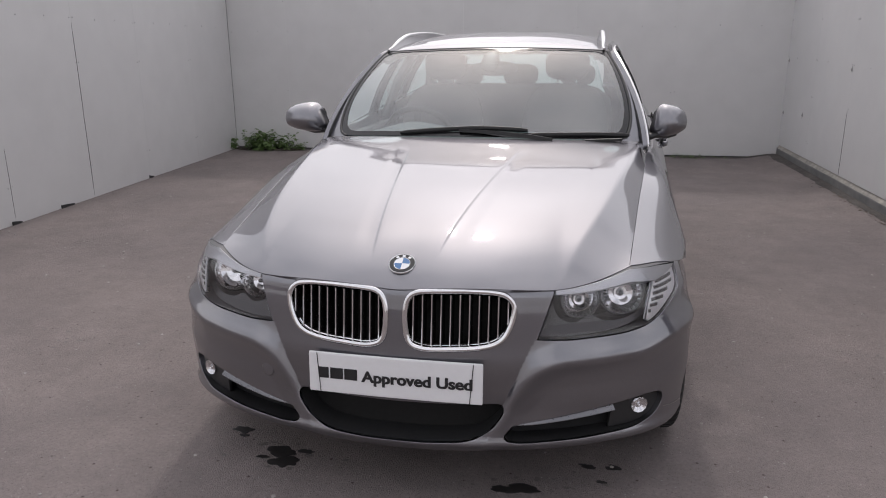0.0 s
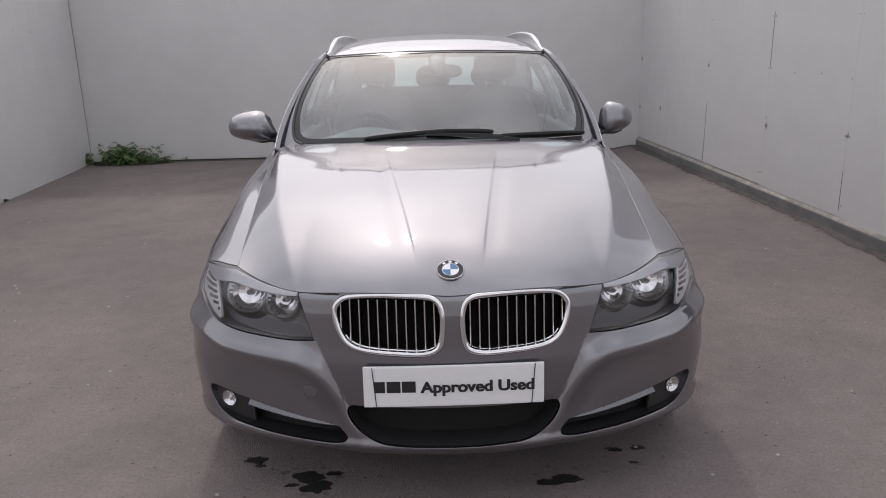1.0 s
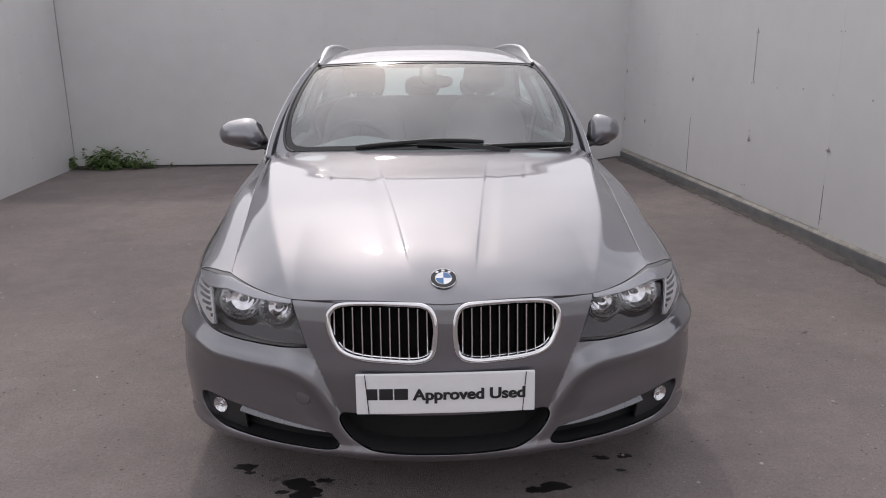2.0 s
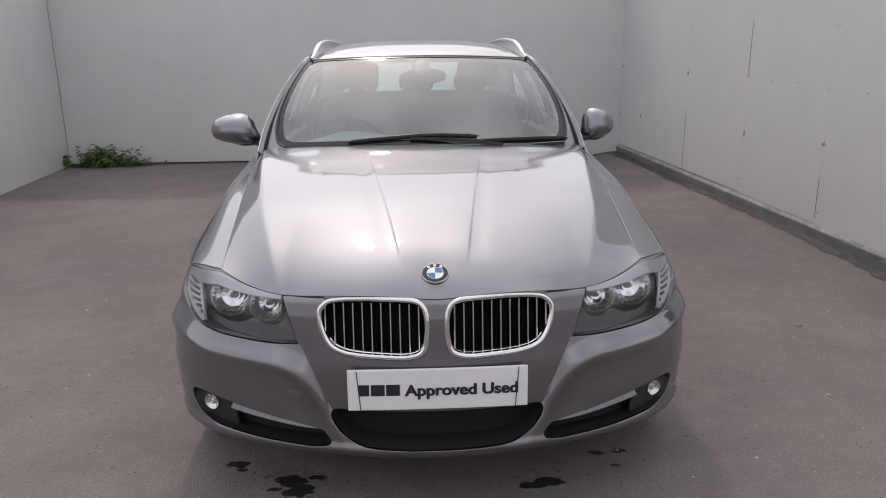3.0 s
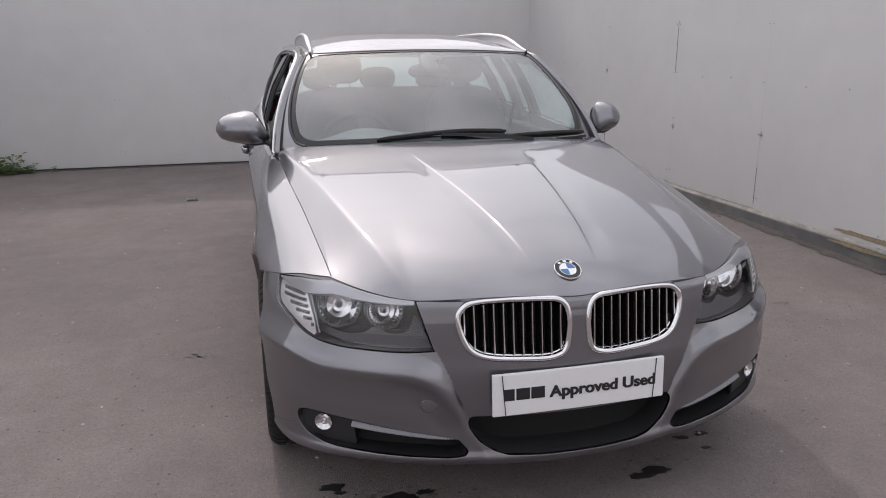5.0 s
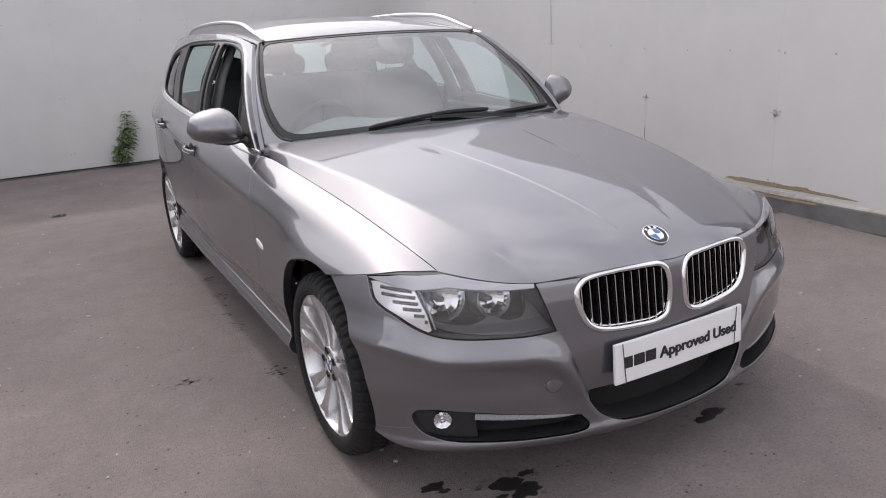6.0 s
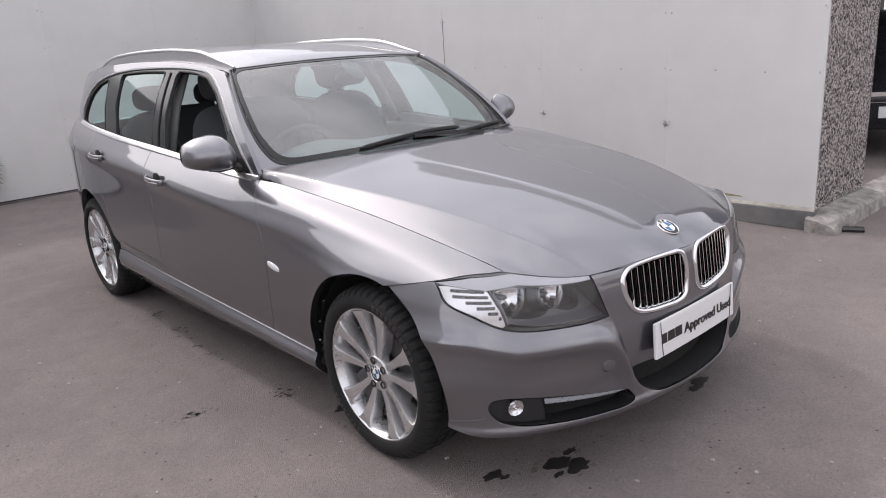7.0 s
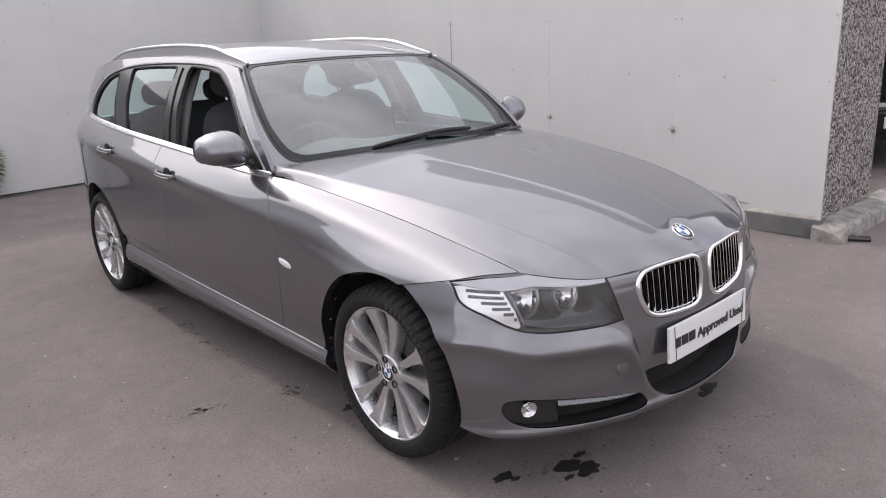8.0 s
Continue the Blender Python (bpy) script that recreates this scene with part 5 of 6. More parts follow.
for side in (1, -1):
    # pillar and cant rail in body colour, from the bonnet corner over the doors to the tail
    top_line = [(y, float(roof_edge(y)[0, 1]) - 0.004) for y in np.linspace(1.95, 3.97, 40)]
    tail_line = through_points([(3.97, top_line[-1][1]), (4.06, 1.26), (4.15, 1.16), (4.21, 1.093)], 5)
    body_belt = belt_line(4.21, 3.648, 12, 0.004)
    pillar = joined(through_points(screen_side, 6), top_line, tail_line, body_belt, frame_top[::-1], [(1.44, 0.930)])
    cpanel("roof_pillar", pillar, glasshouse_surface, M["paint"], side=side, du=0.03, dv=0.025, depth=0.02, gap=0.001)
    surround_frame = cpanel("window_frame", frame_outline, glasshouse_surface, M["gloss_black"], side=side, du=0.05, dv=0.04, depth=0.02, gap=0.001, lift=-0.004, holes=(win_front, win_rear, win_quarter), label="gloss black window frame and pillars")
    for name, loop in (("front_pane", win_front), ("rear_pane", win_rear), ("quarter_pane", win_quarter)):
        if side < 0 and name == "front_pane":
            continue  # the driver's window is wound down
        pane = cpp(name, shrunk(loop, -0.004), glasshouse_surface, M["side_glass"], parent=surround_frame, side=side, du=0.06, dv=0.05, depth=0.003, gap=0.0, lift=-0.012)
        pane.visible_shadow = False
    # rubber edge round each opening
    for loop in (win_front, win_rear, win_quarter):
        q = np.array(loop)
        p = glasshouse_surface(q[:, 0], q[:, 1])
        auto(part("window_rubber", sweep([(side * v[0], v[1], v[2]) for v in p], [(-0.004, -0.016), (0.004, -0.016), (0.004, -0.002), (0.0, -0.001), (-0.004, -0.002)], closed=True, up=(side, 0, 0.3)), M["plastic"], surround_frame), 50)
    # upright pillar trims and chrome lines
    for y0, y1, z0, z1 in ((2.352, 2.452, 0.992, 1.352),):
        bm = sweep([(side * float(glasshouse_surface(np.array([y]), np.array([z]))[0, 0]), y, z) for y, z in straight((2.372, 0.992), (2.462, 1.350), 8)], [(-0.004, -0.004), (0.004, -0.004), (0.003, 0.0015), (-0.003, 0.0015)], up=(side, 0, 0.3))
        part("pillar_joint", bm, M["matt"], surround_frame)
    q = np.array(belt_line(1.435, 3.648, 40, 0.004))
    p = glasshouse_surface(q[:, 0], q[:, 1])
    auto(part("belt_strip", sweep([(side * (v[0] + 0.002), v[1], v[2]) for v in p], handed([(-0.004, -0.013), (0.012, -0.013), (0.0135, -0.008), (0.004, 0.009), (-0.001, 0.012), (-0.006, 0.012)], side), up=(0, 0, 1)), M["bright_trim"], surround_frame, "bright belt strip"), 40)
    q = np.array(frame_top)
    p = glasshouse_surface(q[:, 0], q[:, 1])
    auto(part("frame_strip", sweep([(side * (v[0] + 0.001), v[1], v[2]) for v in p], [(-0.005, -0.004), (0.005, -0.004), (0.004, 0.004), (-0.004, 0.004)], up=(side, 0, 0.3)), M["satin"], surround_frame, "satin strip over the windows"), 40)
    # roof rail
    ys = np.linspace(1.935, 3.88, 60)
    e = roof_edge(ys)
    lift = 0.034 * smooth01((ys - 1.925) / 0.42) * smooth01((3.90 - ys) / 0.42)
    pts = [(side * (e[k, 0] - 0.026), ys[k], e[k, 1] + 0.014 + lift[k]) for k in range(60)]
    scale = [0.45 + 0.55 * min(1, k / 6, (59 - k) / 6) for k in range(60)]
    auto(cpart("roof_rail", sweep(pts, oval(0.0125, 0.0115, 14), scales=scale), M["satin"], "satin aluminium roof rail"), 60)
    for k0, k1 in ((0, 59),):
        bm = bmesh.new()
        for a in range(k0, k1):
            y0, y1 = ys[a], ys[a + 1]
            lo = [Vector((side * (e[j, 0] - 0.026), ys[j], e[j, 1] - 0.01)) for j in (a, a + 1)]
            hi = [Vector(pts[j]) for j in (a, a + 1)]
            for o in (-0.007, 0.007):
                bm.faces.new([bm.verts.new(v + Vector((o, 0, 0))) for v in (lo[0], lo[1], hi[1], hi[0])])
        part("rail_foot", bm, M["satin"], next(o for o in car.children if o.name.startswith("roof_rail") and o.data.vertices[0].co.x * side > 0))
    # door mirror: cap lofted from its outer end to the tail at the arm, glass, arm; the passenger's is turned in
    top = spline((0, 0.06, 0.2, 0.45, 0.66, 0.80, 0.90, 1.0), (0.006, 0.036, 0.058, 0.072, 0.074, 0.056, 0.012, -0.036))
    low = spline((0, 0.06, 0.2, 0.45, 0.7, 0.88, 1.0), (-0.012, -0.036, -0.054, -0.068, -0.074, -0.068, -0.050))
    nose_to = spline((0, 0.06, 0.2, 0.5, 0.75, 0.9, 1.0), (0.004, 0.040, 0.070, 0.092, 0.084, 0.052, 0.020))
    rear_to = spline((0, 0.06, 0.2, 0.7, 0.9, 1.0), (0.004, 0.030, 0.040, 0.042, 0.036, 0.018))
    stretch = 0.86 if side > 0 else 1.15
    spin = Matrix.Translation((side * 0.82, 1.59, 1.034)) @ Matrix.Rotation(radians(20 if side > 0 else 2), 4, "Z")
    bm = bmesh.new()
    rows = []
    for s in (0.0, 0.012, 0.03, 0.06, 0.1, 0.16, 0.24, 0.33, 0.43, 0.53, 0.63, 0.72, 0.80, 0.86, 0.91, 0.96, 1.0):
        hi, lo, fy_, ry_ = (float(f(s)[0]) for f in (top, low, nose_to, rear_to))
        row = []
        for k in range(32):
            c, q = math.cos(k * math.tau / 32), math.sin(k * math.tau / 32)
            p = 2.3 if c > 0 else 5.0
            y = -math.copysign(abs(c) ** (2 / p), c) * (fy_ if c > 0 else ry_)
            z = (hi + lo) / 2 + math.copysign(abs(q) ** (2 / p), q) * (hi - lo) / 2
            # the cap leans back towards its top
            row.append(bm.verts.new(spin @ Vector((side * (0.200 * stretch * (1 - s) - 0.024), y * stretch + 0.30 * max(0, z - 0.0) * (c > 0), z))))
        rows.append(row)
    for a, b in zip(rows, rows[1:]):
        for k in range(32):
            bm.faces.new((a[k - 1], a[k], b[k], b[k - 1]))
    bm.faces.new(rows[0])
    bm.faces.new(rows[-1])
    bmesh.ops.recalc_face_normals(bm, faces=bm.faces)
    mirror = auto(cpart("door_mirror", bm, M["paint"], "body-coloured door mirror on a black arm"), 60)
    for name, size, y, mat in (("mirror_rim", (0.084, 0.008, 0.060), 0.038, "plastic"), ("mirror_glass", (0.076, 0.006, 0.053), 0.043, "chrome")):
        bm = blob((side * (0.106 * stretch - 0.024), y * stretch, 0.0), (size[0] * stretch, size[1], size[2]), 3, (24, 10))
        bm.transform(spin)
        part(name, bm, M[mat], mirror, smooth=True)
    bm = sweep([spin @ Vector((side * 0.10, 0.0, -0.066)), spin @ Vector((side * 0.05, -0.005, -0.070)), spin @ Vector((side * -0.005, -0.005, -0.062)), (side * 0.79, 1.585, 0.962), (side * 0.752, 1.575, 0.952)], oval(0.034, 0.017, 12), up=(0, 0, 1), scales=[0.35, 0.75, 0.95, 1.1, 1.3])
    auto(part("mirror_arm", bm, M["plastic"], mirror), 60)
    tri = rounded([(1.482, 0.944), (1.640, 0.962), (1.695, 1.060), (1.694, 1.112)], 0.010, 3)
    cpp("mirror_corner", tri, glasshouse_surface, M["plastic"], parent=surround_frame, side=side, du=0.04, dv=0.04, depth=0.008, lift=0.006)

# wipers at rest along the windscreen's foot
def wiper(name, points, lift):
    ss = [screen_surface(np.array([a]), np.array([b]))[0] for a, b in points]
    pts = [tuple(v) for v in spline(range(len(ss)), ss)(np.linspace(0, len(ss) - 1, 18))]
    blade_line = [(x, y - 0.005, z + 0.009) for x, y, z in pts]
    w = auto(cpart(name, sweep(blade_line, [(-0.008, -0.009), (0.006, -0.009), (0.009, 0.002), (0.004, 0.012), (-0.005, 0.010)], up=(0, -0.4, 0.9), scales=[0.6] + [1] * 16 + [0.6]), M["plastic"], "black wiper"), 30)
    return w, pts


w1, p1 = wiper("wiper", [(-0.47, 0.022), (-0.2, 0.052), (0.06, 0.070), (0.34, 0.058)], 0.02)
auto(part("wiper_arm", sweep([(0.36, 1.262, 0.975), (0.26, 1.262, 0.990), (0.14, 1.268, 1.002), (0.0, 1.280, 1.008), (-0.06, 1.284, 1.009)], [(-0.008, -0.007), (0.008, -0.007), (0.008, 0.006), (-0.007, 0.007)], scales=[1.4, 1.3, 1.1, 1.0, 0.9]), M["plastic"], w1), 30)
w2, p2 = wiper("wiper", [(0.36, 0.018), (0.56, 0.028), (0.76, 0.036), (0.95, 0.038)], 0.02)
auto(part("wiper_arm", sweep([(0.50, 1.318, 0.967), (0.58, 1.330, 0.970), (0.66, 1.362, 0.970)], [(-0.007, -0.006), (0.007, -0.006), (0.008, 0.006), (-0.006, 0.008)]), M["plastic"], w2), 30)

# ---- tail: gate, rear screen, lamps, bumper ----
def tail_surface(a, z):
    w = np.interp(z, (0.2, 0.5, 0.95, 1.1, 1.36), (0.63, 0.66, 0.64, 0.58, 0.50))
    y = np.interp(z, (0.2, 0.35, 0.6, 0.95, 1.1, 1.33), (4.33, 4.395, 4.40, 4.37, 4.30, 3.99))
    return np.stack([a * w, y - 0.13 * np.abs(a) ** 3 * smooth01((1.36 - z) / 0.3), z], 1)


def tail(name, lo, hi, mat, label=""):
    return cpanel(name, joined(straight((-1, lo), (1, lo), 24), straight((1, hi), (-1, hi), 24)), tail_surface, mat, du=0.1, dv=0.06, depth=0.02, label=label)


tail("rear_bumper", 0.22, 0.62, M["paint"])
gate = tail("tailgate", 0.62, 1.02, M["paint"])
tail("rear_screen", 1.02, 1.33, M["side_glass"], "tinted rear screen").visible_shadow = False
tail("roof_spoiler", 1.33, 1.385, M["paint"])
for side in (1, -1):
    bm = blob((side * 0.58, 4.255, 0.865), (0.075, 0.06, 0.105), 4, (20, 12))
    on_car(part("tail_lamp", bm, M["red_lens"], car, "red tail lamp", True))

# ---- wheels: tyre with cut tread, ten-spoke rim, disc, cap ----
def spoke(angle):
    """One tapered spoke from the hub to the rim, hollowed towards the rim, outer face at +x."""
    bm = bmesh.new()
    rings = []
    for r, w, x, t in ((0.046, 0.0150, -0.006, 0.034), (0.062, 0.0128, -0.009, 0.036), (0.085, 0.0130, -0.010, 0.040), (0.115, 0.0150, -0.008, 0.044), (0.150, 0.0178, -0.003, 0.048), (0.185, 0.0208, 0.003, 0.052), (0.206, 0.0235, 0.007, 0.054), (0.221, 0.0285, 0.0095, 0.055), (0.2325, 0.0380, 0.0100, 0.055)):
        rings.append([bm.verts.new((x + dx, r, y)) for y, dx in ((-w * 1.10, -t), (-w, -0.008), (-w * 0.88, -0.0006), (-w * 0.72, 0.0006), (0, -0.0025 * (r > 0.1)), (w * 0.72, 0.0006), (w * 0.88, -0.0006), (w, -0.008), (w * 1.10, -t))])
    for a, b in zip(rings, rings[1:]):
        for j in range(8):
            bm.faces.new((a[j], a[j + 1], b[j + 1], b[j]))
        bm.faces.new((a[8], a[0], b[0], b[8]))
    bmesh.ops.recalc_face_normals(bm, faces=bm.faces)
    bm.transform(Matrix.Rotation(angle, 4, "X"))
    return bm


def make_wheel():
    """A wheel round the origin, outer face towards +x; the lip of the rim stands at x = 0.012."""
    n = 324
    profile = [(-0.185, 0.233), (-0.196, 0.246), (-0.202, 0.262), (-0.199, 0.290), (-0.190, 0.304), (-0.175, 0.3125), (-0.135, 0.3158), (-0.13, 0.309), (-0.122, 0.309), (-0.117, 0.3162), (-0.090, 0.3170), (-0.085, 0.310), (-0.077, 0.310), (-0.072, 0.3168), (-0.045, 0.3162), (-0.040, 0.309), (-0.032, 0.309), (-0.027, 0.3155), (-0.004, 0.3120), (0.010, 0.3045), (0.019, 0.292), (0.024, 0.276), (0.0255, 0.268), (0.0235, 0.256), (0.0185, 0.2465), (0.010, 0.2425), (0.0, 0.241), (-0.01, 0.232)]
    bm = bmesh.new()
    rings = []
    for k in range(n):
        c, s = math.cos(k * math.tau / n), math.sin(k * math.tau / n)
        row = []
        for a, r in profile:
            if (a > -0.030 or a < -0.132) and r > 0.288 and k % 6 < 2:
                r -= 0.009 if r > 0.30 else 0.004
            if -0.117 <= a <= -0.045 and (k + 2) % 6 == 0 and r > 0.312:
                r -= 0.006
            row.append(bm.verts.new((a, r * c, r * s)))
        rings.append(row)
    for k in range(n):
        for j in range(len(profile) - 1):
            bm.faces.new((rings[k][j], rings[k][j + 1], rings[(k + 1) % n][j + 1], rings[(k + 1) % n][j]))
    bmesh.ops.recalc_face_normals(bm, faces=bm.faces)
    wheel = new("wheel")
    auto(part("tyre", bm, M["rubber"], wheel, "black tyre with cut shoulder tread"), 24)
    # raised marks on the sidewall
    for start, count in ((0.3, 11), (3.5, 8)):
        for k in range(count):
            t = start + k * 0.085
            c, s = math.cos(t), math.sin(t)
            bm = box((0.0235, -0.0075, -0.0095), (0.0262, 0.0075, 0.0095), 0.001, 1)
            bm.transform(Matrix.Rotation(t, 4, "X") @ Matrix.Translation((0, 0.270, 0)) @ Matrix.Rotation(radians(90), 4, "X"))
            part("sidewall_mark", bm, M["plastic"], wheel)
    rim_profile = [(-0.18, 0.237), (-0.17, 0.225), (-0.12, 0.210), (-0.05, 0.218), (-0.02, 0.2255), (0.000, 0.2315), (0.004, 0.2345), (0.0095, 0.2355), (0.0125, 0.2390), (0.0125, 0.2420), (0.008, 0.2440), (0.000, 0.2435)]
    rim = auto(part("rim", revolve(rim_profile, 72, "x"), M["alloy"], wheel, "silver ten-spoke alloy rim"), 40)
    for k in range(10):
        auto(part("spoke", spoke(math.tau * (k + 0.5 + (0.09 if k % 2 else -0.09)) / 10 + 0.1), M["alloy"], rim), 42)
    hub_profile = [(-0.04, 0.066), (-0.010, 0.064), (-0.0055, 0.060), (-0.0045, 0.055), (-0.0055, 0.040), (-0.003, 0.0345), (-0.0065, 0.033), (-0.0065, 0.0005)]
    auto(part("hub", revolve(hub_profile, 40, "x"), M["alloy"], rim), 40)
    for k in range(5):
        a = math.tau * (k + 0.25) / 5
        bm = revolve([(0.0065, 0.0115), (-0.012, 0.0105), (-0.012, 0.0075), (-0.002, 0.007), (0.0, 0.0005)], 14, "x")
        bm.transform(Matrix.Translation((-0.0095, math.cos(a) * 0.049, math.sin(a) * 0.049)))
        auto(part("wheel_bolt", bm, M["bolt"], rim), 40)
        bm = revolve([(0.0, 0.0140), (0.0025, 0.0132), (0.0025, 0.0105), (-0.01, 0.010)], 16, "x")
        bm.transform(Matrix.Translation((-0.0025, math.cos(a) * 0.049, math.sin(a) * 0.049)))
        part("bolt_hole", bm, M["matt"], rim)
    cap = roundel((-0.005, 0, 0), (1, 0, 0), 0.0325, rim, 0.003)
    auto(part("brake_disc", revolve([(-0.055, 0.07), (-0.055, 0.145), (-0.062, 0.148), (-0.078, 0.148), (-0.078, 0.07)], 48, "x"), M["disc"], wheel, "grey steel brake disc"), 40)
    bm = box((-0.11, -0.19, -0.055), (-0.04, -0.10, 0.055), 0.012, 2)
    bm.transform(Matrix.Rotation(radians(25), 4, "X"))
    part("brake_caliper", bm, M["disc"], wheel)
    # matt black disc added: stands in for the arch's shade between the spokes
    part("wheel_back", revolve([(-0.082, 0.005), (-0.082, 0.212)], 40, "x"), M["matt"], wheel)
    return wheel


first_wheel = make_wheel()
wheels = [first_wheel]
spots = [(-1, AXLES[0], 12), (-1, AXLES[1], 47), (1, AXLES[0], 80), (1, AXLES[1], 25)]
for side, y, turn in spots[1:]:
    wheels.append(copy_thing(first_wheel, Matrix.Identity(4)))
for w, (side, y, turn) in zip(wheels, spots):
    w.parent = car
    w.matrix_parent_inverse = Matrix.Identity(4)
    w.matrix_basis = Matrix.Translation(Vector((side * 0.853, y, HUB_Z + 0.002)) - CAR_AT) @ Matrix.Rotation(0 if side > 0 else math.pi, 4, "Z") @ Matrix.Rotation(radians(turn), 4, "X")

# ---- cabin ----
tub = bmesh.new()
for lo, hi in (((-0.74, 1.15, 0.24), (0.74, 4.20, 0.28)), ((-0.80, 1.44, 0.28), (-0.72, 3.10, 0.93)), ((0.72, 1.44, 0.28), (0.80, 3.10, 0.93)), ((-0.72, 1.18, 0.28), (0.72, 1.24, 0.90)), ((-0.74, 3.45, 0.28), (0.74, 4.15, 0.62))):
    box(lo, hi, 0.01, 1, tub)
cpart("cabin_shell", tub, M["dash"], "dark grey cabin trim")
dash = bmesh.new()
pts = [(1.26, 0.915), (1.34, 0.945), (1.48, 0.972), (1.60, 0.975), (1.70, 0.955), (1.745, 0.90), (1.72, 0.80), (1.76, 0.62), (1.45, 0.45), (1.26, 0.45)]
cols = []
for x in np.linspace(-0.74, 0.74, 30):
    lump = 0.045 * math.exp(-((x + 0.36) / 0.17) ** 2) + 0.012 * math.exp(-(x / 0.16) ** 2)
    cols.append([dash.verts.new((x, y + (0.03 * math.exp(-((x + 0.36) / 0.2) ** 2) if 1.5 < y else 0), z + (lump if 1.46 < y < 1.75 and z > 0.85 else 0) - 0.03 * (x / 0.74) ** 2)) for y, z in pts])
for a, b in zip(cols, cols[1:]):
    for j in range(len(pts) - 1):
        dash.faces.new((a[j], a[j + 1], b[j + 1], b[j]))
bmesh.ops.recalc_face_normals(dash, faces=dash.faces)
cpart("dashboard", dash, M["dash"], "dark grey dashboard with instrument hood", True)
# steering wheel on the driver's side (x < 0)
turn = Matrix.Translation((-0.365, 1.80, 0.905)) @ Matrix.Rotation(radians(-66), 4, "X")
bm = sweep([(math.cos(t) * 0.183, math.sin(t) * 0.183, 0) for t in np.linspace(0, math.tau, 40, endpoint=False)], oval(0.016, 0.016, 10), closed=True)
bm.transform(turn)
wheel_rim = cpart("steering_wheel", bm, M["plastic"], "black leather steering wheel", True)
bm = blob((0, 0, -0.02), (0.085, 0.07, 0.035), 3, (18, 10))
for a in (0, math.pi, -math.pi / 2):
    sweep([(math.cos(a) * 0.06, math.sin(a) * 0.06, -0.02), (math.cos(a) * 0.18, math.sin(a) * 0.18, 0)], oval(0.02, 0.009, 8), bm=bm)
bm.transform(turn)
part("wheel_boss", bm, M["plastic"], wheel_rim, smooth=True)


def seat(x, y, name, width=0.50):
    bm = blob((x, y, 0.53), (width / 2, 0.27, 0.085), 4, (28, 14))
    s = cpart(name, bm, M["cloth"], "dark cloth car seat with headrest", True)
    bm = blob((0, 0, 0), (width / 2, 0.075, 0.33), 3.6, (30, 20))
    for v in bm.verts:
        k = (v.co.z + 0.33) / 0.66
        v.co.x *= 1.02 - 0.22 * max(0, k - 0.45) ** 1.2
        v.co.y -= 0.035 * (abs(v.co.x) / 0.25) ** 2
    bm.transform(Matrix.Translation((x, y + 0.285, 0.84)) @ Matrix.Rotation(radians(-14), 4, "X"))
    part("backrest", bm, M["cloth"], s, smooth=True)
    bm = blob((0, 0, 0), (0.128, 0.052, 0.088), 3.2, (24, 14))
    bm.transform(Matrix.Translation((x, y + 0.375, 1.272)) @ Matrix.Rotation(radians(-8), 4, "X"))
    part("headrest", bm, M["cloth"], s, smooth=True)
    for d in (-0.055, 0.055):
        part("headrest_post", sweep([(x + d, y + 0.365, 1.12), (x + d, y + 0.375, 1.23)], oval(0.006, 0.006, 8), up=(0, 1, 0)), M["chrome"], s, "chrome headrest post", True)
    return s


for x in (-0.365, 0.365):
    seat(x, 2.12, "front_seat")
bench = cpart("rear_bench", blob((0, 3.02, 0.53), (0.66, 0.26, 0.09), 5, (30, 12)), M["cloth"], "dark cloth rear bench with three headrests", True)
bm = blob((0, 0, 0), (0.65, 0.075, 0.31), 5, (34, 16))
bm.transform(Matrix.Translation((0, 3.31, 0.82)) @ Matrix.Rotation(radians(-16), 4, "X"))
part("backrest", bm, M["cloth"], bench, smooth=True)
for x in (-0.40, 0, 0.40):
    part("headrest", blob((x, 3.40, 1.185), (0.125, 0.05, 0.075), 3, (22, 12)), M["cloth"], bench, smooth=True)
# inner mirror with its stalk
bm = blob((0.022, 1.856, 1.266), (0.115, 0.022, 0.036), 2.8, (24, 12))
for v in bm.verts:
    v.co.y += (v.co.x) * 0.22
inner_mirror = cpart("inner_mirror", bm, M["plastic"], "black rear-view mirror", True)
bm = blob((0, 0, 0), (0.045, 0.085, 0.020), 2.4, (18, 12))
bm.transform(Matrix.Translation((0.005, 1.802, 1.304)) @ Matrix.Rotation(radians(32), 4, "X"))
part("mirror_foot", bm, M["plastic"], inner_mirror, smooth=True)
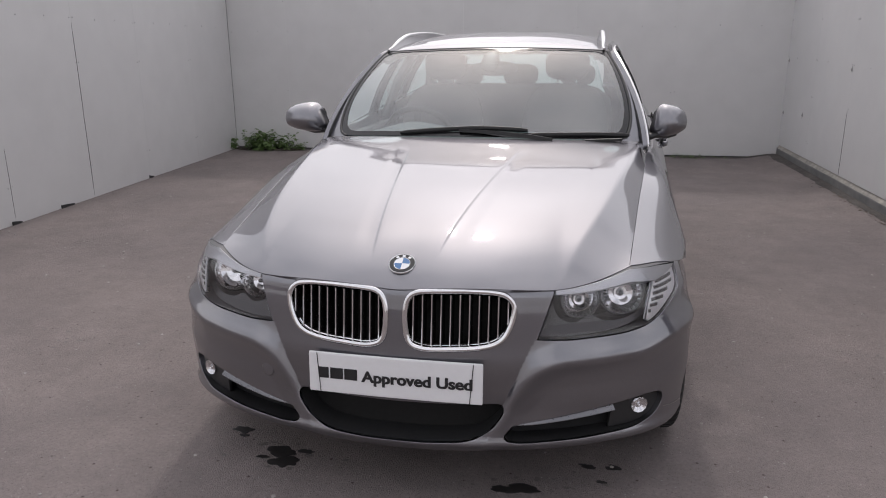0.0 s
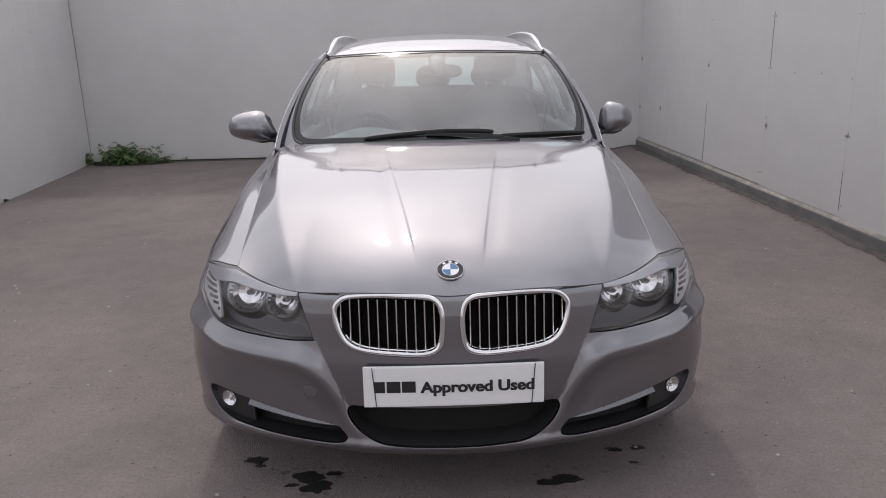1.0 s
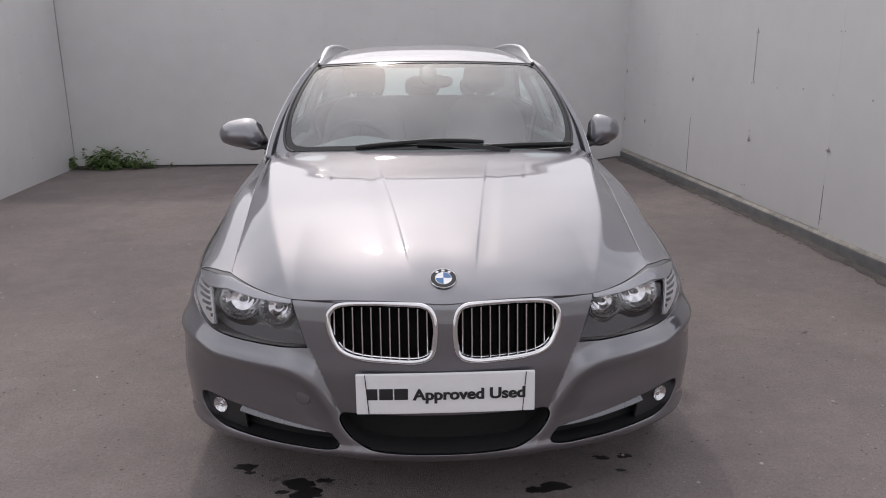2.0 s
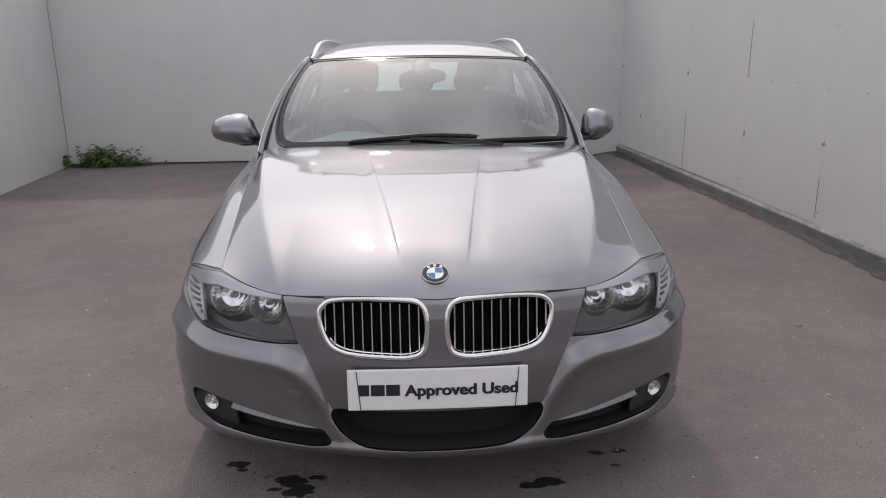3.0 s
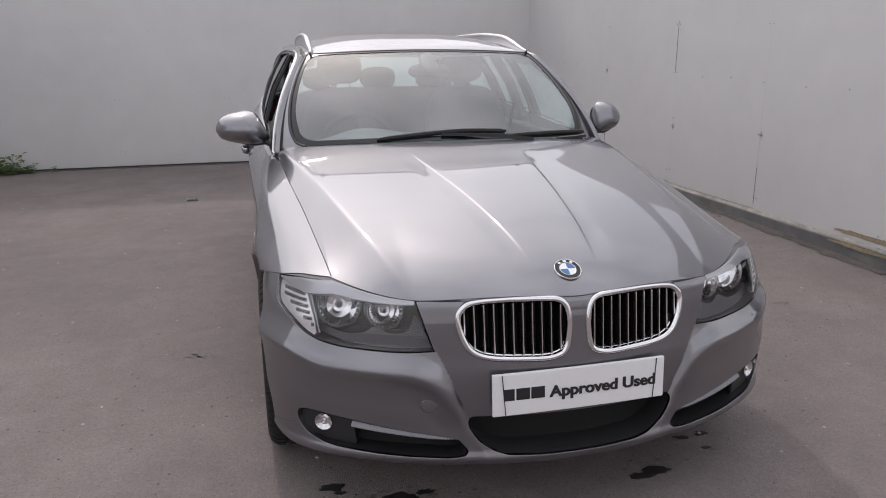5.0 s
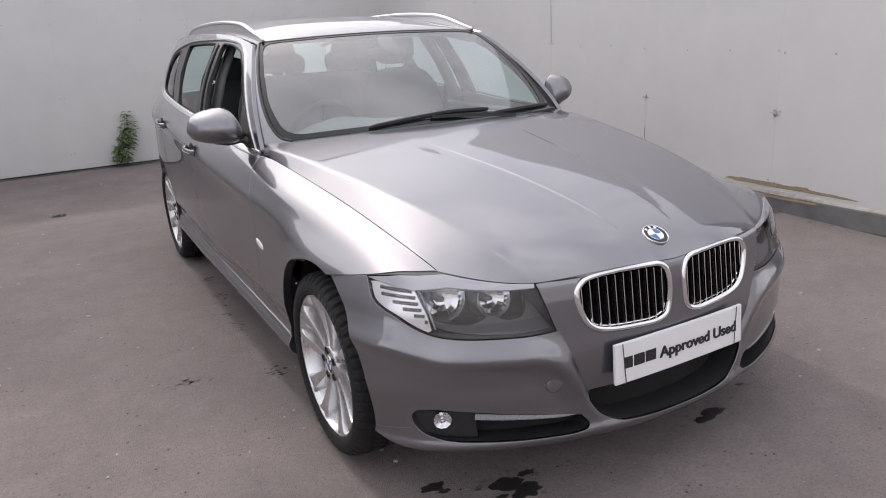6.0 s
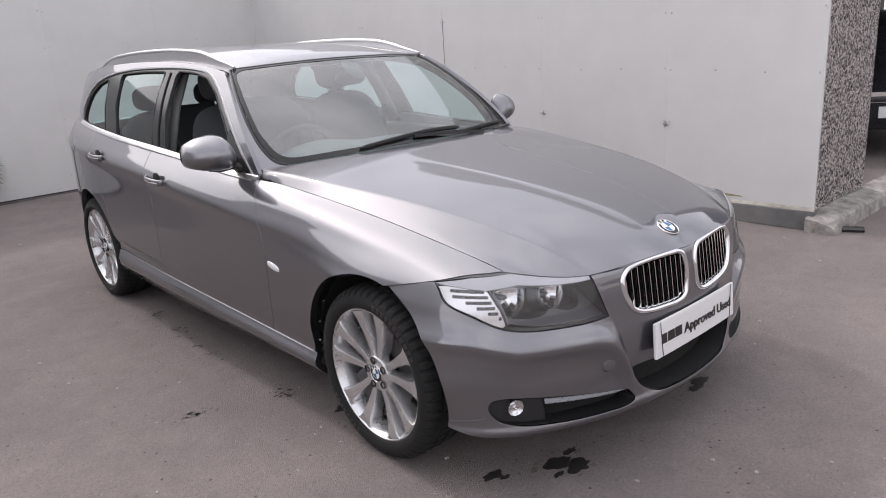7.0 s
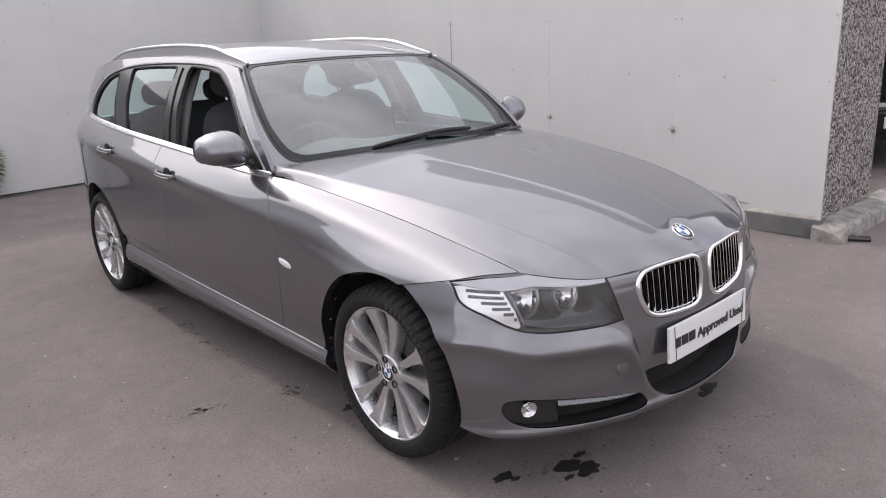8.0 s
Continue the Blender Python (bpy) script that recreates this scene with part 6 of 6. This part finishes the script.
# inside lining of the pillars
for side in (1, -1):
    line = [(y + 0.03, z - 0.012) for y, z in screen_side]
    p = glasshouse_surface(np.array([q[0] for q in line]), np.array([q[1] for q in line]))
    cpart("pillar_lining", sweep([(side * (v[0] - 0.020), v[1] - 0.012, v[2]) for v in p], oval(0.014, 0.010, 8)), M["plastic"], smooth=True)
    cpart("pillar_lining", sweep([(side * x, y, z) for x, y, z in ((0.74, 2.42, 0.96), (0.66, 2.46, 1.18), (0.56, 2.50, 1.36))], oval(0.055, 0.025, 8), up=(side, 0, 0.3)), M["cabin_grey"], smooth=True)
    cpart("seat_belt", sweep([(side * x, y, z) for x, y, z in ((0.69, 2.44, 1.10), (0.66, 2.43, 0.95), (0.62, 2.40, 0.7), (0.60, 2.36, 0.45))], [(-0.024, -0.001), (0.024, -0.001), (0.024, 0.001), (-0.024, 0.001)], up=(side, 0, 0.2)), M["cloth"])
    cpart("lining_strip", sweep([(side * (float(roof_edge(y)[0, 0]) - 0.012), y, float(roof_edge(y)[0, 1]) - 0.045) for y in np.linspace(1.96, 4.1, 20)], oval(0.035, 0.02, 8)), M["lining"], smooth=True)

# ---- things in the bay ----
# oil drips and damp patches on the tarmac
M["oil"] = material("oil_drip", (0.020, 0.018, 0.018), 0.55, vary=0.3, grain=40)
M["damp"] = material("damp_stain", (0.115, 0.099, 0.093), 0.55, vary=0.3, grain=90, bump=0.3, bump_scale=320)


def patch(x, y, rx, ry, seed, mat, name, label, high=0.0010):
    """A ragged, slightly domed patch lying on the ground."""
    rnd = random.Random(seed)
    bm = bmesh.new()
    n = 36
    phase = [rnd.uniform(0, math.tau) for _ in range(6)]
    amp = [rnd.uniform(0.05, 0.24) / (k + 1) ** 0.5 for k in range(6)]
    rows = []
    for f, h in ((1.0, 0.0), (0.96, high * 0.7), (0.7, high), (0.35, high * 1.05)):
        row = []
        for k in range(n):
            t = k * math.tau / n
            r = 1 + sum(a * math.sin((j + 2) * t + p) for j, (a, p) in enumerate(zip(amp, phase)))
            row.append(bm.verts.new((x + math.cos(t) * rx * r * f, y + math.sin(t) * ry * r * f, 0.0008 + h)))
        rows.append(row)
    for a, b in zip(rows, rows[1:]):
        for k in range(n):
            bm.faces.new((a[k - 1], a[k], b[k], b[k - 1]))
    bm.faces.new(rows[-1])
    return tagged(link(name, bm, mat, smooth=True), label, "stain", group="drips under the car" if mat is M["oil"] else "")


for k, (x, y, rx, ry) in enumerate(((-0.685, 0.262, 0.040, 0.022), (-0.665, 0.225, 0.018, 0.012), (-0.485, 0.145, 0.062, 0.030), (-0.45, 0.085, 0.050, 0.034), (-0.40, 0.16, 0.030, 0.014),
                                     (-0.535, 0.10, 0.022, 0.012), (0.365, 0.075, 0.062, 0.026), (0.30, 0.062, 0.030, 0.020), (0.575, 0.245, 0.028, 0.014), (0.66, 0.252, 0.026, 0.016),
                                     (0.62, 0.16, 0.018, 0.009), (-0.74, 1.05, 0.03, 0.03), (-0.30, 0.30, 0.012, 0.008))):
    patch(x, y, rx, ry, 40 + k, M["oil"], "oil_drip", "small black oil drip on the tarmac")
# damp stains: clusters of small dark specks
def speck_cluster(x, y, rx, ry, count, seed, label, mat):
    rnd = random.Random(seed)
    bm = bmesh.new()
    for _ in range(count * 2):
        cx, cy = x + rnd.gauss(0, rx * 0.5), y + rnd.gauss(0, ry * 0.5)
        r, n = rnd.uniform(0.002, 0.004) + 0.008 * rnd.random() ** 3, 9
        ring = []
        for k in range(n):
            t = k * math.tau / n
            q = r * rnd.uniform(0.55, 1.25)
            ring.append(bm.verts.new((cx + math.cos(t) * q * 1.3, cy + math.sin(t) * q, 0.0011)))
        bm.faces.new(ring)
    return tagged(link("damp_stain", bm, mat), label, "stain", kind="stuff")


for k, (x, y, rx, ry, count) in enumerate(((-1.18, 1.48, 0.09, 0.045, 26), (-1.84, 2.29, 0.12, 0.06, 26), (-2.35, 3.4, 0.14, 0.07, 22), (1.9, 1.4, 0.1, 0.05, 16), (-1.6, 4.4, 0.2, 0.10, 26),
                                            (-0.92, 1.9, 0.05, 0.35, 20), (-0.90, 2.7, 0.05, 0.4, 22), (-2.0, 0.9, 0.35, 0.2, 18), (-1.5, 3.3, 0.10, 0.3, 18), (-0.45, 0.14, 0.22, 0.10, 20), (0.45, 0.13, 0.25, 0.08, 14))):
    speck_cluster(x, y, rx, ry, count, 80 + k, "cluster of small dark specks on the tarmac", M["damp"])
for k, (x, y, rx, ry, count) in enumerate(((-0.84, 1.35, 0.05, 0.07, 16), (-0.82, 2.46, 0.04, 0.12, 14), (-0.79, 2.82, 0.04, 0.10, 12), (-0.84, 2.05, 0.03, 0.16, 12))):
    speck_cluster(x, y, rx, ry, count, 120 + k, "cluster of black oil specks beside the car", M["oil"])

# loose grit and leaf litter along the kerb and scattered over the yard
def rise(x, y):
    """Height of the tarmac along the kerb."""
    s = min(1, max(0, (x - RIGHT + 0.5) / 0.5))
    return 0.055 * min(1, max(0, (y - 1.0) / 2.0)) ** 0.8 * s * s * (3 - 2 * s)


def litter(name, spots, size, mats, label, category, flat=0.35, seed=5):
    rnd = random.Random(seed)
    bm = bmesh.new()
    for x, y in spots:
        made = bmesh.ops.create_icosphere(bm, subdivisions=1, radius=1)["verts"]
        s = size * rnd.uniform(0.4, 1.5)
        spin = Matrix.Rotation(rnd.uniform(0, 6), 3, "Z")
        for v in made:
            c = spin @ Vector((v.co.x * s * rnd.uniform(0.8, 1.4), v.co.y * s, v.co.z * s * flat))
            v.co = c + Vector((x, y, s * flat * 0.9 + rise(x, y)))
    return tagged(link(name, bm, mats), label, category, kind="stuff")


rnd = random.Random(11)
M["grit"] = material("pale_grit", (0.34, 0.32, 0.30), 0.85, vary=0.4, grain=200)
M["dry_leaf"] = material("dry_leaf", (0.10, 0.078, 0.055), 0.8, vary=0.5, grain=60)
spots = [(rnd.uniform(-4.0, 2.8), rnd.uniform(-1.6, 7.7)) for _ in range(420)]
litter("grit", spots, 0.006, M["grit"], "scattered pale grit on the tarmac", "grit", 0.5)
spots = [(RIGHT - 0.03 - abs(rnd.gauss(0, 0.05)), rnd.choice((rnd.uniform(1.0, 7.6), rnd.gauss(5.2, 0.4), rnd.gauss(4.3, 0.35)))) for _ in range(130)]
litter("leaf_litter", spots, 0.009, M["dry_leaf"], "dry leaf litter and grit along the kerb", "litter", 0.3, 6)

# dirt gathered along the kerb foot, thickest in the far corner
M["dirt"] = material("kerb_dirt", (0.085, 0.076, 0.070), 0.95, vary=0.5, grain=70, big=6, bump=0.7, bump_scale=120)
bm = bmesh.new()
rows = []
for k in range(150):
    y = 1.6 + (BACK - 1.64) * k / 149
    w = 0.05 + 0.05 * max(0.0, (y - 4.0) / 3.8) + 0.07 * max(0.0, noise.noise(Vector((y * 1.7, 3, 0)))) + 0.03 * noise.noise(Vector((y * 9, 1, 0)))
    rows.append([bm.verts.new((x, y, rise(x, y) + h)) for x, h in ((RIGHT - 0.018, 0.016), (RIGHT - 0.02 - w * 0.4, 0.009), (RIGHT - 0.02 - w * 0.75, 0.0065), (RIGHT - 0.02 - max(w, 0.03), 0.002))])
for a, b in zip(rows, rows[1:]):
    for j in range(3):
        bm.faces.new((a[j], b[j], b[j + 1], a[j + 1]))
bmesh.ops.recalc_face_normals(bm, faces=bm.faces)
tagged(link("dirt", bm, M["dirt"], smooth=True), "dark dirt gathered along the kerb foot", "dirt", kind="stuff")
# dirt along the foot of the back wall
bm = bmesh.new()
rows = []
for k in range(160):
    x = -4.3 + (RIGHT + 4.25) * k / 159
    w = 0.05 + 0.10 * max(0.0, noise.noise(Vector((x * 1.3, 8, 0)))) + 0.025 * noise.noise(Vector((x * 8, 5, 0)))
    lift = rise(x, BACK - 0.05)
    rows.append([bm.verts.new((x, BACK - d, lift + h)) for d, h in ((0.012, 0.012), (0.02 + w * 0.5, 0.006), (0.02 + max(w, 0.03), 0.001))])
for a, b in zip(rows, rows[1:]):
    for j in range(2):
        bm.faces.new((a[j], a[j + 1], b[j + 1], b[j]))
bmesh.ops.recalc_face_normals(bm, faces=bm.faces)
tagged(link("dirt", bm, M["dirt"], smooth=True), "dark dirt along the foot of the back wall", "dirt", kind="stuff")
# crumpled pale scrap of paper lying on the tarmac
rnd = random.Random(31)
M["paper"] = material("pale_paper", (0.42, 0.43, 0.42), 0.8, vary=0.2, grain=90)
bm = bmesh.new()
grid = [[bm.verts.new((-1.465 + (i - 4) * 0.016 + rnd.uniform(-0.006, 0.006), 5.40 + (j - 2) * 0.016 + rnd.uniform(-0.006, 0.006), 0.004 + rnd.uniform(0, 0.022) * (0 < i < 8))) for j in range(5)] for i in range(9)]
for i in range(8):
    for j in range(4):
        if rnd.random() > 0.12:
            bm.faces.new((grid[i][j], grid[i + 1][j], grid[i + 1][j + 1], grid[i][j + 1]))
bmesh.ops.solidify(bm, geom=bm.faces[:], thickness=0.001)
tagged(link("paper_scrap", bm, M["paper"]), "crumpled pale scrap of paper on the tarmac", "litter")

# weeds: low clump in the far corner, tall one on the back wall
def leaf(bm, at, way, length, width, rnd):
    way = way.normalized()
    across = way.cross(Vector((0, 0, 1)) if abs(way.z) < 0.95 else Vector((1, 0, 0))).normalized()
    up = across.cross(way)
    tip = at + way * length - Vector((0, 0, length * 0.25))
    mid = at + way * length * 0.5 + up * length * 0.08
    a, b, l, r = (bm.verts.new(v) for v in (at, tip, mid + across * width / 2 - up * width * 0.12, mid - across * width / 2 - up * width * 0.12))
    m = bm.verts.new(mid)
    bm.faces.new((a, r, m))
    bm.faces.new((a, m, l))
    bm.faces.new((m, r, b))
    bm.faces.new((m, b, l))


def weed(x, y, height, spread, stems, leaves, size, label, seed, lean=(0, 0)):
    rnd = random.Random(seed)
    root = empty("weed", (x, y, 0), label, "plant")
    sb, lb = bmesh.new(), bmesh.new()
    for _ in range(stems):
        base = Vector((rnd.gauss(0, spread * 0.45), -abs(rnd.gauss(0, spread * 0.14)), 0))
        h = height * rnd.uniform(0.45, 1.0)
        top = base + Vector((rnd.gauss(lean[0], spread * 0.22), rnd.gauss(lean[1], 0.05), h))
        top.y = min(top.y, 0.02)
        mid = (base + top) / 2 + Vector((rnd.gauss(0, 0.02), rnd.gauss(0, 0.02) - 0.01, 0))
        pts = [tuple(v) for v in spline((0, 1, 2), [base, mid, top])(np.linspace(0, 2, 7))]
        sweep(pts, oval(0.003, 0.003, 5), up=(0.3, 1, 0.1), bm=sb, scales=[1, 0.95, 0.9, 0.8, 0.7, 0.6, 0.4])
        line = spline((0, 1, 2), [base, mid, top])
        for _ in range(leaves):
            p = Vector(line(rnd.uniform(0.25, 2.0))[0])
            t = rnd.uniform(0, math.tau)
            way = Vector((math.cos(t), -abs(math.sin(t)) * 0.8, rnd.uniform(-0.25, 0.6)))
            leaf(lb, p, way, size * rnd.uniform(0.6, 1.3), size * rnd.uniform(0.35, 0.6), rnd)
    part("stems", sb, M["stem"], root)
    part("leaves", lb, M["leaf"], root)
    return root


weed(-4.02, 7.70, 0.28, 0.60, 34, 20, 0.092, "low green weed clump in the wall corner", 3)
weed(-3.50, 7.72, 0.12, 0.30, 14, 12, 0.05, "small green weeds at the wall foot", 4)
weed(-0.66, 7.74, 0.80, 0.13, 7, 44, 0.085, "tall leafy weed against the white back wall", 9, lean=(0.16, 0))
weed(1.85, 7.74, 0.06, 0.35, 12, 8, 0.04, "tiny weeds along the back wall", 12)
patch(-3.95, 7.68, 0.52, 0.10, 7, M["soil"], "soil_bank", "dark soil at the wall corner", 0.02)

# dark gaps at the foot of the boards, wall marks
for x, y, w in ((LEFT + 0.012, 3.72, 0.10), (LEFT + 0.012, 5.26, 0.05), (LEFT + 0.012, 3.03, 0.06)):
    bm = box((x - 0.006, y - w, 0), (x + 0.004, y + w, 0.035), 0.004, 1)
    for v in bm.verts:
        if v.co.z > 0.01 and v.co.y > y:
            v.co.z *= 0.4
    tagged(link("board_gap", skewed(bm), M["gap"]), "dark gap under the wall boards", "gap", kind="structure")
# open lengths of the joints between boards
for wall, y, z0, z1, wide in (("w", 4.16, 0.02, 1.62, 0.004), ("w", 3.03, 0.05, 0.62, 0.002), ("e", 4.16, 1.16, 1.62, 0.003), ("e", 5.47, 0.18, 0.78, 0.004), ("e", 2.93, 0.2, 0.5, 0.0014), ("w", 7.80, 0.05, 3.4, 0.006)):
    x = LEFT + 0.001 if wall == "w" else RIGHT - 0.001
    pts = [(x, y + 0.004 * noise.noise(Vector((z * 2, y, 0))), z) for z in np.linspace(z0, z1, 14)]
    bm = sweep(pts, [(-wide / 2, -0.001), (wide / 2, -0.001), (wide / 2, 0.0015), (-wide / 2, 0.0015)], up=(1, 0, 0), scales=[0.3] + [1] * 12 + [0.3])
    tagged(link("board_joint", skewed(bm) if wall == "w" else bm, M["gap"]), "dark open joint between wall boards", "joint", kind="structure")
bm = box((LEFT - 0.36, BACK - 0.02, 0), (RIGHT, BACK - 0.001, 0.022), 0.003, 1)
tagged(link("trim", bm, M["gap"]), "dark joint at the foot of the back wall", "trim", kind="structure")


M["filler"] = material("grey_filler", (0.36, 0.355, 0.35), 0.8, vary=0.25, grain=80)


def wall_anchor(y, z, s):
    """A plugged fixing: cross-shaped scar with a bolt in it."""
    root = empty("wall_anchor", (RIGHT - 0.004, y, z), "grey fixing scar with bolt on the boarded wall", "fixing", group="wall fixings")
    bm = blob((0, 0, 0), (0.005, 0.024 * s, 0.028 * s), 2, (14, 8))
    part("filler", bm, M["filler"], root, smooth=True)
    bm = bmesh.new()
    for t in (0.2, 1.75, 3.4, 4.9):
        sweep([(-0.003, math.cos(t) * 0.01, math.sin(t) * 0.01), (-0.002, math.cos(t) * 0.055 * s, math.sin(t) * 0.055 * s)], oval(0.004, 0.003, 5), bm=bm, up=(1, 0, 0), scales=[1, 0.2])
    part("scar", bm, M["filler"], root)
    part("bolt", blob((-0.004, 0, 0), (0.008, 0.009, 0.009), 2.4, (10, 6)), M["bolt"], root, smooth=True)
    return root


for y, z, s in ((1.72, 0.69, 0.75), (4.13, 0.69, 0.7), (5.48, 1.16, 0.6), (6.9, 0.62, 0.7), (2.92, 0.74, 0.5)):
    wall_anchor(y, z, s)
for y, z in ((7.79, 0.58), (7.79, 1.2)):
    wall_anchor(7.74, z, 0.7)
# rusty stain at the foot of the boards
bm = bmesh.new()
for k, (y, z, w, h) in enumerate(((1.36, 0.192, 0.22, 0.010), (1.50, 0.200, 0.10, 0.016), (1.20, 0.188, 0.12, 0.006), (1.78, 0.198, 0.32, 0.016))):
    loop = []
    for j in range(40):
        t = j * math.tau / 40
        r = 1 + 0.45 * noise.noise(Vector((math.cos(t) * 3, math.sin(t) * 3, k)))
        loop.append(bm.verts.new((RIGHT - 0.0022 - 0.0004 * k, y + w * r * math.cos(t), z + h * r * math.sin(t))))
    bm.faces.new(loop)
for k, (y, w, h) in enumerate(((1.55, 0.22, 0.010), (1.85, 0.26, 0.014))):
    loop = []
    for j in range(40):
        t = j * math.tau / 40
        r = 1 + 0.5 * noise.noise(Vector((math.cos(t) * 4, math.sin(t) * 4, 7 + k)))
        loop.append(bm.verts.new((RIGHT - 0.0285 - 0.0004 * k, y + w * r * math.cos(t), 0.122 + h * r * math.sin(t))))
    bm.faces.new(loop)
tagged(link("rust_stain", bm, M["rust"]), "rusty yellow stain at the foot of the boards", "stain", kind="structure")

# broken, sloping kerb end and a dark steel bar lying beside it
bm = bmesh.new()
rows = []
for k in range(64):
    x = RIGHT - 0.055 + 1.75 * k / 63
    low = max(0.0, (k - 20) / 43) * 0.03 + 0.05 * max(0.0, 1 - k / 5)
    row = []
    for d, z in ((0.03, 0.142), (-0.03, 0.134), (-0.09, 0.122), (-0.135, 0.110), (-0.158, 0.088), (-0.166, 0.045), (-0.170, -0.01)):
        p = Vector((x, OPEN_END + d, max(-0.01, z - low * (z > 0))))
        e = Vector((noise.noise(p * 14), noise.noise(p * 11 + Vector((5, 0, 0))), noise.noise(p * 16 + Vector((0, 7, 0)))))
        row.append(bm.verts.new((p.x + 0.006 * e.x, p.y + (0.006 + 0.014 * (k < 8)) * e.y * (d < 0), p.z + (0.004 + 0.012 * (k < 8)) * e.z * (0 < z < 0.14))))
    rows.append(row)
for a, b in zip(rows, rows[1:]):
    for j in range(6):
        bm.faces.new((a[j], a[j + 1], b[j + 1], b[j]))
for row in (rows[0], rows[-1]):
    bm.faces.new([*row, bm.verts.new((row[0].co.x, row[0].co.y, -0.01))])
bmesh.ops.recalc_face_normals(bm, faces=bm.faces)
tagged(link("broken_kerb", bm, M["worn_kerb"]), "broken sloping concrete kerb end by the pebbledash", "kerb", kind="structure")
bm = sweep([(2.97, 0.43, 0.018), (3.03, 0.31, 0.017)], [(-0.028, -0.014), (0.028, -0.014), (0.028, 0.0), (0.008, 0.012), (-0.028, 0.012)])
tagged(link("steel_bar", bm, M["gloss_black"]), "short dark steel bar lying on the tarmac", "bar")


# ---- beyond the wall end: a dark parked car nose-on, behind it a dark shed wall ----
def far_car(x, y, turn):
    root = empty("parked_car", (x, y, 0), "dark saloon car parked beyond the pebbledash wall", "car")
    prof = [(-2.15, 0.30), (-2.20, 0.50), (-2.12, 0.70), (-1.2, 0.88), (-0.55, 1.28), (0.25, 1.42), (1.1, 1.38), (1.75, 1.02), (2.15, 0.95), (2.2, 0.55), (2.15, 0.30)]
    f = spline(range(len(prof)), prof)(np.linspace(0, len(prof) - 1, 50))
    bm = bmesh.new()
    cols = []
    for s in np.linspace(-1, 1, 15):
        row = []
        for a, z in f:
            half = 0.88 - 0.24 * max(0, (z - 0.85) / 0.55) - 0.12 * (abs(a) / 2.2) ** 6
            row.append(bm.verts.new((s * half, a, z - 0.05 * abs(s) ** 4 * (z > 0.6))))
        cols.append(row)
    for a, b in zip(cols, cols[1:]):
        for j in range(len(f) - 1):
            bm.faces.new((a[j], a[j + 1], b[j + 1], b[j]))
    for c in (cols[0], cols[-1]):
        bm.faces.new(c)
    bmesh.ops.recalc_face_normals(bm, faces=bm.faces)
    auto(part("body", bm, M["dark_paint"], root), 40)
    for sx in (-1, 1):
        for a in (-1.35, 1.38):
            bm = revolve([(-0.09, 0.2), (-0.1, 0.29), (-0.06, 0.32), (0.06, 0.32), (0.1, 0.29), (0.08, 0.21), (0.05, 0.19), (0.06, 0.02)], 28, "x")
            bm.transform(Matrix.Translation((sx * 0.79, a, 0.32)))
            part("wheel", bm, M["rubber"], root, smooth=True)
        part("headlamp", blob((sx * 0.62, -2.08, 0.66), (0.17, 0.07, 0.07), 3, (16, 10)), M["reflector"], root, smooth=True)
        part("side_window", box((sx * 0.80 - 0.01, -0.5, 0.93), (sx * 0.80 + 0.01, 1.2, 1.24), 0.005, 1), M["gloss_black"], root)
    part("plate", box((-0.26, -2.225, 0.42), (0.26, -2.205, 0.53), 0.004, 1), M["white_plastic"], root)
    part("front_grille", box((-0.40, -2.215, 0.56), (0.40, -2.17, 0.68), 0.01, 1), M["chrome"], root)
    root.rotation_euler = (0, 0, radians(turn))
    return root


far_car(7.78, 1.89, -62)
bm = box((4.6, 4.2, 0), (16.0, 4.4, 3.3), 0.01, 1)
M["shed"] = material("dark_cladding", (0.05, 0.05, 0.055), 0.7, vary=0.2)
tagged(link("wall_shed", bm, M["shed"]), "dark clad shed wall beyond the yard", "wall", kind="structure")
# assumed roof above view, added to shade the parked car and its ground
bm = box((5.0, 0.2, 2.45), (16.0, 4.2, 2.60), 0.01, 1)
tagged(link("roof_shed", bm, M["shed"]), "dark shed roof assumed above view, shading the parked car", "roof", kind="structure")

# the car stands a trifle out of square in the bay
car.rotation_euler = (0, 0, -0.0090)
car.location.x = 0.0185
